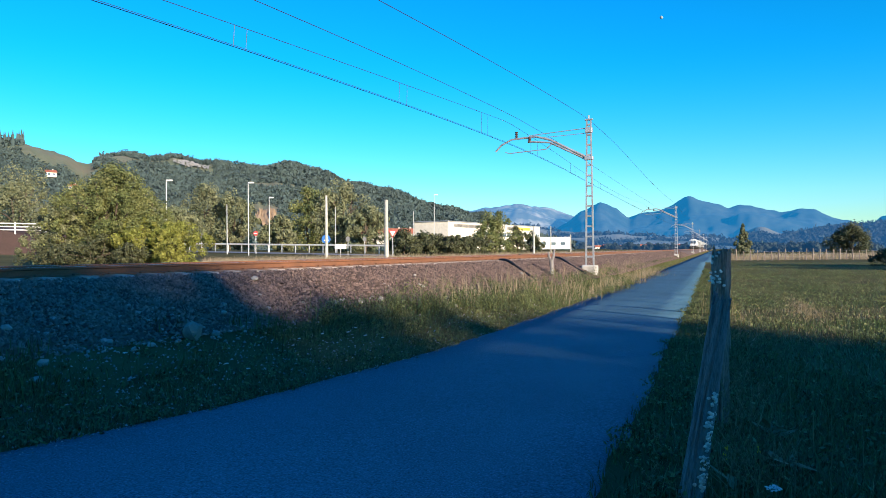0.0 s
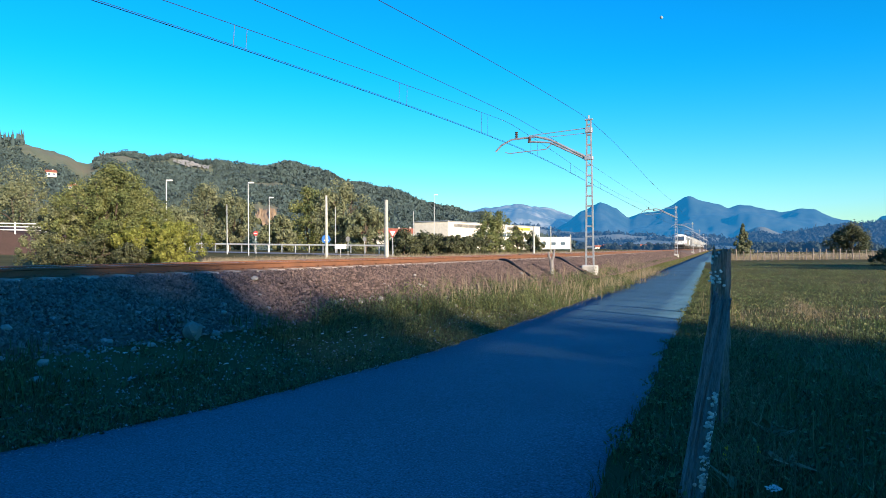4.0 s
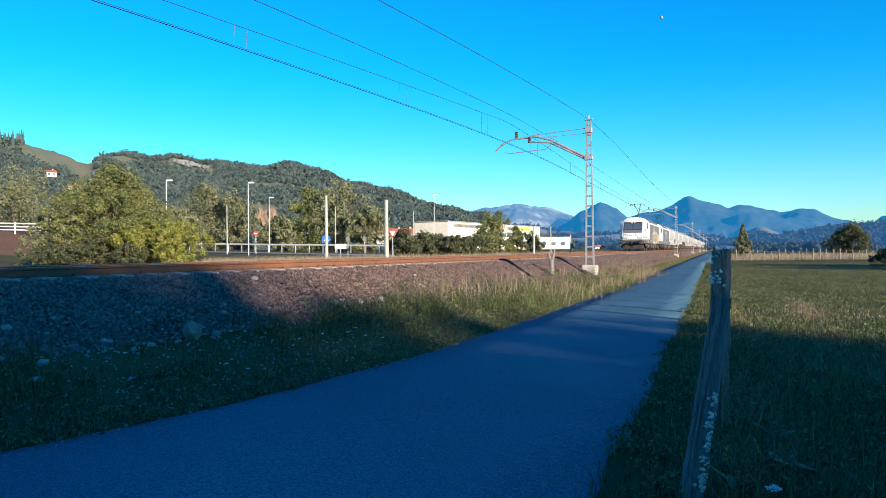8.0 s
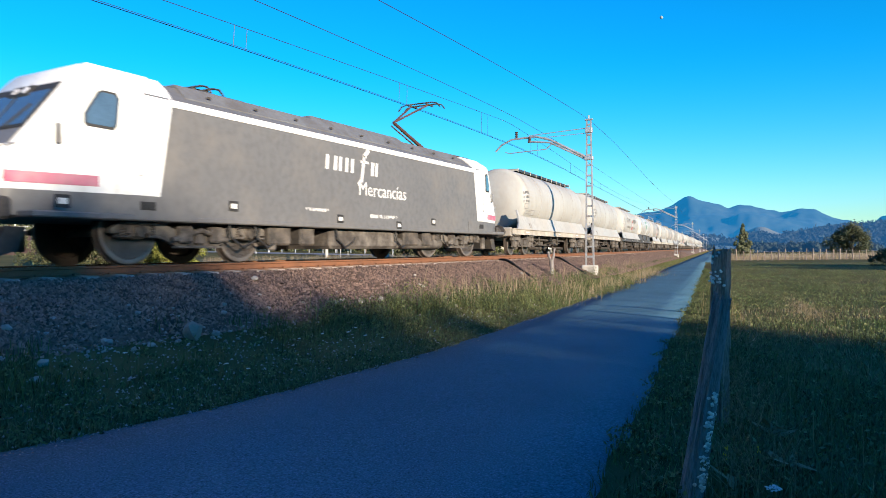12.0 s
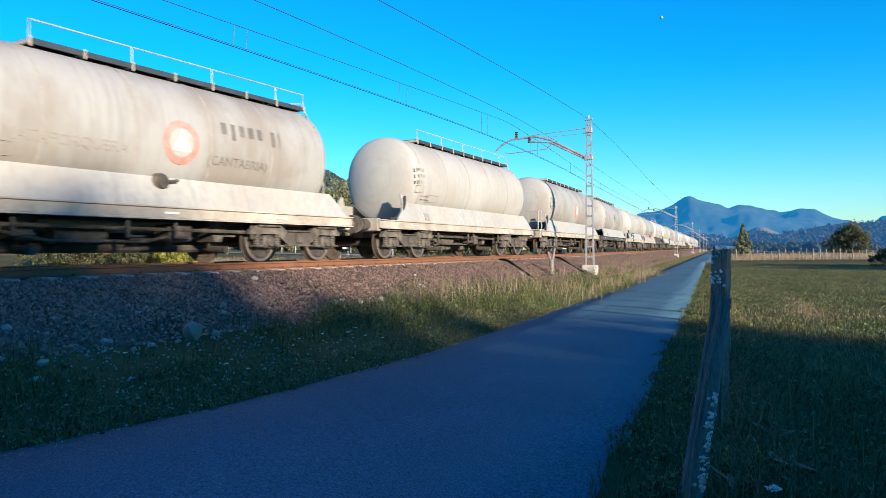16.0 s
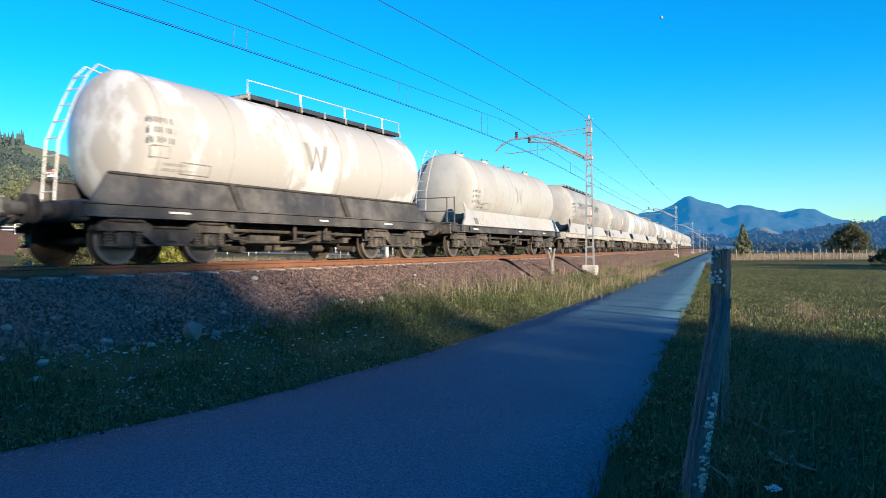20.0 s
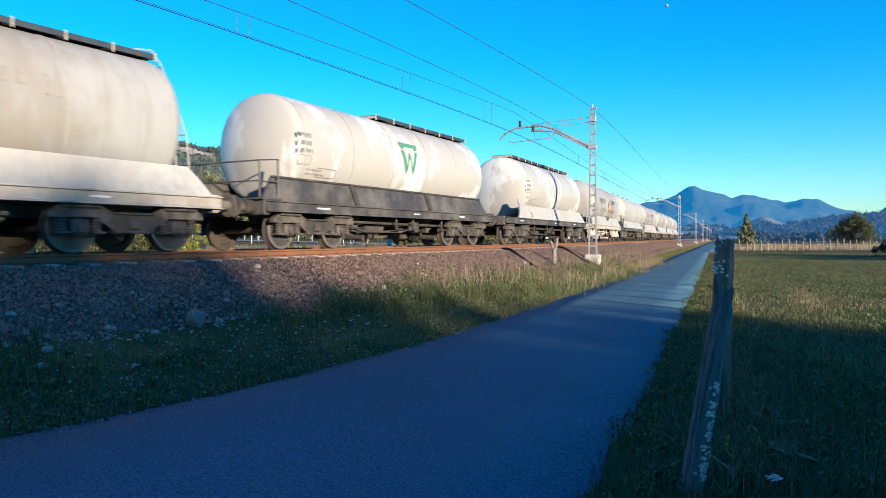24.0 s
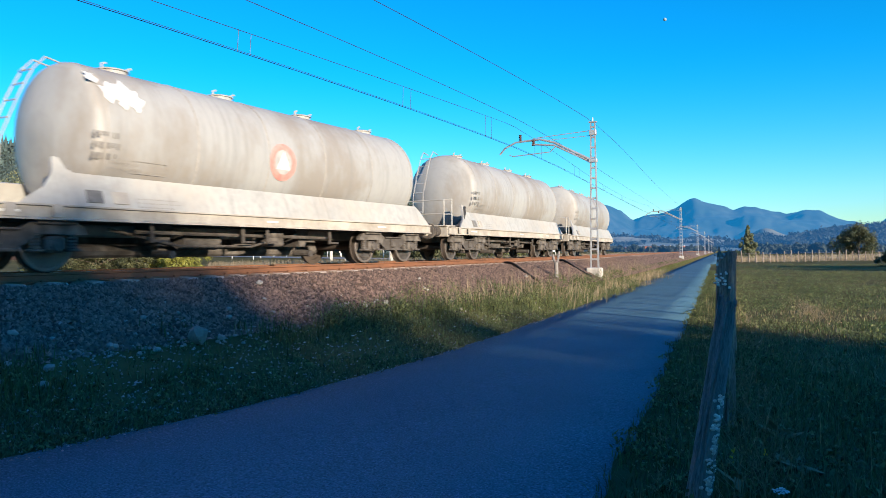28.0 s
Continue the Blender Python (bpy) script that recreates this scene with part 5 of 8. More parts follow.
    for sy in (-1, 1):
        bogie(t, sy * 5.22, 2.6, 0.58, M["black_gear"], True)
    buffers(t, 9.35, 0.90, M["bumper_black"])
    # equipment between the bogies
    part("transformer_tank", shared("transformer_tank", lambda: Mesher().box((0, 0.2, 0.52), (2.5, 3.0, 0.50), 0.08)), M["dusty_gear"], t)
    for k, (yy, w) in enumerate(((-3.1, 0.7), (-2.2, 0.5), (2.3, 0.8), (3.2, 0.5))):
        part("equipment_box", shared(f"equipment_box:{k}", lambda: Mesher().box((0, 0, 0.56), (2.6, w, 0.42), 0.04)), M["black_gear"], t, at=pose(0, yy, 0))
    part("air_tank", shared("air_tank", lambda: Mesher().tube([(1.1, -1.6, 0.42), (1.1, 1.2, 0.42)], 0.16, 12)), M["dusty_gear"], t, at=pose(0, 3.0, 0))
    for yy in (-4.6, -3.9, -1.2, 1.4, 4.1):
        part("pipe", shared("pipe", lambda: Mesher().tube([(1.32, 0, 0.8), (1.34, 0.05, 0.5), (1.3, 0.4, 0.3), (1.25, 0.8, 0.45), (1.2, 1.0, 0.75)], 0.025, 6)), M["rubber"], t, at=pose(0, yy, 0))
    # small plates on the side
    for yy, zz in ((-8.05, 1.0), (-4.6, 1.10), (-1.2, 0.98), (1.4, 0.9), (3.3, 1.05)):
        pl = part("side_plate", shared("side_plate", lambda: Mesher().box((0, 0, 0), (0.016, 0.24, 0.20), 0.004)), M["rubber"], t, at=pose(1.457, yy, zz))
        part("plate_mark", shared("plate_mark", lambda: Mesher().box((0.008, 0, 0), (0.008, 0.15, 0.09), 0.002)), M["white_ink"], pl)
    for k, p in enumerate(bars(1, 1.7, 0.09, 0, random.Random(1))):
        part("number_bar", decal(flat_poly([p]), 0.9, 1.05, loco_x, f"number_bar:{k}"), M["white_ink"], t)
    for k, p in enumerate(bars(1, 0.9, 0.07, 0, random.Random(5))):
        part("maker_bar", decal(flat_poly([p]), -2.0, 1.12, loco_x, f"maker_bar:{k}"), M["white_ink"], t)
    # brand mark as plain white bars with one tall stroke
    zb, yb = (2.28, -0.85) if first else (2.28, -0.66)
    mark = []
    for k, (u, w, h) in enumerate(((-1.04, 0.11, 0.34), (-0.73, 0.12, 0.34), (-0.54, 0.10, 0.34), (-0.29, 0.11, 0.34), (-0.06, 0.11, 0.34), (0.80, 0.12, 0.34), (0.98, 0.10, 0.34))):
        mark.append([(u - w / 2, -h / 2), (u + w / 2, -h / 2), (u + w / 2 + 0.03, h / 2), (u - w / 2 + 0.03, h / 2)])
    mark += stroke([(0.22, -0.42), (0.34, -0.3), (0.46, 0.28), (0.62, 0.44)], 0.11) + stroke([(0.32, 0.14), (0.62, 0.14)], 0.06)
    for k, p in enumerate(mark):
        part("brand_bar", decal(flat_poly([p]), yb, zb, loco_x, f"brand_bar:{first}:{k}"), M["white_ink"], t, "plain white brand mark")
    if not first:
        part("lettering", decal(letters("Mercancías", 0.37, "w:merc"), 0.66, 1.74, loco_x, "lettering:merc"), M["white_ink"], t, "white lettering")
    pantograph(t, -4.0, first)
    pantograph(t, 5.2, not first)
    if first:
        graffiti(t)
    return t


def pantograph(t, y, raised):
    sgn = -1 if y < 0 else 1
    p = part("pantograph", shared("panto_base", lambda: Mesher().box((0.5, 0, 3.36), (0.08, 1.5, 0.06), 0.01).box((-0.5, 0, 3.36), (0.08, 1.5, 0.06), 0.01).box((0, -0.6, 3.38), (1.2, 0.08, 0.06), 0.01).box((0, 0.6, 3.38), (1.2, 0.08, 0.06), 0.01)), M["black_gear"], t, "raised pantograph" if raised else "folded pantograph", at=pose(0, y, 0, 0, 0, 0 if sgn < 0 else 180))
    for sx in (0.5, -0.5):
        for yy in (-0.6, 0.6):
            part("insulator", shared("panto_insulator", lambda: Mesher().lathe([(z, 0.04 if k % 2 else 0.075) for k, z in enumerate(np.linspace(0, 0.12, 5))], (0, 0, 3.28), "z", 8)), M["porcelain"], p, at=pose(sx, yy, 0))
    if raised:
        knee, head = (0, 1.75, 4.12), (0, 0.05, 4.98)
    else:
        knee, head = (0, 1.55, 3.52), (0, -0.35, 3.56)
    k = "up" if raised else "down"
    part("lower_arm", shared("lower_arm:" + k, lambda: Mesher().tube([(0, -0.45, 3.42), knee], [0.06, 0.05], 8)), M["copper_rust"], p)
    part("coupling_rod", shared("coupling_rod:" + k, lambda: Mesher().tube([(0, -0.05, 3.40), (0, knee[1] + 0.12, knee[2] - 0.12)], 0.022, 6)), M["copper_rust"], p)
    part("upper_arm", shared("upper_arm:" + k, lambda: Mesher().tube([knee, (0.32, head[1] + 0.15, head[2] - 0.08)], 0.032, 6).tube([knee, (-0.32, head[1] + 0.15, head[2] - 0.08)], 0.032, 6)), M["copper_rust"] if raised else M["black_gear"], p)
    hd = part("head", shared("head:" + k, lambda: Mesher().box((0, head[1] - 0.16, head[2]), (1.0, 0.05, 0.04), 0.01).box((0, head[1] + 0.16, head[2]), (1.0, 0.05, 0.04), 0.01).box((0.3, head[1], head[2] - 0.05), (0.06, 0.42, 0.05), 0.01).box((-0.3, head[1], head[2] - 0.05), (0.06, 0.42, 0.05), 0.01)), M["black_gear"], p)
    for sx in (1, -1):
        part("horn", shared("horn:" + k, lambda: Mesher().tube([(0.48, head[1] - 0.16, head[2]), (0.66, head[1] - 0.16, head[2] - 0.04), (0.78, head[1] - 0.16, head[2] - 0.18)], 0.022, 6).tube([(0.48, head[1] + 0.16, head[2]), (0.66, head[1] + 0.16, head[2] - 0.04), (0.78, head[1] + 0.16, head[2] - 0.18)], 0.022, 6)), M["black_gear"], hd, at=Matrix.Diagonal((sx, 1, 1, 1)))


def part_on_nose(line, w=0.05):
    """One painted stroke on the sloping nose under the windscreen."""
    v, n = [], len(line)
    for k, (x, z) in enumerate(line):
        (x0, z0), (x1, z1) = line[max(0, k - 1)], line[min(n - 1, k + 1)]
        d = math.hypot(x1 - x0, z1 - z0)
        for sg in (-1, 1):
            px, pz = x - sg * (z1 - z0) / d * w / 2, 1.50 + z + sg * (x1 - x0) / d * w / 2
            v.append((px, float(np.interp(pz, [0.8, 1.3, 1.72, 3.22], [-8.74, -8.72, -8.62, -7.46])) - 0.012, pz))
    return Mesher().add(v, [(2 * k, 2 * k + 1, 2 * k + 3, 2 * k + 2) for k in range(n - 1)])


def graffiti(t):
    """Sprayed bubble shapes on the leading locomotive's side."""
    g = random.Random(8)
    def blob(cx, cz, w, h, k):
        return [(cx + w / 2 * math.cos(a) * (1 + 0.16 * math.sin(3 * a + k)), cz + h / 2 * math.sin(a) * (1 + 0.14 * math.cos(2 * a + k))) for a in (2 * math.pi * j / 20 for j in range(20))]
    xs = -3.25
    line = []
    shapes = []
    for k in range(8):
        w, h = g.uniform(0.72, 0.95), g.uniform(0.95, 1.15)
        shapes.append((xs + w / 2, g.uniform(-0.05, 0.05), w, h, k))
        xs += w * 0.78
    for k, (cx, cz, w, h, q) in enumerate(shapes):
        part("graffiti_halo", decal(flat_poly([blob(cx, cz, w + 0.34, h + 0.32, q)]), 0.55, 1.42, loco_x, f"graffiti_halo:{k}", 0.004 + 0.0008 * k), M["cream_spray"], t, "cream sprayed cloud")
    for k, (cx, cz, w, h, q) in enumerate(shapes):
        part("graffiti_letter", decal(flat_poly([blob(cx, cz, w, h, q)]), 0.55, 1.42, loco_x, f"graffiti_letter:{k}", 0.011 + 0.0008 * k), M["tan_spray"], t, "brownish sprayed bubble letter")
        b = blob(cx, cz, w, h, q)
        line += stroke(b + b[:1], 0.045)
        line += stroke([(cx - w * 0.2, cz - h * 0.25), (cx - w * 0.05, cz + h * 0.05), (cx + w * 0.12, cz - h * 0.05)], 0.035)
    part("graffiti_outline", decal(flat_poly(line), 0.55, 1.42, loco_x, "graffiti_outline_loco", 0.019), M["cream_spray"], t)
    for k in range(7):
        b = blob(-1.5 + k * 0.55, g.uniform(-0.08, 0.12), 0.9, g.uniform(0.85, 1.15), k + 3)
        part("graffiti_cloud", decal(flat_poly([b]), 4.15, 1.38, loco_x, f"graffiti_cloud:{k}", 0.004 + 0.001 * k), M["ochre_spray"] if k != 3 else M["tan_spray"], t, "ochre sprayed cloud")
    lines = stroke(disc(0.36, 18, -5.45, 1.62, 0.95), 0.03) + stroke([(-5.1, 1.72), (-4.75, 1.8), (-4.6, 1.86), (-4.55, 1.4), (-4.5, 1.86), (-4.2, 1.84), (-4.3, 1.45), (-4.0, 1.84), (-3.9, 1.5), (-3.6, 1.8), (-3.45, 1.5), (-3.1, 1.42)], 0.035)
    part("graffiti_line", decal(flat_poly([[(x, z) for x, z in q] for q in lines]), 0.1, -0.22, loco_x, "graffiti_line", 0.006), M["ochre_spray"], t, "thin ochre tag")
    dark = stroke([(-7.55, 1.92), (-7.3, 1.86), (-7.05, 1.92), (-7.2, 1.98), (-7.5, 1.98), (-7.55, 1.92)], 0.03) + stroke([(-7.35, 1.86), (-7.5, 1.55), (-7.55, 1.25), (-7.35, 1.2), (-7.3, 1.5), (-7.2, 1.2), (-7.05, 1.25), (-7.15, 1.6), (-7.28, 1.86)], 0.03) + stroke(disc(0.2, 14, -7.95, 1.6, 0.7), 0.025) + stroke(disc(0.22, 14, -6.75, 1.32, 0.55), 0.025) + stroke([(-2.6, 1.85), (-2.5, 1.5), (-2.35, 1.82), (-2.25, 1.5), (-2.1, 1.8)], 0.03)
    for line in ([(-0.9, 0.3), (-0.85, 0.0), (-0.6, 0.05), (-0.7, 0.2), (-0.9, 0.18)], [(-0.5, 0.3), (-0.48, 0.02), (-0.25, 0.02), (-0.22, 0.3)], [(-0.1, 0.0), (0.05, 0.32), (0.18, 0.0)], [(0.5, 0.28), (0.3, 0.2), (0.32, 0.02), (0.52, 0.0)], [(0.65, 0.3), (0.7, 0.0), (0.85, 0.3), (0.95, 0.05)]):
        part("nose_tag", part_on_nose(line), M["dark_ink"], t, "dark sprayed tag on the nose")
    part("graffiti_tag", decal(flat_poly(dark), 0, 0, lambda z, y=0: 1.464 - 0.228 * max(0.0, -6.75 - y), "graffiti_tag", 0.008), M["dark_ink"], t, "thin dark tag")


ENDS = [1.2, 19.9, 38.4, 52.4, 66.3, 80.3, 92.7, 105.1, 118.1, 132.0, 145.5, 159.1, 173.0, 185.2, 198.2, 211.6, 225.3, 239.2, 252.9, 265.4, 279.1, 292.7, 307.8, 321.9, 336.7, 350.0, 364.0]
SPEED, AT_T, SHIFT = 19.0, 11.0, 5.5
B = dict(tank="tank_beige", walkway=(0.12, 0.97), manholes=0, platform=False, rear_ladder=True)
A = dict(tank="tank_grey", walkway=None, manholes=4, inset=0.14)
C = dict(tank="tank_white", frame_mat="sill_dark", skirt="sill_dark", gear="black_gear", saddle=False, walkway=(0.52, 0.98), rail=False, ladder=False, platform=False, manholes=1, logo="wg")
WAGONS = [
    dict(B, frame_mat="sill_grey", label="smooth beige cement tank wagon with dark roof walkway"),
    dict(B, frame_mat="sill_grey", label="beige cement tank wagon with dark roof walkway"),
    dict(B, frame_mat="sill_dark", gear="black_gear", walkway=(0.26, 0.97), word="CEMENTOS", town="MATAPORQUERA|(CANTABRIA)", logo="round", label="pale cement tank wagon with dark lettering and round badge"),
    dict(C, inset=0.15, walkway=(0.46, 0.98), label="white tank wagon with green emblem on a black frame"),
    dict(B, tank="tank_grey", rail=True, walkway=(0.235, 0.97), town="MATAPORQUERA|(CANTABRIA)", logo="round_faded", sa=True, valve=True, label="grey cement tank wagon with faded lettering and side valve"),
    dict(B, rail=True, inset=0.2, walkway=(0.15, 0.97), label="plain beige cement tank wagon with railed roof walkway"),
    dict(B, tank="tank_grey", inset=0.15, walkway=(0.19, 0.97), logo="round_faded", platform=True, label="grey cement tank wagon with small faded red badge"),
    dict(B, tank="tank_grey", frame_mat="sill_dark", gear="black_gear", logo="wd", inset=0.62, walkway=(0.05, 0.98), label="grey and white tank wagon with worn emblem and dark frame"),
    dict(A, tank="tank_beige", frame_mat="sill_grey", inset=0.85, panel=True, codes=False, cone=True, label="pale saddle tank wagon with a black data panel"),
    dict(A, inset=0.3, spray="yes", town="MATAPORQUERA|(CANTABRIA)", valve=True, codes=False, label="grey saddle tank wagon covered in faded graffiti"),
    dict(C, logo="wf", rail=True, ladder=True, inset=0.5, walkway=(0.32, 0.98), label="glossy white tank wagon with grey emblem on a dark frame"),
    dict(A, tank="tank_beige", frame_mat="sill_dark", gear="black_gear", logo="wp", label="beige saddle tank wagon with pale skirt and dark sill"),
    dict(B, tank="tank_grey", inset=0.2, walkway=(0.14, 0.97), word="CEMENTOS", town="MATAPORQUERA|(CANTABRIA)", logo="round_faded", valve=True, label="flaking grey cement wagon with large dark lettering"),
    dict(A, tank="tank_grey", logo="round_faded", valve=True, label="grey saddle tank wagon with a faded round badge"),
    dict(B, tank="tank_white", label="whitish cement tank wagon with dark roof walkway"),
    dict(B, tank="tank_grey", walkway=(0.22, 0.97), sa=True, label="dull grey cement tank wagon with flaking paint"),
    dict(C, platform=True, inset=0.3, walkway=(0.41, 0.98), label="white tank wagon with green emblem on a black frame"),
    dict(B, tank="tank_white", frame_mat="sill_dark", gear="black_gear", logo="wr", inset=0.85, walkway=(0.02, 0.98), label="white cement wagon with faded red emblem and dark sill"),
    dict(A, gear="pale_gear", word="CEMENTOS", town="MATAPORQUERA|(CANTABRIA)", logo="round", valve=True, label="pale saddle tank wagon with a bright round badge and white bogies"),
    dict(A, tank="tank_beige", frame_mat="sill_dark", label="plain beige saddle tank wagon with grey frame"),
    dict(A, word="CEMENTOS", town="MATAPORQUERA|(CANTABRIA)", logo="round_faded", label="grey spotted saddle tank wagon with dark lettering"),
    dict(A, patch=True, inset=1.4, logo="round_faded", label="grimy grey saddle tank wagon with white paint patches"),
    dict(A, label="plain dusty grey saddle tank wagon"),
    dict(A, label="last dusty grey saddle tank wagon of the train"),
]
TRAIN = []


def build_train():
    TRAIN.append((locomotive(True, "white and dark grey electric locomotive with graffiti"), ENDS[0], ENDS[1], 5.22))
    TRAIN.append((locomotive(False, "clean white and dark grey electric locomotive with white lettering"), ENDS[1], ENDS[2], 5.22))
    for k, spec in enumerate(WAGONS):
        a, b = ENDS[k + 2], ENDS[k + 3]
        TRAIN.append((wagon(k + 1, b - a, **spec), a, b, (b - a) / 2 - 2.34))


def train_pose(mid, pivot):
    """A vehicle stands on its two bogies, both on the line."""
    x0, y0, _ = track(mid - pivot)
    x1, y1, _ = track(mid + pivot)
    return pose((x0 + x1) / 2, (y0 + y1) / 2, RAIL_Z + 0.003, 0, 0, -math.degrees(math.atan2(x1 - x0, y1 - y0)))


def motions():
    """The train runs through from far to near, at an even speed once the head is close."""
    times = [k * 0.5 for k in range(57)]
    for ob, a, b, pivot in TRAIN:
        rows = []
        for t in times:
            head = ENDS[0] - SPEED * (t - AT_T)
            extra = float(np.interp(head, [0, 21, 29, 36, 47, 66, 114, 202, 273], [0, 0.2, 0.75, 1.7, 4.3, 9.3, 20.4, 38, 49]))
            rows.append((t, train_pose((a + b) / 2 - SPEED * (t - AT_T) + SHIFT + extra, pivot)))
        walk(ob, rows)


# ------------------------------------------------------------------ plants
VIEW = radians(21.589)


def afar(side, depth):
    """Plan place of a point so many metres to the right of the view's axis and so far along it."""
    return side * math.cos(VIEW) - depth * math.sin(VIEW), side * math.sin(VIEW) + depth * math.cos(VIEW)


def blades(name, label, xy, z, h, w, lean, m, seed, plain=False):
    """Grass as bent two-piece blades."""
    rng = np.random.default_rng(seed)
    n = len(xy)
    a = rng.random(n) * 2 * np.pi
    d = np.stack([np.cos(a), np.sin(a)], 1)
    e = np.stack([-d[:, 1], d[:, 0]], 1)
    hh = h * (0.55 + 0.9 * rng.random(n))
    ww = w * (0.7 + 0.6 * rng.random(n))
    ln = lean * hh * rng.random(n)
    b = np.concatenate([xy, z[:, None]], 1)
    def at(f, g, side):
        p = b.copy()
        p[:, :2] += d * (ln * g)[:, None] + e * (ww * side)[:, None]
        p[:, 2] += hh * f
        return p
    if plain:
        v = np.stack([at(0, 0, -1), at(0, 0, 1), at(1.0, 1.0, 0)], 1)
        return soup(name, v.reshape(-1, 3), np.arange(n * 3).reshape(-1, 3), m, label, "grass")
    v = np.stack([at(0, 0, -1), at(0, 0, 1), at(0.6, 0.4, 0.7), at(0.6, 0.4, -0.7), at(1.0, 1.0, 0)], 1)
    i = (np.arange(n) * 5)[:, None]
    tris = np.concatenate([i + np.array([[0, 1, 2]]), i + np.array([[0, 2, 3]]), i + np.array([[3, 2, 4]])], 0)
    return soup(name, v.reshape(-1, 3), tris, m, label, "grass")


def build_grass():
    rng = np.random.default_rng(11)
    # verge between ballast and path: low creeping plants, some gravel showing
    n = 95000
    y = 2.0 + 105 * rng.random(n) ** 2.2
    t = rng.random(n) ** 1.15
    lx = path_left(y) - 0.03 + 0.10 * (rng.random(n) < 0.2)
    tx = np.array([track(q, 3.1)[0] for q in np.linspace(0, 110, 300)])
    tx = np.interp(y, np.linspace(0, 110, 300), tx)
    x = lx + (tx - lx) * t
    patch = np.array([noise.noise((a * 0.9, b * 0.7, 0)) for a, b in zip(x, y)])
    keep = (patch > -0.42) | (t < 0.25) | (rng.random(n) < 0.35)
    keep &= ~((y < 11) & (t > 0.28) & (patch < 0.12) & (rng.random(n) < 0.72))
    near = keep & (t < 0.8)
    blades("verge_grass", "short green verge grass along the path", np.stack([x, y], 1)[near], ground_z(x, y)[near], 0.06, 0.005, 1.6, M["verge_blade"], 1)
    tall = keep & (t > 0.4) & (patch > 0.05) & (rng.random(n) < 0.30)
    blades("verge_weeds", "taller green weeds at the foot of the ballast", np.stack([x, y], 1)[tall], ground_z(x, y)[tall], 0.17, 0.005, 1.0, M["grass"], 2)
    dry = keep & (rng.random(n) < 0.07)
    blades("verge_straw", "scattered straw-coloured stalks in the verge", np.stack([x, y], 1)[dry], ground_z(x, y)[dry], 0.12, 0.003, 1.6, M["dry"], 3)
    k = rng.choice(np.where(near)[0], 2600, replace=False)
    cen = np.stack([x[k], y[k], ground_z(x, y)[k] + 0.02], 1)
    v, f = leaf_cloud(rng, cen, rng.uniform(0.05, 0.22, len(k)), 34, 0.02, 0.35)
    soup("verge_plants", v, f, M["weed"], "low creeping weeds in the verge", "weeds")
    # taller leafy weeds where the bank meets the verge
    m = 230
    wy = 10.5 + 25 * rng.random(m) ** 1.2
    wx = np.interp(wy, np.linspace(0, 110, 300), np.array([track(q, 3.3)[0] for q in np.linspace(0, 110, 300)])) + rng.normal(0.62, 0.38, m)
    wh = rng.uniform(0.06, 0.26, m)
    v, f = leaf_cloud(rng, np.stack([wx, wy, ground_z(wx, wy) + wh * 0.9], 1), wh, 90, 0.022, 1.25)
    soup("tall_weeds", v, f, M["weed"], "knee-high leafy weeds at the foot of the bank", "weeds")
    j = rng.integers(0, m, 5200)
    q = np.stack([wx[j] + rng.normal(0, 0.16, 5200), wy[j] + rng.normal(0, 0.22, 5200)], 1)
    blades("bank_grass", "long grass at the foot of the bank", q, ground_z(q[:, 0], q[:, 1]), 0.26, 0.0045, 1.0, M["verge_blade"], 15)
    # gravel spilled into the verge
    k = rng.choice(n, 14000, replace=False)
    gx, gy = x[k], y[k]
    gz = ground_z(gx, gy) + 0.006
    tet = np.array([[1, 0, 0], [-0.5, 0.87, 0], [-0.5, -0.87, 0], [0, 0, 0.9]])
    v = tet[None] * (0.008 + 0.022 * rng.random((len(k), 1, 1)) ** 2) * (0.6 + 0.8 * rng.random((len(k), 4, 1))) + np.stack([gx, gy, gz], 1)[:, None]
    f = np.array([[0, 1, 3], [1, 2, 3], [2, 0, 3]])[None] + (np.arange(len(k)) * 4)[:, None, None]
    soup("verge_gravel", v.reshape(-1, 3), f.reshape(-1, 3), M["verge_stone"], "gravel spilled among the verge plants", "gravel")
    # grit washed along the path's edge
    m = 4500
    gy = 2.5 + 30 * rng.random(m) ** 1.6
    gx = path_left(gy) + rng.normal(-0.10, 0.14, m)
    v = tet[None] * (0.004 + 0.012 * rng.random((m, 1, 1)) ** 2) * (0.6 + 0.8 * rng.random((m, 4, 1))) + np.stack([gx, gy, np.where(gx > path_left(gy), 0.026, 0.012)], 1)[:, None]
    f = np.array([[0, 1, 3], [1, 2, 3], [2, 0, 3]])[None] + (np.arange(m) * 4)[:, None, None]
    soup("path_grit", v.reshape(-1, 3), f.reshape(-1, 3), M["verge_stone"], "grit washed along the asphalt edge", "gravel")
    # tall dry stand on the bank near the mast
    s = rng.uniform(15, 48, 4600)
    o = rng.normal(3.85, 0.45, 4600)
    q = np.array([track(a, b)[:2] for a, b in zip(s, o)])
    dens = np.array([noise.noise((a * 0.35, b, 2)) for a, b in zip(s, o)])
    q = q[(dens > -0.05) & (rng.random(4600) < 0.75)]
    blades("tall_dry_grass", "tall straw-coloured grass on the bank", q, ground_z(q[:, 0], q[:, 1]), 0.50, 0.0045, 0.9, M["pale_straw"], 4)
    blades("bank_weeds", "green weeds among the tall straw on the bank", q + rng.normal(0, 0.25, q.shape), ground_z(q[:, 0], q[:, 1]), 0.20, 0.005, 1.1, M["verge_blade"], 14)
    # right of the path
    n = 26000
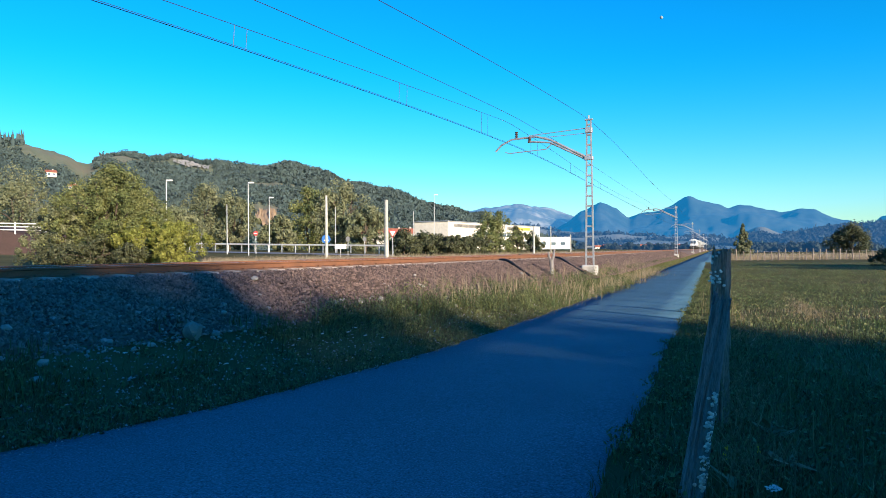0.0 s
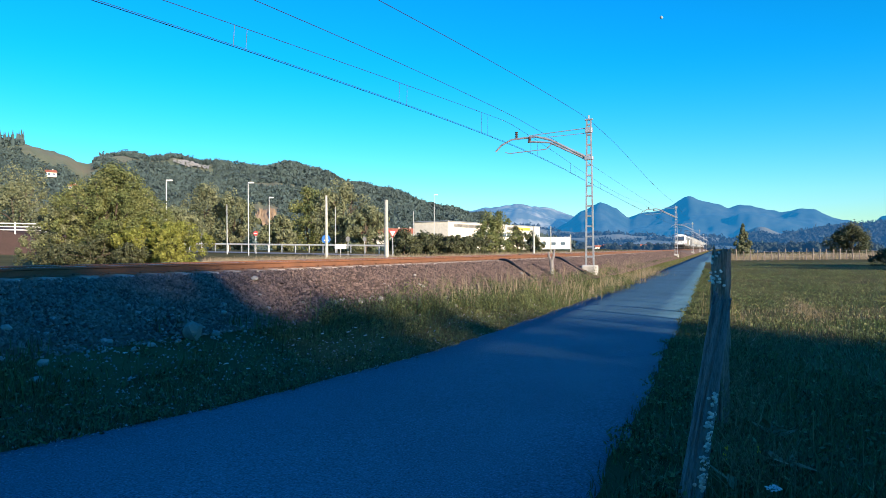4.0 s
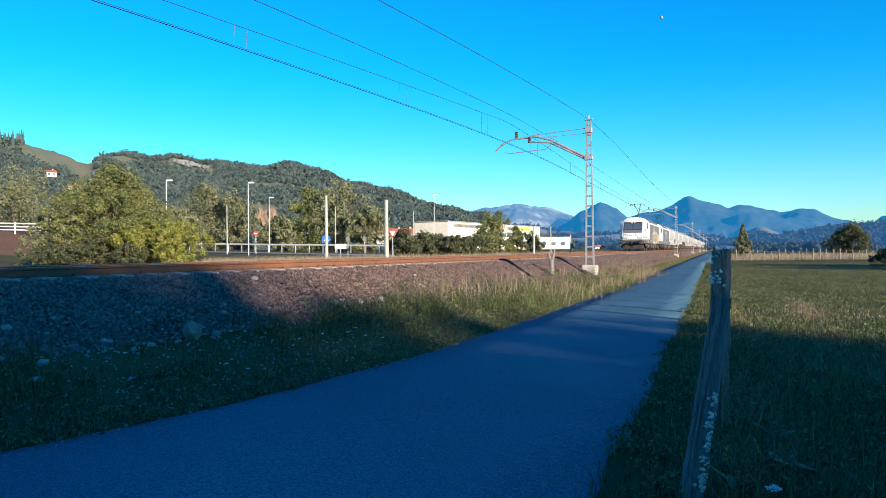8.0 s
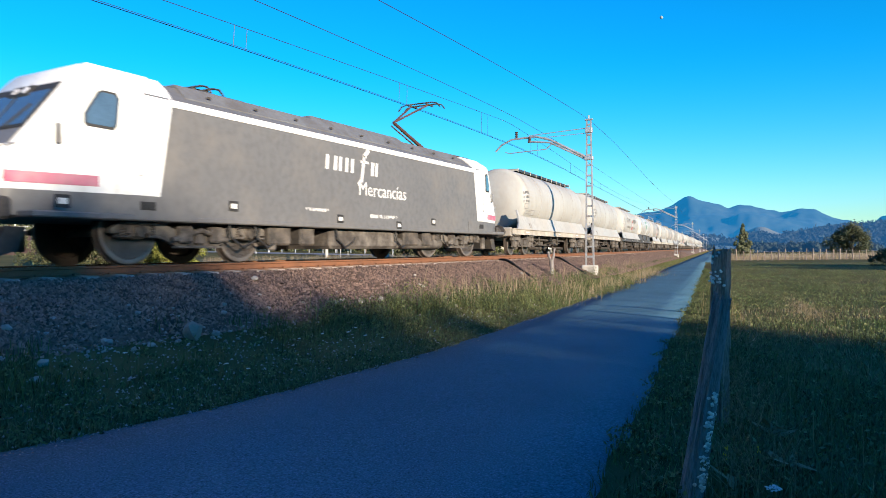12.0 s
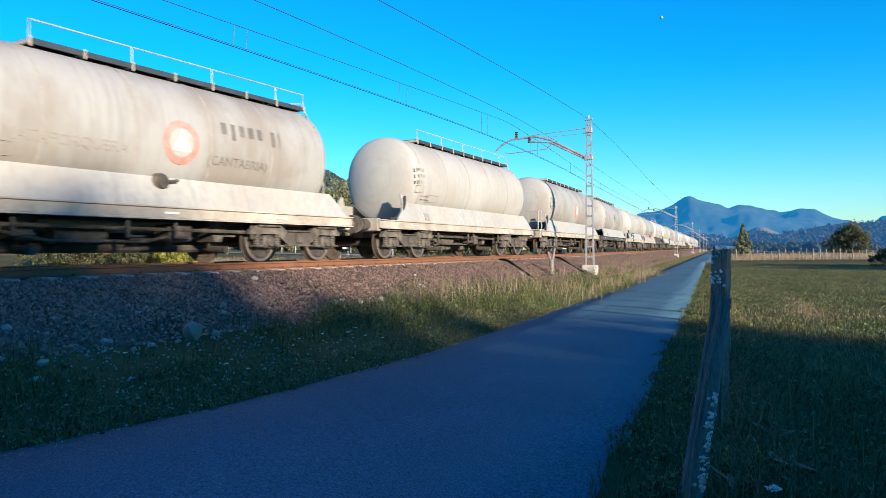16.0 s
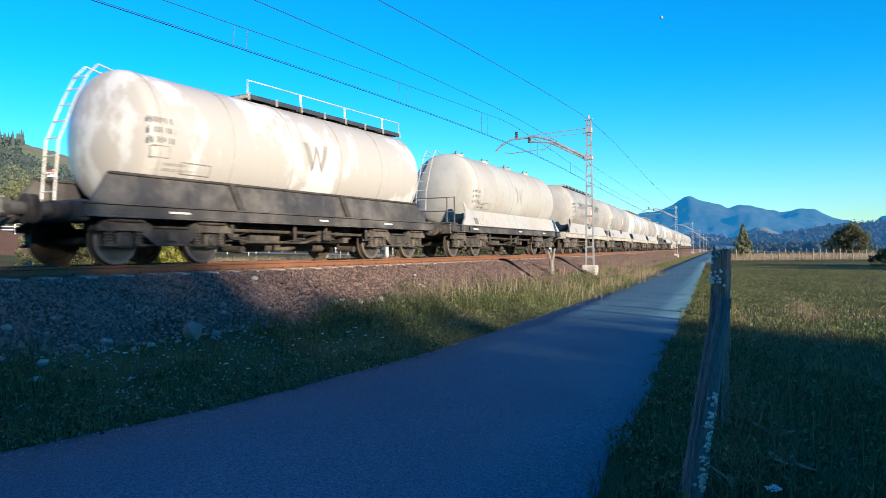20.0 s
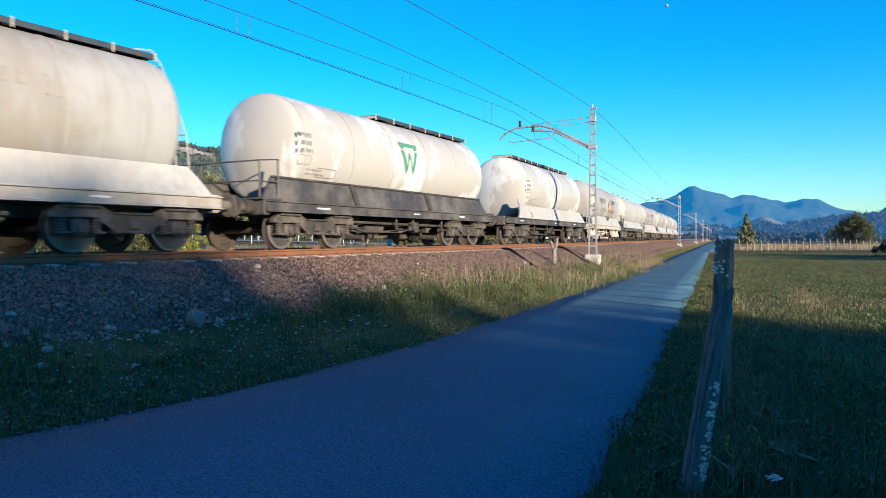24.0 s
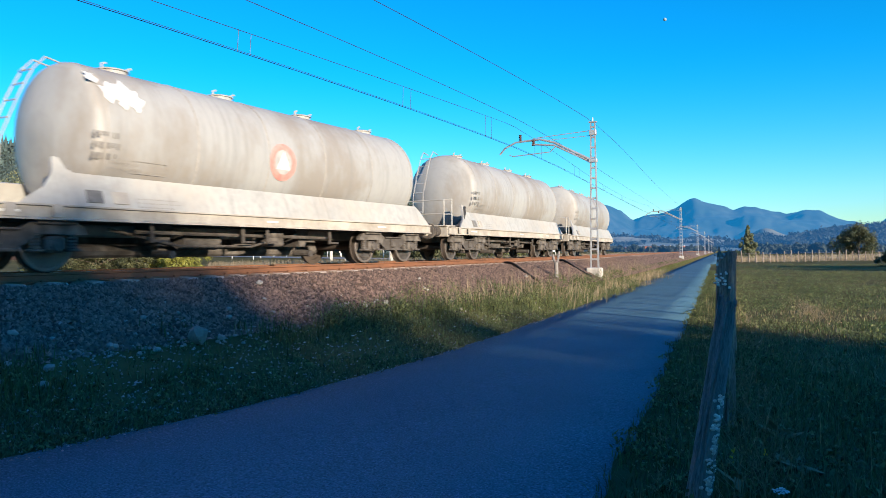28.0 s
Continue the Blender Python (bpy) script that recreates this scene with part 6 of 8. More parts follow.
    y = 2.0 + 60 * rng.random(n) ** 2.2
    x = path_right(y) - 0.04 + (0.55 - path_right(y)) * rng.random(n) ** 0.9
    blades("path_edge_grass", "green grass growing over the path edge", np.stack([x, y], 1), ground_z(x, y), 0.085, 0.004, 1.5, M["grass"], 5)
    k = rng.choice(n, 700, replace=False)
    v, f = leaf_cloud(rng, np.stack([x[k], y[k], ground_z(x, y)[k] + 0.03], 1), rng.uniform(0.06, 0.2, len(k)), 46, 0.02, 0.5)
    soup("path_edge_plants", v, f, M["weed"], "leafy weeds along the path edge", "weeds")
    k = (rng.random(n) < 0.035) & (x > -0.5)
    blades("fence_straw", "dry stalks under the fence", np.stack([x, y], 1)[k], ground_z(x, y)[k], 0.26, 0.004, 0.5, M["dry"], 6)
    # loose seed stalks beside the near posts
    n = 170
    y = 4.9 + 4.5 * rng.random(n) ** 1.5
    x = 0.0 + 1.0 * rng.random(n) ** 1.3
    blades("seed_stalks", "thin dry seed stalks beside the fence posts", np.stack([x, y], 1), ground_z(x, y), 0.36, 0.0025, 0.9, M["dry"], 12)
    # meadow
    n = 150000
    y = 3.0 + 85 * rng.random(n) ** 2.5
    x = 0.2 + (y * 0.30 + 2.6) * rng.random(n)
    patch = np.array([noise.noise((a * 0.35, b * 0.22, 9)) for a, b in zip(x, y)])
    worn = np.exp(-((x - 2.2 - 0.01 * (y - 20)) / 0.38) ** 2 - ((y - 22.0) / 4.6) ** 2) + 0.8 * np.exp(-((x - 0.42) / 0.22) ** 2 - ((y - 17) / 6) ** 2)
    g = ((patch < 0.25) | (rng.random(n) < 0.4)) & (rng.random(n) > worn)
    for lo, hi, h, w in ((0, 9, 0.105, 0.0042), (9, 18, 0.09, 0.006), (18, 90, 0.06, 0.009)):
        q = g & (y >= lo) & (y < hi)
        blades("meadow_grass", "uneven green meadow grass", np.stack([x, y], 1)[q], ground_z(x, y)[q], h, w, 1.4, M["meadow_blade"], 7 + lo, lo > 10)
    k = rng.choice(np.where(g)[0], 3200, replace=False)
    v, f = leaf_cloud(rng, np.stack([x[k], y[k], ground_z(x, y)[k] + 0.02], 1), rng.uniform(0.05, 0.20, len(k)) * (1 + y[k] / 25), 24, 0.026, 0.4)
    soup("meadow_tufts", v, f, M["weed"], "uneven tufts in the cropped meadow", "grass")
    d = ((patch > 0.16) & (rng.random(n) < 0.25)) | (rng.random(n) < 0.02) | (rng.random(n) < 0.8 * worn)
    blades("meadow_straw", "dry straw patches in the meadow", np.stack([x, y], 1)[d], ground_z(x, y)[d], 0.075, 0.006, 1.6, M["dry"], 8)
    q = rng.random(n) < 0.55 * worn ** 1.5
    blades("bare_straw", "bleached straw on a worn patch of meadow", np.stack([x, y], 1)[q], ground_z(x, y)[q], 0.05, 0.009, 1.9, M["pale_straw"], 16)
    # ground cover beside and behind the viewpoint
    m = 26000
    y = -9 + 12.5 * rng.random(m)
    x = path_right(y) + 0.02 + 9 * rng.random(m) ** 1.4
    blades("meadow_grass", "uneven green meadow grass", np.stack([x, y], 1), ground_z(x, y), 0.09, 0.005, 1.5, M["meadow_blade"], 17)
    x = path_left(y) - 0.02 - 3.2 * rng.random(m)
    blades("verge_grass", "short green verge grass along the path", np.stack([x, y], 1), ground_z(x, y), 0.07, 0.005, 1.5, M["meadow_blade"], 18)
    # strip beyond the line
    n = 52000
    s = 17 + 100 * rng.random(n) ** 1.3
    o = -2.6 - 24 * rng.random(n) ** 1.7
    q = np.array([track(a, b)[:2] for a, b in zip(s, o)])
    q = q[q[:, 0] > -0.86 * q[:, 1]]
    blades("far_strip_grass", "pale dry grass strip beyond the rails", q, ground_z(q[:, 0], q[:, 1]), 0.38, 0.008, 1.1, M["pale_straw"], 9, True)


def leaf_cloud(rng, centres, radii, per, size, flat=1.0):
    """Leaves as small bent diamonds scattered on clumps."""
    c = np.repeat(np.asarray(centres, float), per, 0)
    r = np.repeat(np.asarray(radii, float), per)
    n = len(c)
    d = rng.normal(0, 1, (n, 3))
    d /= np.linalg.norm(d, axis=1)[:, None]
    p = c + d * (r * (0.45 + 0.62 * rng.random(n) ** 0.6))[:, None] * np.array([1, 1, flat])
    u = rng.normal(0, 1, (n, 3))
    u -= d * (u * d).sum(1)[:, None] * 0.6
    u /= np.linalg.norm(u, axis=1)[:, None]
    w = np.cross(d + 0.5 * rng.normal(0, 1, (n, 3)), u)
    w /= np.linalg.norm(w, axis=1)[:, None]
    s = (size * (0.6 + 0.8 * rng.random(n)))[:, None]
    v = np.stack([p - u * s, p - w * s * 0.55, p + u * s, p + w * s * 0.55], 1)
    i = (np.arange(n) * 4)[:, None]
    return v.reshape(-1, 3), np.concatenate([i + np.array([[0, 1, 2]]), i + np.array([[0, 2, 3]])], 0)


def leafy(name, label, x, y, z, height, spread, m, seed, clumps=60, per=90, leaf=0.10, low=0.12, category="tree", stems=1, shape=1.0, group="", cone=False, lump=1.0):
    """A tree or bush: tapered stems with limbs, and a crown of leaf clumps with gaps."""
    rng = np.random.default_rng(seed)
    t = thing(name, label, category, group, at=pose(x, y, z))
    wood = Mesher()
    cen, rad = [], []
    for k in range(clumps):
        u = rng.random() ** 0.8
        a = rng.random() * 2 * math.pi
        zz = low + (1 - low) * u
        prof = math.sin(math.pi * min(1, (zz * 0.82 + 0.14))) ** 0.7 * shape
        prof = 1.05 * (1.02 - zz) ** 0.85 if cone else prof
        rr = spread * prof * rng.random() ** 0.36 * (0.85 + 0.3 * math.sin(3 * a + seed))
        cen.append((rr * math.cos(a), rr * math.sin(a), height * zz * (0.92 + 0.1 * math.sin(2 * a + seed))))
        rad.append(lump * spread * rng.uniform(0.11, 0.33) * (max(0.35, 1 - zz) if cone else 1))
    for k in range(stems):
        a = 2 * math.pi * k / stems + seed
        bx, by = (0.12 * spread * math.cos(a), 0.12 * spread * math.sin(a)) if stems > 1 else (0, 0)
        r0 = 0.035 * height / (1 + 0.5 * (stems > 1))
        wood.tube([(bx, by, -0.1), (bx * 1.6, by * 1.6, height * 0.3), (bx * 2.2 + 0.1, by * 2.2, height * 0.6), (bx * 2.6, by * 2.6, height * 0.85)], [r0, r0 * 0.75, r0 * 0.45, r0 * 0.15], 7)
    for k in range(min(14, clumps)):
        c = cen[k * (clumps // min(14, clumps))]
        z0 = c[2] * rng.uniform(0.35, 0.6)
        wood.tube([(0, 0, z0), (c[0] * 0.5, c[1] * 0.5, (z0 + c[2]) / 2 + 0.05 * height), c], [0.014 * height, 0.009 * height, 0.004 * height], 5)
    part("trunk", wood, M["bark"], t)
    v, f = leaf_cloud(rng, cen, rad, per, leaf)
    me = soup("crown", v, f, m, kind="")
    me.parent = t
    return t


def build_trees():
    # big bush beyond the line, with a yellowing shrub before it
    def at(side, depth, z=1.05):
        x, y = afar(side, depth)
        return x, y, float(ground_z(x, y)) - 0.05
    leafy("bush", "large sunlit green bush behind the rails", *at(-18.7, 39), 5.5, 2.9, M["leaf"], 21, 230, 150, 0.062, 0.03, "bush", 5, 1.1, lump=0.66)
    leafy("bush", "tall dark green bush behind the rails", *at(-19.6, 41), 5.0, 2.4, M["leaf_dark"], 33, 120, 130, 0.065, 0.03, "bush", 4, 1.1, lump=0.8)
    leafy("bush", "dense olive bush behind the rails", *at(-21.3, 38.6), 3.7, 1.7, M["leaf_olive"], 22, 110, 140, 0.062, 0.03, "bush", 3, 1.15, lump=0.7)
    leafy("bush", "olive bush with reddish twigs", *at(-16.9, 39), 4.2, 1.9, M["leaf"], 23, 130, 140, 0.062, 0.05, "bush", 4, 1.1, lump=0.66)
    leafy("shrub", "low yellow-green shrub in full sun", *at(-14.4, 37), 2.35, 1.55, M["leaf_yellow"], 24, 130, 130, 0.055, 0.02, "shrub", 4, 1.25, lump=0.7)
    leafy("shrub", "low bright yellowing shrub", *at(-16.4, 37.5), 2.6, 1.4, M["leaf_yellow"], 25, 100, 130, 0.055, 0.02, "shrub", 4, 1.25, lump=0.7)
    # low scrub in dark leaves stands in for shade at the bush's foot
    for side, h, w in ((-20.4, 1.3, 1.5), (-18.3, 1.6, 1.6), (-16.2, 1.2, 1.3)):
        leafy("shrub", "dark-leaved scrub added as shade under the large bush", *at(side, 36.4), h, w, M["leaf_dark"], int(-side * 10), 60, 80, 0.055, 0.0, "shrub", 3, 1.2, "scrub under the bush", lump=0.7)
    spots = [(-52, 110, 12, 6.5), (-41, 120, 11, 6.5), (-35.5, 118, 9.6, 5.5), (-38, 100, 6, 4), (-22.5, 120, 10.5, 5.5), (-17, 118, 11.8, 5.6), (-12.5, 112, 7.5, 4), (-25.5, 108, 5.2, 3.2), (-62, 120, 12, 7), (-70, 115, 11, 7), (-76, 125, 15, 8), (-8, 135, 3.2, 3.4), (-3, 140, 3.0, 3.4), (-47, 112, 8.5, 5)]
    for k, (side, depth, h, w) in enumerate(spots):
        leafy("tree", "broad leafy tree behind the road" if k % 3 else "tall willow-like tree behind the road", *at(side, depth), h, w, M["leaf_olive"] if k % 4 else M["leaf"], 40 + k, 100, 90, 0.19, 0.02, "tree", 2, 1.0, "trees behind the road", lump=0.8)
    for k, (side, depth, h, w) in enumerate([(-4.2, 72, 2.6, 1.9), (-2.2, 74, 2.4, 2.0), (-0.4, 75, 2.3, 1.9), (1.2, 74, 2.2, 1.8), (2.8, 76, 2.0, 1.7)]):
        leafy("hedge_bush", "dark green hedge bush beside the line", *at(side, depth), h, w, M["leaf_dark"], 60 + k, 50, 80, 0.13, 0.02, "bush", 3, 1.2, "hedge bushes")
    leafy("tree", "round brownish tree before the warehouse", *at(6.3, 88), 5.3, 2.7, M["leaf"], 70, 80, 110, 0.12, 0.04, "tree", 2, 1.15)
    leafy("tree", "dark small tree before the warehouse", *at(9.9, 92), 3.7, 1.5, M["leaf_dark"], 71, 50, 90, 0.12, 0.04, "tree", 2)
    leafy("bush", "low bush beside the far warehouse", *at(15.5, 120), 3.6, 1.9, M["leaf_dark"], 72, 40, 70, 0.16, 0.02, "bush", 2)
    # meadow side
    leafy("tree", "slender dark green tree at the meadow's end", *at(47.5, 110), 5.7, 2.0, M["leaf_olive"], 73, 150, 150, 0.10, 0.02, "tree", 1, 1.25, "", True)
    leafy("tree", "broad round dark tree at the meadow's end", *at(88.3, 150), 6.6, 3.9, M["leaf_dark"], 74, 130, 150, 0.14, 0.05, "tree", 2, 1.15)
    leafy("bush", "dark bush at the edge of the meadow", *at(41.0, 64), 1.5, 1.4, M["leaf_dark"], 75, 50, 80, 0.09, 0.02, "bush", 3, 1.2)
    rng = random.Random(9)
    for k in range(16):
        depth = rng.uniform(260, 420)
        side = depth * rng.uniform(0.44, 0.66)
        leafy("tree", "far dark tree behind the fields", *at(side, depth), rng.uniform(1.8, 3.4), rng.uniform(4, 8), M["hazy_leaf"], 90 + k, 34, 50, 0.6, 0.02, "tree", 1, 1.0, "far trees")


def build_shade_trees():
    """Unseen roadside trees behind the viewer, between the sun and the near stretch of path."""
    # three trees added out of view beside the viewpoint to hold back skylight
    for k, (x, y, h, sp) in enumerate([(5.2, -0.6, 4.4, 1.7), (7.0, 3.4, 2.4, 1.5), (3.4, -3.4, 4.8, 2.0)]):
        leafy("roadside_tree", "unseen leafy roadside tree that shades the path", x, y, -0.05, h, sp, M["leaf_dark"], 160 + k, 80, 50, 0.17, 0.03, "tree", 2, 1.25, "roadside trees")
    for k in range(6):                                        # a row along the far side of the meadow
        x, y = afar(50 + 1.5 * (k % 2), 21 + 5 * k)
        leafy("meadow_tree", "leafy tree at the side of the meadow", x, y, -0.05, 6.6 + 0.5 * (k % 3), 2.9, M["leaf_dark"], 180 + k, 70, 50, 0.26, 0.02, "tree", 1, 1.2, "trees beside the meadow")
    d = (math.sin(radians(SUN_AZ)), math.cos(radians(SUN_AZ)))       # towards the sun
    e = (-d[1], d[0])                                                # across it
    rise = math.tan(radians(SUN_EL))
    row = [(-34 + 4.2 * k, 2.9) for k in range(8)] + [(-1.2 + 1.25 * k, 1.25) for k in range(12)]
    k = 0
    for w in (38.0, 43.0):
        for u, sp in row:
            u += 0.6 * (w > 40)
            top = float(np.interp(u, [-34, -10, 0, 2.4, 3.2, 4.2, 5, 6, 7, 8, 9, 13], [16.4, 14.5, 13.85, 13.75, 13.6, 13.2, 12.8, 12.35, 12.05, 11.85, 11.6, 11.3])) + (w - 40) * rise
            x, y = e[0] * u + d[0] * w, e[1] * u + d[1] * w
            leafy("roadside_tree", "unseen leafy roadside tree that shades the path", x, y, float(ground_z(x, y)) - 0.05, top - 0.15 * sp, sp, M["leaf_dark"], 130 + k, 110, 16 if 4.5 < u < 10 else 24, 0.27 if sp < 2 else 0.46, 0.0, "tree", 1, 1.25, "roadside trees", lump=1.0)
            k += 1


# ------------------------------------------------------------------ hills
def interp_smooth(b, xs, zs):
    b = np.asarray(b, float)
    i = np.clip(np.searchsorted(xs, b) - 1, 0, len(xs) - 2)
    xs, zs = np.asarray(xs, float), np.asarray(zs, float)
    t = np.clip((b - xs[i]) / (xs[i + 1] - xs[i]), 0, 1)
    t = t * t * (3 - 2 * t) * 0.5 + t * 0.5
    return zs[i] * (1 - t) + zs[i + 1] * t


def hill(name, label, bearings, heights, near, far, m, rough, seed, cols=200, rows=26, back=1.35):
    """A ridge: heights in degrees of rise at bearings in degrees right of +Y, from its foot at near to its crest at far."""
    b = np.linspace(bearings[0], bearings[-1], cols)
    crest = far * np.tan(np.radians(interp_smooth(b, bearings, heights)))
    v = []
    for j in range(rows + 5):
        t = j / rows
        r = near + (far - near) * t if t <= 1 else far * (1 + (back - 1) * (t - 1) * rows / 5)
        for k in range(cols):
            a = radians(b[k])
            f = t ** 1.1 if t <= 1 else 1 - (t - 1) * rows / 5 * 0.8
            z = 1.2 + crest[k] * f * (1 + rough * 1.6 * noise.noise((b[k] * 0.16, t * 2.0, seed)) * (1 - abs(2 * min(t, 1) - 1) ** 3)) + rough * 0.30 * crest.mean() * (noise.noise((b[k] * 0.6, t * 5, seed + 3)) + 0.4 * noise.noise((b[k] * 1.9, t * 13, seed + 5))) * min(1, 4 * t)
            v.append((r * math.sin(a), r * math.cos(a), z if j else -2))
    i = np.arange((rows + 5) * cols).reshape(rows + 5, cols)
    f = np.stack([i[:-1, :-1], i[:-1, 1:], i[1:, 1:], i[1:, :-1]], -1).reshape(-1, 4)
    ob = soup(name, v, f, m, label, "hill", "structure")
    ob.data.shade_smooth()
    return np.array(v).reshape(rows + 5, cols, 3), ob


def forest(name, label, grid, n, size, m, seed, accept):
    """Tree crowns packed on a hillside, each a tuft of ragged leafy pieces."""
    rng = np.random.default_rng(seed)
    R, Cn = grid.shape[:2]
    rows, cols = rng.random(n) ** 0.9 * 25.5, rng.random(n) * (Cn - 1.01)
    i, j = rows.astype(int), cols.astype(int)
    fi, fj = (rows - i)[:, None], (cols - j)[:, None]
    p = (grid[i, j] * (1 - fi) + grid[i + 1, j] * fi) * (1 - fj) + (grid[i, j + 1] * (1 - fi) + grid[i + 1, j + 1] * fi) * fj
    keep = np.array([accept(a, b / (Cn - 1), q) for a, b, q in zip(rows / 26, cols, p)])
    p = p[keep]
    n = len(p)
    dist = np.linalg.norm(p[:, :2], axis=1)
    s = size * (0.55 + 0.9 * rng.random(n)) * np.clip(dist / 700, 0.55, 1.3)
    k = 10
    way = rng.normal(0, 1, (n, k, 3))
    way[..., 2] = np.abs(way[..., 2]) + 0.15
    way /= np.linalg.norm(way, axis=2)[..., None]
    tall = np.stack([np.full(n, 0.85), np.full(n, 0.85), 1.1 + 0.9 * rng.random(n)], 1)
    c = p[:, None] + way * (s[:, None] * tall)[:, None] * (0.6 + 0.4 * rng.random((n, k, 1)))
    v = c[:, :, None] + rng.normal(0, 0.42, (n, k, 3, 3)) * s[:, None, None, None]
    soup(name, v.reshape(-1, 3), np.arange(n * k * 3).reshape(-1, 3), m, label, "woods")


def build_hills():
    M["hill_grass"] = material("hill_pasture", (0.14, 0.17, 0.085), (0.18, 0.185, 0.105), rough=1, scale=0.006, fine=0.06, dirt=(0.22, 0.18, 0.12), dirt_scale=0.01)
    # the woods' base colour is shifted to blue to carry distance haze
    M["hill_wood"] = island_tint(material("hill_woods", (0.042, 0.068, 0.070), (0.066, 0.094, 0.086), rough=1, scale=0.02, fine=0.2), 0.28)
    # blue emission stands in for haze over these mountains and foothills
    M["far_hill"] = material("haze_glow_mountain", (0.008, 0.022, 0.024), (0.018, 0.034, 0.03), rough=1, scale=0.0012, fine=0.01, dirt=(0.055, 0.065, 0.06), dirt_scale=0.004, dirt_amount=0.35, glow=0.18, glow_colour=(0.02, 0.42, 1.0))
    M["pale_mountain"] = material("pale_haze_glow_mountain", (0.045, 0.062, 0.048), (0.10, 0.10, 0.075), rough=1, scale=0.002, fine=0.01, dirt=(0.30, 0.27, 0.21), dirt_scale=0.003, dirt_amount=0.35, dirt_edge=(0.5, 0.62), glow=0.21, glow_colour=(0.10, 0.46, 1.0))
    M["mid_hill"] = material("haze_glow_hill", (0.07, 0.08, 0.055), (0.13, 0.125, 0.085), rough=1, scale=0.004, fine=0.02, dirt=(0.24, 0.21, 0.15), dirt_scale=0.003, glow=0.105, glow_colour=(0.07, 0.42, 1.0))
    g, _ = hill("hill_ridge", "long wooded ridge with pasture and pale rock", [-62, -56, -53.1, -51.9, -50.4, -48.9, -47.4, -46.2, -42, -39.5, -36, -32.5, -29, -25.5, -22, -18.5, -15, -11], [7.4, 7.5, 7.4, 7.45, 7.1, 6.35, 7.1, 7.3, 7.2, 7.1, 6.7, 6.5, 5.6, 4.7, 3.6, 2.8, 1.4, 0.2], 260, 1250, M["hill_grass"], 0.16, 1, 260)
    def woods(t, u, p):
        b = math.degrees(math.atan2(p[0], p[1]))
        if b < -48.2 and t > 0.55 and b > -52.9 or -43.0 < b < -39.8 and 0.76 < t < 0.93:
            return False
        if 0.492 < u < 0.535 and 0.09 < t < 0.25 or 0.628 < u < 0.654 and 0.60 < t < 0.71:
            return False
        if noise.noise((p[0] * 0.006, p[1] * 0.006, 3)) > 0.30 and t < 0.9:
            return False
        return True
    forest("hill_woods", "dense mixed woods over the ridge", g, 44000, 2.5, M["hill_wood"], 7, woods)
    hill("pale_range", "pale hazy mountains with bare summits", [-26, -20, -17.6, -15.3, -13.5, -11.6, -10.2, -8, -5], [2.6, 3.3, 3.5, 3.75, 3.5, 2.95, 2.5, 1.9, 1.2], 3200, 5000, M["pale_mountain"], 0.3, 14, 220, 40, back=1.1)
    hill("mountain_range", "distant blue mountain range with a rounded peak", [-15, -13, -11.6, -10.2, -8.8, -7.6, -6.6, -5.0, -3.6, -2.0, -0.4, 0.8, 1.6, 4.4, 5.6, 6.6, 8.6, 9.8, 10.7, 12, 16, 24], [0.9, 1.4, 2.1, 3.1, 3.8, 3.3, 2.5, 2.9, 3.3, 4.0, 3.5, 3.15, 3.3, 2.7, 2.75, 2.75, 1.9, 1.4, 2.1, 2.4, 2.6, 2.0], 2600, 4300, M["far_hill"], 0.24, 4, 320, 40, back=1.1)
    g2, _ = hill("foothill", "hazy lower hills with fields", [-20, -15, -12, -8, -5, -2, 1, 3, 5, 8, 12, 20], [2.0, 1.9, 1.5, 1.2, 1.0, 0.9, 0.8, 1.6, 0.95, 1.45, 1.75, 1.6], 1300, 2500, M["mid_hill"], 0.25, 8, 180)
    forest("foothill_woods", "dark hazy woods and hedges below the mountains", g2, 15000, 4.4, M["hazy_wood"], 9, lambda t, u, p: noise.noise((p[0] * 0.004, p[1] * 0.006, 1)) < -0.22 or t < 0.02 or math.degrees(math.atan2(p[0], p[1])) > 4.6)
    # sandy cuttings low on the ridge and pale rock along its crest
    for name, label, m, i0, i1, j0, j1 in (("sandy_cutting", "bare sandy cutting in the wooded slope", "sand", 3, 6, 128, 138), ("sandy_cutting", "bare sandy cutting in the wooded slope", "sand", 16, 18, 163, 169), ("rock_crest", "pale bare rock along the ridge top", "pale_rock", 21, 24, 97, 112)):
        nu, nv = 14, 26
        rows = i0 + (i1 - i0) * np.linspace(0, 1, nu)[:, None] + np.zeros((1, nv))
        cols = j0 + (j1 - j0) * np.linspace(0, 1, nv)[None] + np.zeros((nu, 1))
        ri, ci = np.minimum(rows.astype(int), 29), np.minimum(cols.astype(int), 258)
        fr, fc = (rows - ri)[..., None], (cols - ci)[..., None]
        sub = (g[ri, ci] * (1 - fr) + g[ri + 1, ci] * fr) * (1 - fc) + (g[ri, ci + 1] * (1 - fr) + g[ri + 1, ci + 1] * fr) * fc
        rr = np.random.default_rng(j0)
        sub[..., 2] += (1.2 if m == "sand" else 2.5) + rr.normal(0, 0.7, sub.shape[:2])
        idx = np.arange(nu * nv).reshape(nu, nv)
        quads = np.stack([idx[:-1, :-1], idx[:-1, 1:], idx[1:, 1:], idx[1:, :-1]], -1)
        a, b = np.meshgrid(np.linspace(-1, 1, nu - 1), np.linspace(-1, 1, nv - 1), indexing="ij")
        ragged = np.array([[noise.noise((p * 2.5, q * 4.0, j0)) for q in b[0]] for p in a[:, 0]])
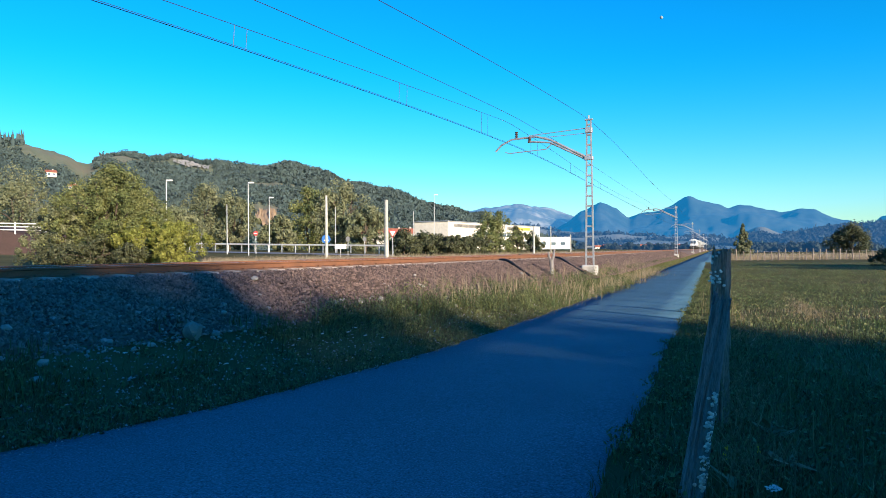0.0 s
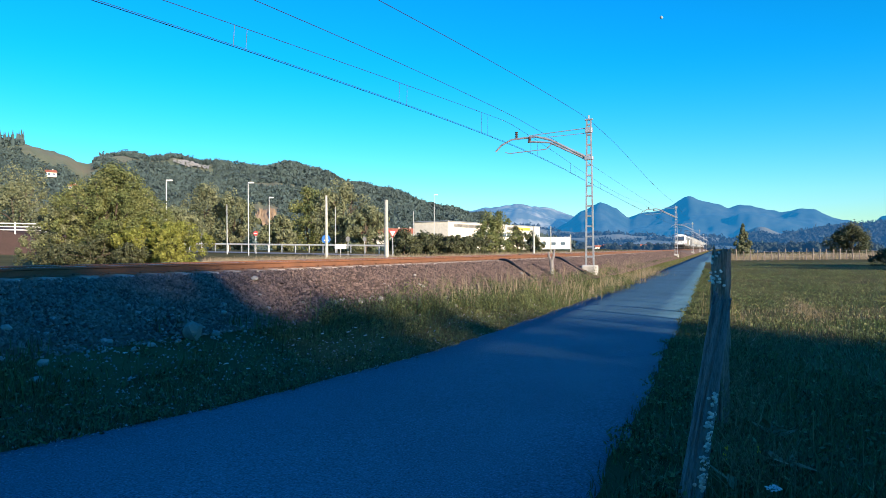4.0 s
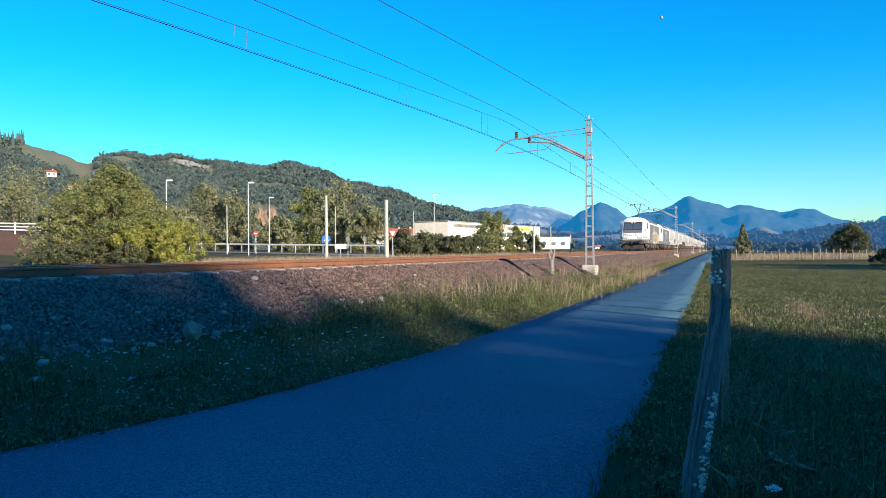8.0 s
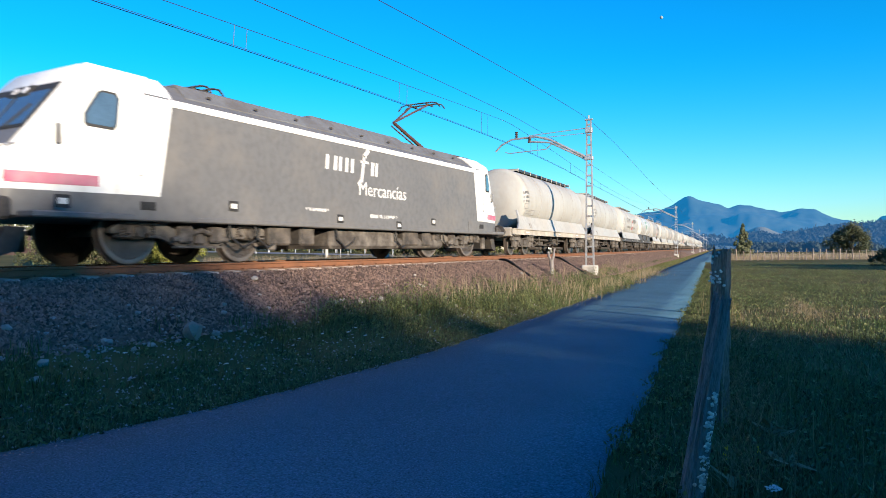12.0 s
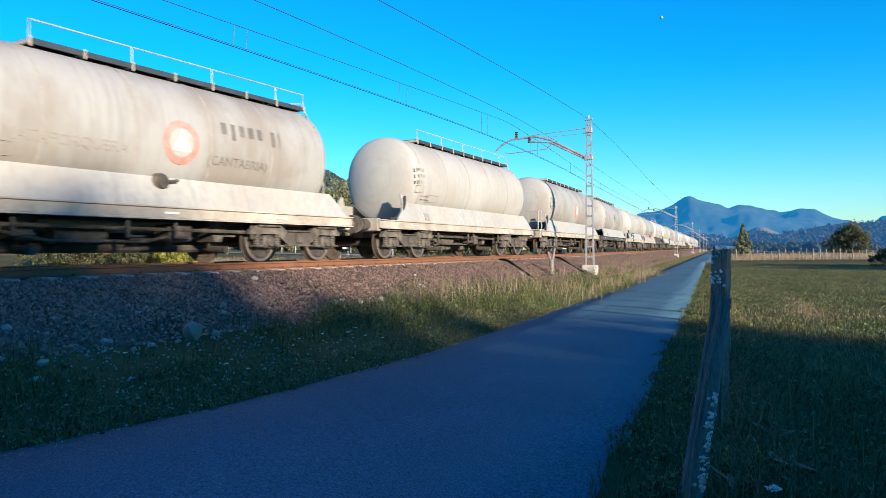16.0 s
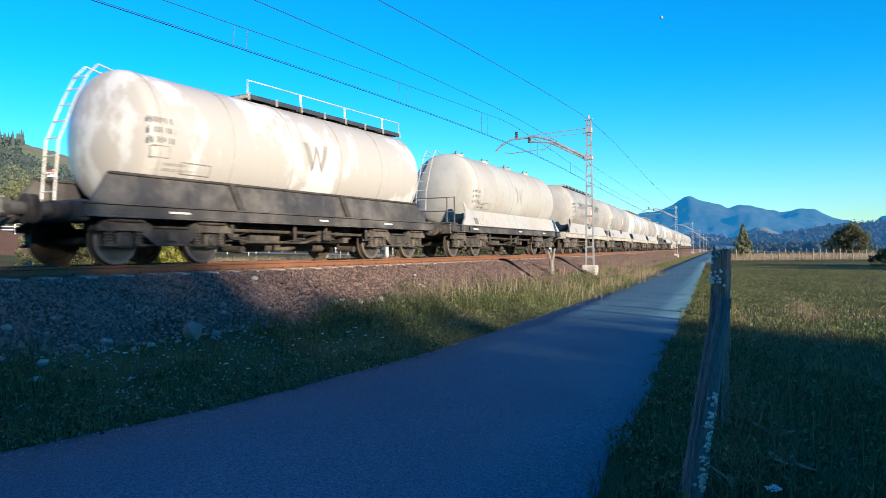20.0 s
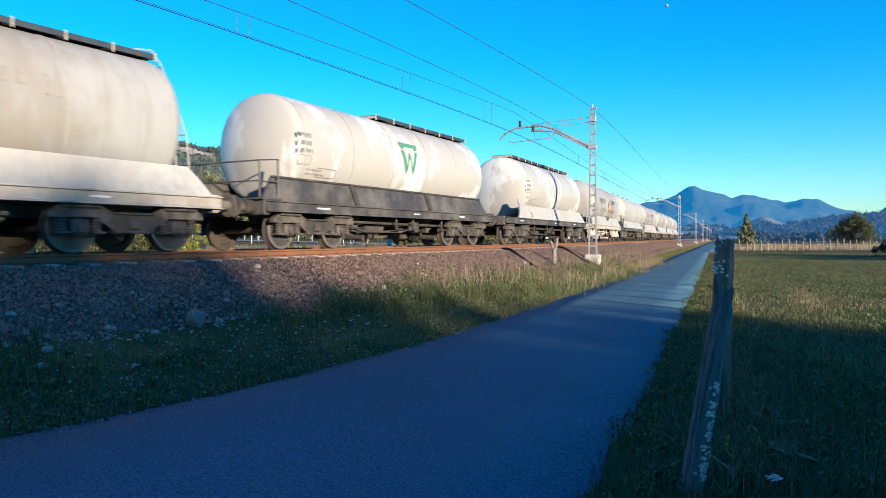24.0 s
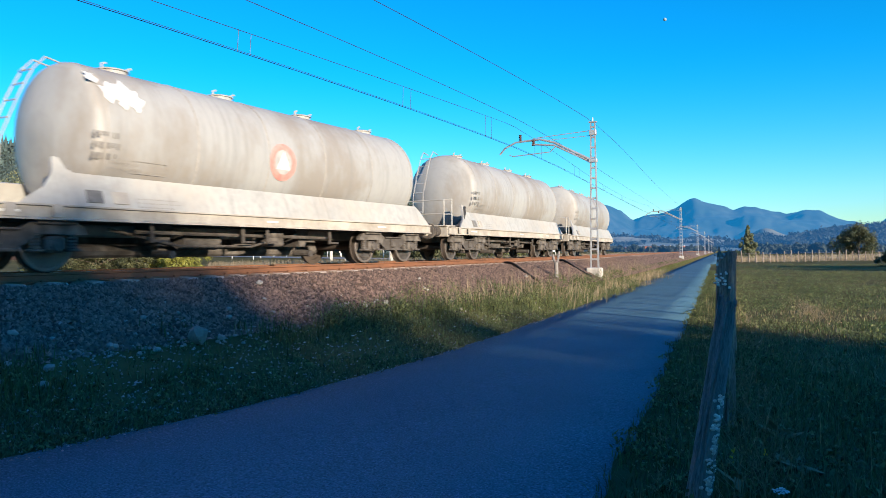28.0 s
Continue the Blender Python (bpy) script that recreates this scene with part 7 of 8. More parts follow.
        quads = quads[(a ** 2 + b ** 2 + 0.45 * ragged < 0.85) & (rr.random(a.shape) < (1.0 if m == "sand" else 0.75))]
        soup(name, sub.reshape(-1, 3), quads, M[m], label, "rock", "structure")
    # tall conifers at the ridge's end
    rng = random.Random(2)
    for k in range(16):
        b, r = radians(-54.6 + 2.1 * k / 16 + rng.uniform(-0.1, 0.1)), rng.uniform(900, 1000)
        h = rng.uniform(30, 40)
        t = thing("conifer", "tall dark conifer on the hilltop", "tree", "hilltop conifers", at=pose(r * math.sin(b), r * math.cos(b), r * math.tan(radians(6.6))))
        part("trunk", Mesher().tube([(0, 0, -8), (0, 0, h * 0.8)], [0.5, 0.1], 6), M["bark"], t)
        part("crown", Mesher().lathe([(h * q, max(0.05, 4.0 * (1 - q) ** 0.8 * (1.15 if j % 2 else 0.75))) for j, q in enumerate(np.linspace(0.12, 1, 10))], (0, 0, 0), "z", 9), M["hill_wood"], t)


# ------------------------------------------------------------------ buildings and road furniture
def post_thing(name, label, category, side, depth, z0, z1, r, m, group="", extra=None):
    x, y = afar(side, depth)
    t = thing(name, label, category, group, at=pose(x, y, z0, 0, 0, 21.6))
    part("pole", Mesher().tube([(0, 0, -0.15), (0, 0, z1 - z0)], [r, r * 0.7], 10), m, t)
    if extra:
        extra(t, z1 - z0)
    return t


def build_street():
    M["lamp_metal"] = material("pale_lamp_metal", (0.52, 0.53, 0.53), rough=0.5, metal=0.4, scale=4)
    M["sign_white"] = material("white_sign_sheet", (0.75, 0.74, 0.72), rough=0.4, scale=5)
    M["sign_blue"] = material("blue_sign_sheet", (0.03, 0.14, 0.42), rough=0.4, scale=5)
    M["tarmac_far"] = material("road_asphalt", (0.20, 0.21, 0.22), (0.25, 0.25, 0.26), rough=0.8, scale=0.3, fine=8)
    def head(t, h):
        part("arm", Mesher().tube([(0, 0, h - 0.1), (0.06, 0, h + 0.03), (0.22, 0, h + 0.08)], 0.035, 6), M["lamp_metal"], t)
        part("lantern", Mesher().box((0.30, 0, h + 0.08), (0.62, 0.28, 0.15), 0.05), M["sign_white"], t)
    for side, depth, z1, has in ((-27.06, 68, 8.68, True), (-21.00, 75, 9.08, True), (-23.74, 95, 9.02, True), (-24.87, 80, 7.19, False), (-16.24, 105, 8.35, False), (-5.50, 130, 9.08, False), (-1.37, 112, 10.58, True)):
        x, y = afar(side, depth)
        post_thing("street_lamp" if has else "lamp_pole", "tall pale street lamp with flat lantern" if has else "slim pale pole without lantern", "street lamp" if has else "pole", side, depth, float(ground_z(x, y)), z1, 0.065, M["lamp_metal"], "street lamps" if has else "slim poles", head if has else None)
    for side, depth, z1, r in ((-11.07, 66, 7.01, 0.16), (-3.66, 45, 5.00, 0.15), (9.17, 70, 4.10, 0.11), (16.55, 90, 3.64, 0.10), (18.65, 120, 5.78, 0.10)):
        x, y = afar(side, depth)
        post_thing("concrete_post", "weathered pale concrete line post", "post", side, depth, float(ground_z(x, y)), z1, r, M["concrete"], "concrete posts")
    def sign(side, depth, zc, shape, name, label, m, pole=True):
        x, y = afar(side, depth)
        z0 = float(ground_z(x, y))
        t = thing(name, label, "road sign", "road signs", at=pose(x, y, z0, 0, 0, 21.6 + 4))
        part("pole", Mesher().tube([(0, 0, -0.1), (0, 0, zc - z0 + 0.25)], 0.04, 8), M["galv"], t)
        plate = part("plate", Mesher().prism([(a, b + zc - z0) for a, b in shape], -0.075, -0.05, "y"), m, t)
        return t, plate, zc - z0
    t, p, h = sign(-22.9, 85, 3.95, disc(0.29), "no_entry_sign", "round red no-entry sign on a pole", M["red_ink"])
    part("bar", Mesher().box((0, -0.08, h), (0.40, 0.01, 0.10)), M["sign_white"], p)
    t, p, h = sign(-11.1, 66, 2.85, disc(0.42), "direction_sign", "round blue direction sign with white arrow", M["sign_blue"])
    part("arrow", Mesher().prism([(-0.2, h - 0.05), (0.05, h - 0.05), (0.05, h + 0.12), (0.25, h - 0.1), (0.05, h - 0.3), (0.05, h - 0.18), (-0.2, h - 0.18)], -0.09, -0.078, "y"), M["sign_white"], p)
    t, p, h = sign(-4.2, 58, 3.1, [(-0.36, 0.3), (0.36, 0.3), (0, -0.34)], "yield_sign", "white triangular yield sign with red rim", M["red_ink"])
    part("field", Mesher().prism([(-0.23, h + 0.22), (0.23, h + 0.22), (0, h - 0.18)], -0.09, -0.078, "y"), M["sign_white"], p)
    t, p, h = sign(-5.5, 90, 3.2, disc(0.40), "no_entry_sign", "round red no-entry sign on a pole", M["red_ink"])
    part("bar", Mesher().box((0, -0.08, h), (0.55, 0.01, 0.13)), M["sign_white"], p)
    for side, depth, z in ((-11.5, 84, 3.15), (-10.6, 94, 3.3), (-28.5, 82, 3.6)):
        sign(side, depth, z, disc(0.26, 20, 0, 0, 1.3), "sign_back", "grey back of a round road sign", M["roof_grey"])
    sign(-11.2, 76, 2.2, [(-0.62, -0.25), (0.62, -0.25), (0.62, 0.25), (-0.62, 0.25)], "board", "low white rectangular board on posts", M["sign_white"])
    # guard rail along the road beyond the line
    gr = thing("guard_rail", "long pale steel guard rail beside the road", "guard rail")
    pts = []
    for k in range(41):
        q = k / 40
        side, depth = -33 + 34 * q, 86 - 6 * q
        x, y = afar(side, depth)
        pts.append((x, y, 2.78 - 0.62 * q))
    part("beam", Mesher().tube(pts, 0.11, 6), M["lamp_metal"], gr)
    for p in pts[::2]:
        part("post", Mesher().box((p[0], p[1], p[2] - 0.45), (0.1, 0.1, 1.0), 0.01), M["galv"], gr)
    # the road itself
    v = []
    for k in range(31):
        q = k / 30
        for dd in (88, 97):
            x, y = afar(-60 + 72 * q, dd - 4 * q)
            v.append((x, y, float(ground_z(x, y)) + 0.05))
    f = [(2 * k, 2 * k + 2, 2 * k + 3, 2 * k + 1) for k in range(30)]
    soup("road", v, f, M["tarmac_far"], "grey asphalt road beyond the railway", "road", "structure")
    

def car(x, y, z, turn):
    t = thing("car", "small pale car on the road beyond the line", "car", at=pose(x, y, z, 0, 0, turn))
    prof = [(-2.0, 0.35), (-2.05, 0.75), (-1.9, 0.85), (-1.2, 0.95), (-0.7, 1.42), (0.7, 1.45), (1.4, 0.98), (2.0, 0.85), (2.05, 0.4)]
    part("body", Mesher().prism(prof, -0.8, 0.8, "y"), M["white_paint"], t)
    part("windows", Mesher().prism([(-1.0, 0.98), (-0.62, 1.36), (0.65, 1.38), (1.15, 0.98)], -0.815, 0.815, "y"), M["glass"], t)
    for a in (-1.25, 1.25):
        for b in (-0.74, 0.74):
            part("wheel", Mesher().lathe([(-0.1, 0.2), (-0.1, 0.32), (0.1, 0.32), (0.1, 0.2)], (a, b, 0.32), "y", 18), M["rubber"], t)


def warehouse():
    M["render_white"] = material("cream_rendered_wall", (0.72, 0.66, 0.56), (0.66, 0.60, 0.50), rough=0.8, scale=0.2, fine=2, dirt=(0.5, 0.45, 0.38), dirt_scale=0.15, dirt_amount=0.25)
    M["roof_tile"] = material("red_roof_tiles", (0.40, 0.13, 0.07), (0.33, 0.11, 0.07), rough=0.9, scale=0.6, fine=4)
    a = Vector((*afar(1.3, 172), 0))
    b = Vector((*afar(31.0, 222), 0))
    ang = math.degrees(math.atan2(b.y - a.y, b.x - a.x))
    n = (b - a).length
    t = thing("warehouse", "long cream flat-roofed warehouse with sign band", "warehouse", at=pose(a.x, a.y, 1.9, 0, 0, ang))
    part("wall", Mesher().box((n / 2, 5, 3.45), (n, 10, 7.1), 0.05), M["render_white"], t)
    part("roof", Mesher().box((n / 2, 5, 7.06), (n + 0.5, 10.5, 0.22), 0.05), M["galv"], t)
    for k in range(14):
        x = 17 + k * 3.0
        for row in range(2):
            wn_ = part("window", Mesher().box((x, -0.03, 2.0 + row * 2.1), (2.2, 0.12, 1.1), 0.02), M["glass"], t)
            part("frame", Mesher().box((x, -0.08, 2.0 + row * 2.1), (0.08, 0.06, 1.1)).box((x, -0.08, 2.0 + row * 2.1 + 0.6), (2.3, 0.08, 0.1)), M["sign_white"], wn_)
    rng = random.Random(3)
    for x0, w, m in ((3.0, 17.0, "dark_ink"), (34.0, 6.0, "dark_ink"), (41.0, 9.0, "yellow")):
        sb = part("sign_bars", Mesher().box((x0 + w / 2, -0.04, 6.0), (0.05, 0.04, 0.05)), M["sign_white"], t)
        x = x0
        while x < x0 + w:
            ww = rng.uniform(0.4, 0.8)
            part("sign_bar", Mesher().box((x + ww / 2, -0.06, 6.05), (ww * 0.7, 0.08, 0.85), 0.02), M[m], sb)
            x += ww * 0.7 + 0.22
    a = afar(29.3, 215)
    t2 = thing("white_building", "low white flat-roofed building beside the warehouse", "building", at=pose(a[0], a[1], 1.9, 0, 0, 35))
    part("wall", Mesher().box((5.5, 6, 1.7), (11, 12, 3.6), 0.05), M["sign_white"], t2)
    part("roof", Mesher().box((5.5, 6, 3.6), (11.3, 12.3, 0.2), 0.03), M["galv"], t2)
    for k in range(3):
        part("window", Mesher().box((2 + k * 3.2, -0.03, 1.6), (1.6, 0.1, 1.0), 0.02), M["glass"], t2)


def house(side, depth, z, w, h, turn, label="small white house with a red tiled roof", d=8):
    x, y = afar(side, depth)
    t = thing("house", label, "house", "village houses", at=pose(x, y, z, 0, 0, turn))
    part("wall", Mesher().box((0, 0, h / 2), (w, d, h), 0.03), M["render_white"], t)
    roof = part("roof", Mesher().prism([(-d / 2 - 0.5, h - 0.1), (d / 2 + 0.5, h - 0.1), (0, h + d * 0.24)], -w / 2 - 0.4, w / 2 + 0.4), M["roof_tile"], t)
    part("chimney", Mesher().box((w * 0.25, 0.8, h + d * 0.24), (0.6, 0.6, 1.2), 0.03), M["render_white"], roof)
    for k in (-1, 1):
        win = part("window", Mesher().box((k * w * 0.25, -d / 2 - 0.02, h * 0.6), (1.1, 0.1, 1.2), 0.02), M["glass"], t)
        part("sill", Mesher().box((k * w * 0.25, -d / 2 - 0.08, h * 0.6 - 0.66), (1.3, 0.16, 0.08)), M["sign_white"], win)


def build_village():
    rng = random.Random(6)
    for k in range(14):
        depth = rng.uniform(520, 760)
        side = depth * (0.21 + 0.165 * k / 14 + rng.uniform(-0.008, 0.008))
        house(side, depth, 0.6, rng.uniform(6, 11), rng.uniform(2.4, 3.8), rng.uniform(0, 60))
    for k in range(44):
        depth = rng.uniform(330, 560)
        side = depth * (0.19 + 0.19 * rng.random())
        x, y = afar(side, depth)
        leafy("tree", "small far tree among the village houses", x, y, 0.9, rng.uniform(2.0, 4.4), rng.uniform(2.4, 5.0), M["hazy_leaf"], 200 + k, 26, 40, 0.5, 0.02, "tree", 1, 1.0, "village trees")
    for k, (side, depth) in enumerate(((-22, 240), (-18, 250), (-13.5, 245), (-27, 255), (1.5, 210))):
        house(side, depth, 4.0, 9, 3.6, 15 + 12 * k)
    house(-262.5, 465, 52.5, 6, 3.2, 60, "white house standing on the hillside")
    house(-266, 500, 47, 5, 2.6, 40, "white house standing on the hillside")


def fence_post(x, y, h, r, lean, seed, label, group="meadow fence posts", m_wood="bark_wood", slim=0.16, plank=False):
    t = thing("fence_post", label, "fence post", group, at=pose(x, y, float(ground_z(x, y)), *lean))
    n = 72 if r > 0.055 and h > 1.3 and y < 9 else 12
    m = 44 if n == 72 else 8
    rings = []
    for k in range(m + 1):
        z = -0.25 + (h + 0.25) * k / m
        ring = []
        for j in range(n):
            a = 2 * math.pi * j / n
            ca, sa = math.cos(a), math.sin(a)
            q = 1 + 0.20 * noise.noise((ca * 1.6 + seed, sa * 1.6, z * 0.6)) + 0.16 * noise.noise((ca * 5, sa * 5 + seed, z * 1.1)) - 0.22 * max(0, noise.noise((ca * 9, sa * 9 + seed, z * 0.8)) - 0.12)
            q -= 0.34 * max(0.0, math.sin((4 if plank else 5) * a + 2.2 * noise.noise((z * 0.9, seed, ca)) + seed)) ** 14
            if n == 72:                                       # fine cracks along the grain
                q -= 0.13 * max(0.0, noise.noise((ca * 16 + seed, sa * 16, z * 1.3))) + 0.05 * noise.noise((ca * 7, sa * 7, z * 9))
            if plank:                                         # split to a squarish section
                q *= 1.12 / (abs(math.cos(a - 0.5)) ** 3.4 + abs(math.sin(a - 0.5)) ** 3.4) ** (1 / 3.4)
            q *= r * (1.08 - slim * k / m)
            top = (0.12 if n == 72 else 0.07) * noise.noise((ca * 2.4, sa * 2.4, seed)) if k == m else 0
            ring.append((q * ca, q * sa * 0.85, z + top))
        rings.append(ring)
    part("stake", Mesher().rings(rings), M[m_wood], t, smooth=50)
    return t


def build_fence():
    rng = random.Random(12)
    fence_post(-0.193, 5.035, 1.385, 0.066, (-3.5, 9.0, 0), 1, "grey leaning split-wood fence post covered in snails", slim=0.34, m_wood="post_wood", plank=True)
    fence_post(-0.02, 7.38, 1.70, 0.098, (0, 1.7, 0), 2, "taller weathered wooden post with rough bark", m_wood="bark_wood")
    for k in range(3, 32):
        y = 5.9 + k * 2.2 + rng.uniform(-0.3, 0.3)
        fence_post(0.12 - 0.0035 * y + rng.uniform(-0.05, 0.05), y, rng.uniform(1.1, 1.35), rng.uniform(0.08, 0.13), (rng.uniform(-3, 3), rng.uniform(-3, 3), 0), 10 + k, "thin weathered fence post along the path")
    # wires
    for z in (0.45, 0.8, 1.1):
        pts = [(0.10 - 0.0035 * y, y, z + 0.02 * math.sin(y)) for y in np.linspace(14, 82, 50)]
        tagged(part("fence_wire", Mesher().tube(pts, 0.003, 4), M["galv"]), "thin rusty fence wire strung between posts", "wire", "fence wires")
    # snails on the near posts
    def snail():
        return Mesher().lathe([(-0.010, 0.004), (-0.008, 0.011), (-0.002, 0.0145), (0.005, 0.011), (0.009, 0.004)], (0, 0, 0), "x", 10)
    me = snail().mesh("snail_shell")
    for k in range(112):
        up = rng.random()
        if k < 88:
            z, a = 0.06 + 0.66 * up ** 1.3, rng.gauss(-0.62, 0.30)
            cx, cy, r = -0.193 + 0.158 * z, 5.035 + 0.061 * z, 0.078 - 0.018 * z
        else:
            z, a = 1.32 + 0.34 * up, rng.gauss(-2.2, 0.4)
            cx, cy, r = -0.02 + 0.03 * z, 7.38, 0.094
        ob = new("snail", me)
        put_material(ob, M["snail"])
        sc = rng.uniform(0.75, 1.2)
        ob.matrix_basis = pose(cx + r * 1.12 * math.cos(a), cy + r * 0.92 * math.sin(a), z, rng.uniform(0, 360), rng.uniform(0, 90), math.degrees(a)) @ Matrix.Diagonal((sc, sc, sc, 1))
        tagged(ob, "small cream snail clinging to the fence post", "snail", "snails on the posts")
    # far meadow fence
    for k in range(30):
        q = k / 29
        x, y = afar(37 + 30 * q, 92 + 6 * q)
        fence_post(x, y, rng.uniform(1.25, 1.6), 0.075, (rng.uniform(-3, 3), rng.uniform(-3, 3), 0), 50 + k, "thin grey fence post at the meadow's end", "far fence posts")
    for z in (0.5, 0.85, 1.2):
        p0, p1 = afar(37, 92), afar(67, 98)
        tagged(part("fence_wire", Mesher().tube([(p0[0], p0[1], z), (p1[0], p1[1], z)], 0.006, 4), M["galv"]), "thin rusty fence wire strung between posts", "wire", "fence wires")
    # dry strip behind the far fence
    r2 = np.random.default_rng(31)
    n = 20000
    side, depth = 37 + 58 * r2.random(n), 97 + 30 * r2.random(n) ** 1.5
    depth = np.minimum(depth, side / 0.412)
    side, depth = side[depth > 95], depth[depth > 95]
    n = len(side)
    x = side * math.cos(VIEW) - depth * math.sin(VIEW)
    y = side * math.sin(VIEW) + depth * math.cos(VIEW)
    blades("far_dry_grass", "tall dry grass behind the meadow fence", np.stack([x, y], 1), np.full(n, -0.03), 0.75, 0.016, 1.0, M["pale_straw"], 32, True)
    # white umbel flower and small yellow blossoms beside the near post
    fl = thing("wild_carrot", "white wild carrot flower head on a thin stem", "flower", at=pose(0.32, 4.85, -0.03))
    part("stem", Mesher().tube([(0, 0, 0), (0.02, 0.0, 0.1), (0.0, 0.02, 0.20)], 0.004, 6), M["grass"], fl)
    um = Mesher()
    for k in range(34):
        a, q = k * 2.4, 0.052 * math.sqrt(k / 34)
        um.box((q * math.cos(a), 0.02 + q * math.sin(a), 0.21 + 0.006 * math.cos(k) - q * 0.15), (0.014, 0.014, 0.007), 0.003)
    part("umbel", um, M["white_ink"], fl, "flat white umbel")


def dry_weed(x, y, h, seed, label, leafy=0, blossoms=0, group="weeds beside the fence"):
    """A branching stalk with side shoots, seed heads, some leaves and blossoms."""
    rng = random.Random(seed)
    t = thing("weed_plant", label, "weed", group, at=pose(x, y, float(ground_z(x, y)) - 0.01))
    lean = (rng.uniform(-0.25, 0.25), rng.uniform(-0.2, 0.2))
    line = [(lean[0] * h * q * q, lean[1] * h * q * q, h * q) for q in (0, 0.25, 0.5, 0.75, 1.0)]
    wood = M["weed"] if leafy else M["dry"]
    part("stem", Mesher().tube(line, 0.0035, 5), wood, t)
    for k in range(rng.randint(6, 9)):
        q = rng.uniform(0.25, 0.95)
        a, ln = rng.uniform(0, 6.28), h * rng.uniform(0.18, 0.4) * (1.2 - q)
        b = Vector((lean[0] * h * q * q, lean[1] * h * q * q, h * q))
        tip = b + Vector((math.cos(a) * ln, math.sin(a) * ln, ln * rng.uniform(0.6, 1.3)))
        mid = (b + tip) / 2 - Vector((0, 0, 0.12 * ln))
        shoot = part("shoot", Mesher().tube([tuple(b), tuple(mid), tuple(tip)], 0.002, 4), wood, t)
        head = Mesher()
        for j in range(5):
            head.box(tuple(tip + Vector((rng.uniform(-0.012, 0.012), rng.uniform(-0.012, 0.012), rng.uniform(-0.03, 0.012)))), (0.008, 0.008, 0.013), 0.002)
        part("blossom" if k < blossoms else "seed_head", head, M["yellow"] if k < blossoms else wood, shoot)
    for k in range(leafy):
        a, s = 360 * k / leafy + rng.uniform(-20, 20), rng.uniform(0.8, 1.3)
        leaf = Mesher().prism([(0, 0.004), (0.05 * s, 0.022 * s), (0.11 * s, 0.03 * s), (0.17 * s, 0.016 * s), (0.21 * s, 0), (0.17 * s, -0.016 * s), (0.11 * s, -0.03 * s), (0.05 * s, -0.022 * s), (0, -0.004)], -0.001, 0.001, "z")
        part("leaf", leaf, M["leaf_olive"], t, at=pose(0, 0, 0.03 + 0.35 * h * k / leafy, rng.uniform(-15, 15), rng.uniform(-35, 5), a))


def build_weeds():
    dry_weed(0.02, 4.98, 0.46, 1, "dry branching weed stalk at the foot of the leaning post")
    dry_weed(0.09, 5.18, 0.52, 2, "dry weed with small yellow blossoms beside the post", 4, 3)
    dry_weed(0.18, 5.02, 0.40, 3, "dry branching weed stalk at the foot of the leaning post")
    dry_weed(0.12, 5.75, 0.55, 4, "dry branching weed stalk at the foot of the leaning post")
    dry_weed(0.24, 6.4, 0.58, 5, "tall dry weed stalks between the fence posts")
    dry_weed(0.16, 7.1, 0.60, 6, "tall dry weed stalks between the fence posts")
    dry_weed(0.42, 6.9, 0.34, 7, "broad-leaved grey-green weed in the meadow", 11)
    dry_weed(0.50, 5.9, 0.26, 8, "broad-leaved grey-green weed in the meadow", 9)
    dry_weed(-0.42, 4.85, 0.30, 9, "dry weed stalk between the path and the post")
    dry_weed(-0.50, 5.9, 0.34, 10, "dry weed stalk between the path and the post")
    rng = random.Random(41)
    for k in range(20):
        y = 4.7 + 4.6 * rng.random() ** 1.3
        dry_weed(rng.uniform(0.02, 0.42) - 0.01 * y, y, rng.uniform(0.32, 0.68), 100 + k, "thin dry weed stalk along the fence line")
    rng = random.Random(77)
    for k in range(9):                                     # small pale flower heads in the verge
        y = rng.uniform(6.2, 11.0)
        x = float(path_left(y)) - rng.uniform(0.5, 1.7)
        h = rng.uniform(0.14, 0.24)
        t = thing("white_flower", "small white flower head on a thin stem in the verge", "flower", "verge flowers", at=pose(x, y, float(ground_z(x, y)) - 0.01))
        part("stem", Mesher().tube([(0, 0, 0), (0.01, 0, h / 2), (0.015, 0.01, h)], 0.003, 5), M["grass"], t)
        um = Mesher()
        for j in range(12):
            a, q = j * 2.4, 0.026 * math.sqrt(j / 12)
            um.box((0.015 + q * math.cos(a), 0.01 + q * math.sin(a), h + 0.004 * math.cos(j)), (0.011, 0.011, 0.006), 0.002)
        part("flower_head", um, M["white_ink"], t)


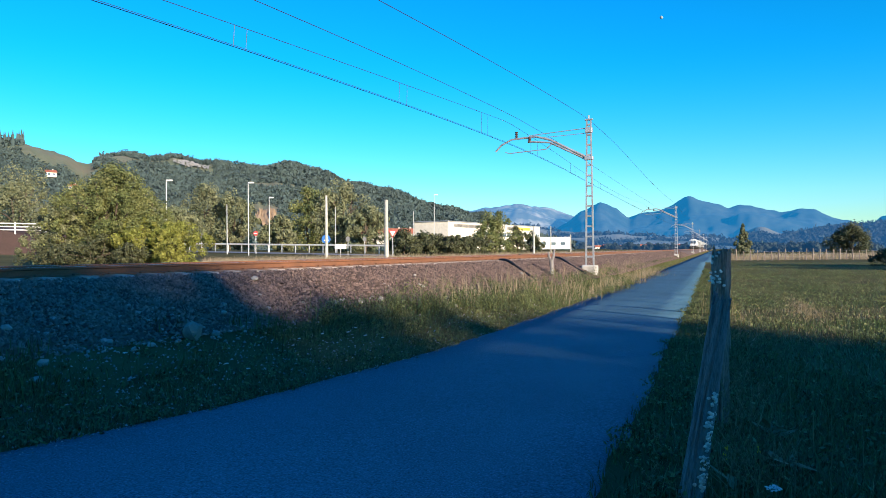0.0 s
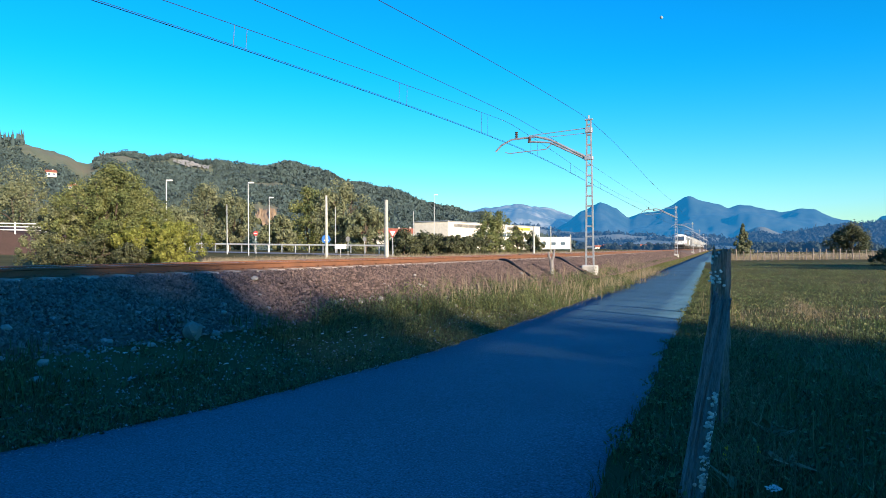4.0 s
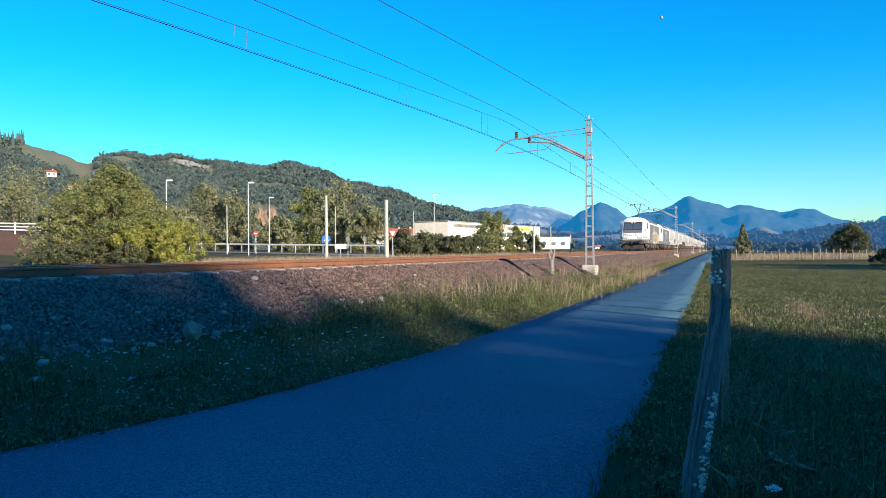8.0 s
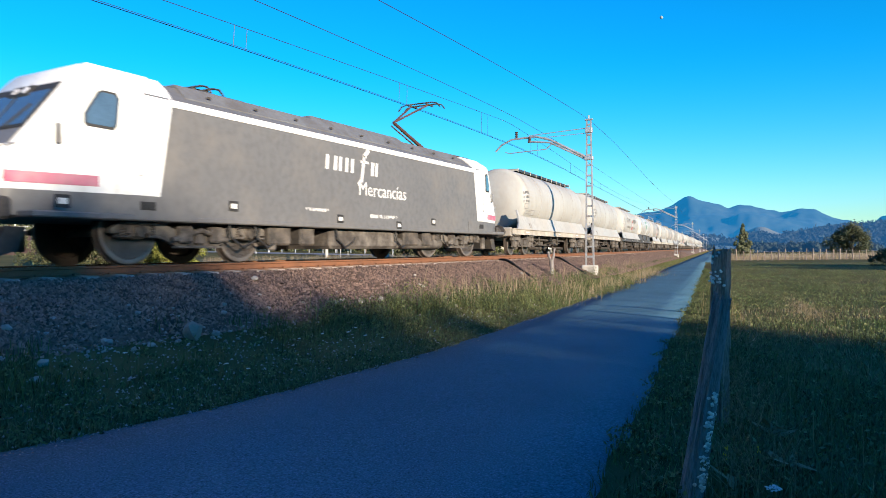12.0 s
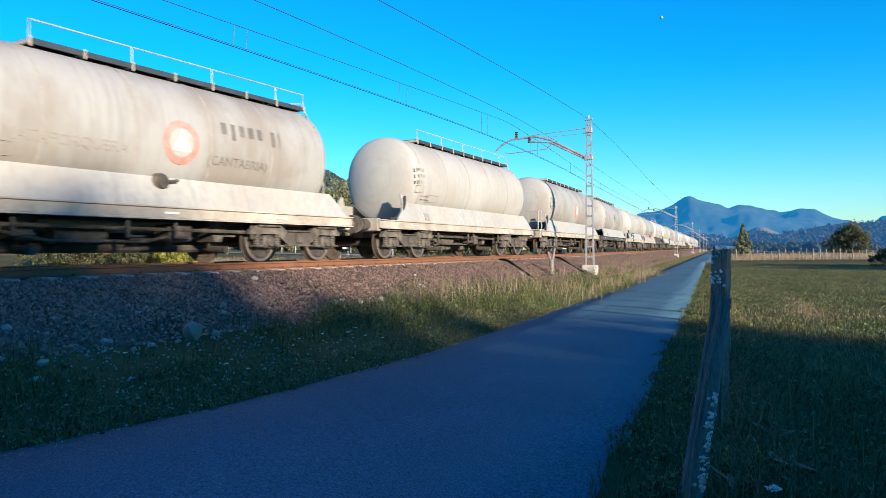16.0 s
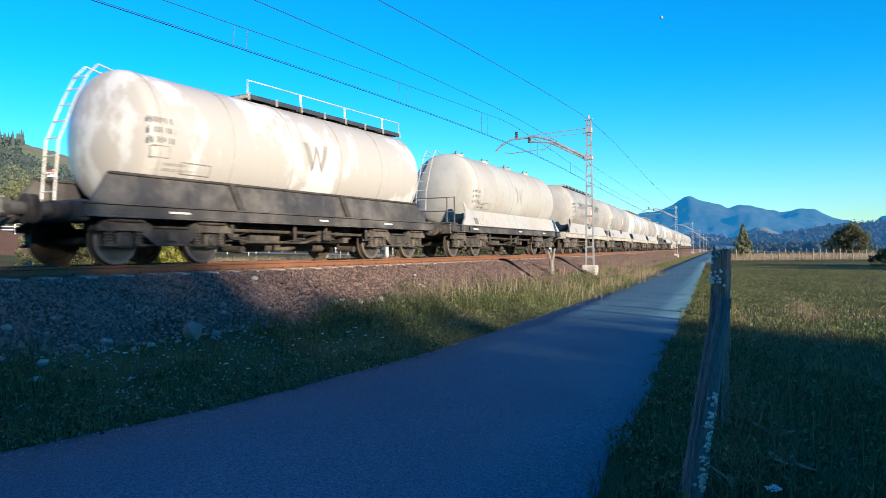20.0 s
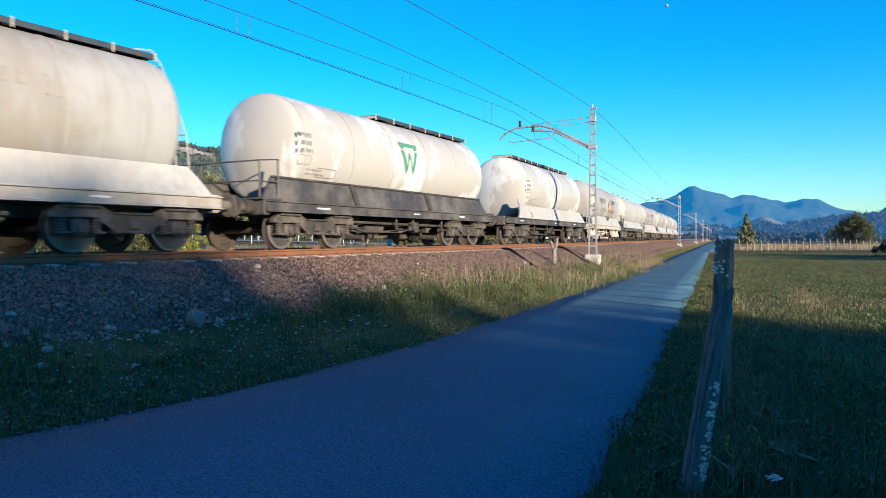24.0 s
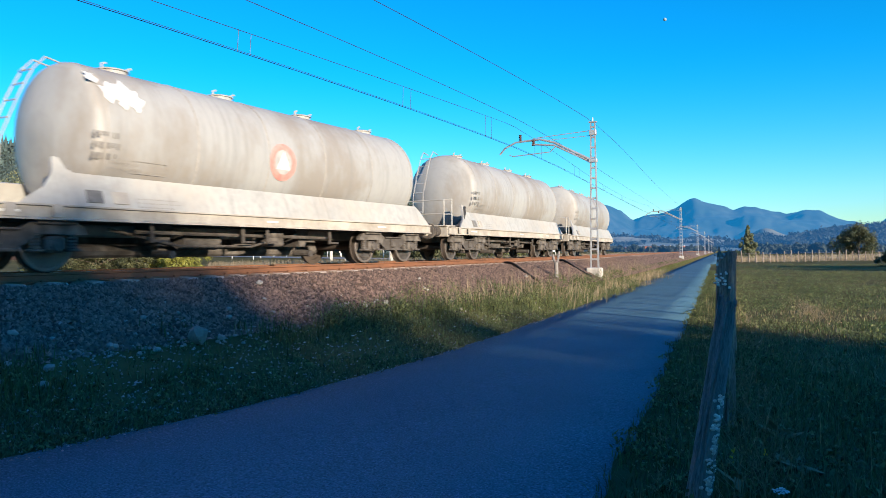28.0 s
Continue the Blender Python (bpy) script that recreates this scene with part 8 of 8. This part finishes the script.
# ------------------------------------------------------------------ the rest
def build_small():
    # marker post and drain line on the bank
    x, y, a = track(25.2, 2.95)
    t = thing("marker_post", "short forked weathered wooden stake on the bank", "post", at=pose(x, y, 0.70))
    part("stake", Mesher().tube([(0, 0, -0.15), (0.01, 0, 0.3), (0, 0, 0.62)], [0.075, 0.07, 0.075], 9), M["post_wood"], t)
    for sx in (-1, 1):
        part("prong", Mesher().tube([(0, 0, 0.55), (sx * 0.07, 0, 0.70), (sx * 0.12, 0, 0.98 + 0.06 * sx)], [0.06, 0.045, 0.035], 8), M["post_wood"], t)
    # black cables that run down the bank from the rails
    for s0, s1 in ((24.3, 22.6), (31.0, 28.9)):
        pts = []
        for k in range(13):
            q = k / 12
            x, y, a = track(s0 + (s1 - s0) * q, 1.3 + 2.0 * q)
            pts.append((x, y, float(np.interp(1.3 + 2.0 * q, [1.3, 1.45, 1.7, 2.0, 2.6, 3.2, 3.55], [1.30, 1.29, 1.26, 1.17, 0.95, 0.68, 0.52])) + 0.045 + 0.03 * math.sin(q * 7)))
        tagged(part("track_cable", Mesher().tube(pts, 0.045, 7), M["rubber"]), "thick black cable lying down the ballast bank", "cable", "track cables")
    # the moon
    x, y = afar(1333.1, 4200)
    z = 1400.8
    M["moon"] = material("moon_dust", (0.26, 0.34, 0.38), (0.18, 0.25, 0.30), rough=1, scale=0.08, fine=0.4)
    tagged(part("moon", Mesher().lathe([(-10 * math.cos(q), max(0.01, 10 * math.sin(q))) for q in np.linspace(0, math.pi, 13)], (x, y, z), "z", 24), M["moon"]), "pale half moon in the clear daytime sky", "moon")
    # earth bank with white railing on the far side
    # darker than the soil itself: the bank's shadow is put into the colour
    M["earth"] = material("reddish_earth", (0.105, 0.058, 0.042), (0.075, 0.044, 0.032), rough=1, scale=0.5, fine=5, bump=0.5)
    x, y = afar(-43, 62)
    rings = []
    for k in range(13):
        q = k / 12
        s2 = -60 + 26 * q
        h = 3.0 * min(1, (1 - q) * 3.2)
        cx, cy = afar(s2, 64)
        nx, ny = afar(s2, 60)
        fx, fy = afar(s2, 74)
        rings.append([(nx, ny, 0.8), (cx, cy, 1.3 + h), (fx, fy, 1.35 + h), (fx, fy, 0.8)])
    tagged(part("earth_bank", Mesher().rings(rings), M["earth"]), "reddish bare earth bank beside the road", "bank", kind="structure")
    rl = thing("railing", "white three-bar railing on top of the bank", "railing")
    for z in (0.25, 0.55, 0.85):
        p0, p1 = afar(-60, 65), afar(-37.2, 65)
        part("bar", Mesher().tube([(p0[0], p0[1], 4.2 + z), (p1[0], p1[1], 3.6 + z)], 0.06, 6), M["sign_white"], rl)
    for k in range(9):
        q = k / 8
        p = afar(-60 + 22.8 * q, 65)
        part("post", Mesher().box((p[0], p[1], 4.5 - 0.6 * q), (0.1, 0.1, 1.4), 0.01), M["sign_white"], rl)


build_ground()
build_path()
build_overhead()
build_train()
build_street()
warehouse()
build_village()
build_hills()
build_trees()
build_shade_trees()
build_fence()
build_weeds()
build_small()
build_stones()
build_track()
scatter_stones()
build_grass()
motions()
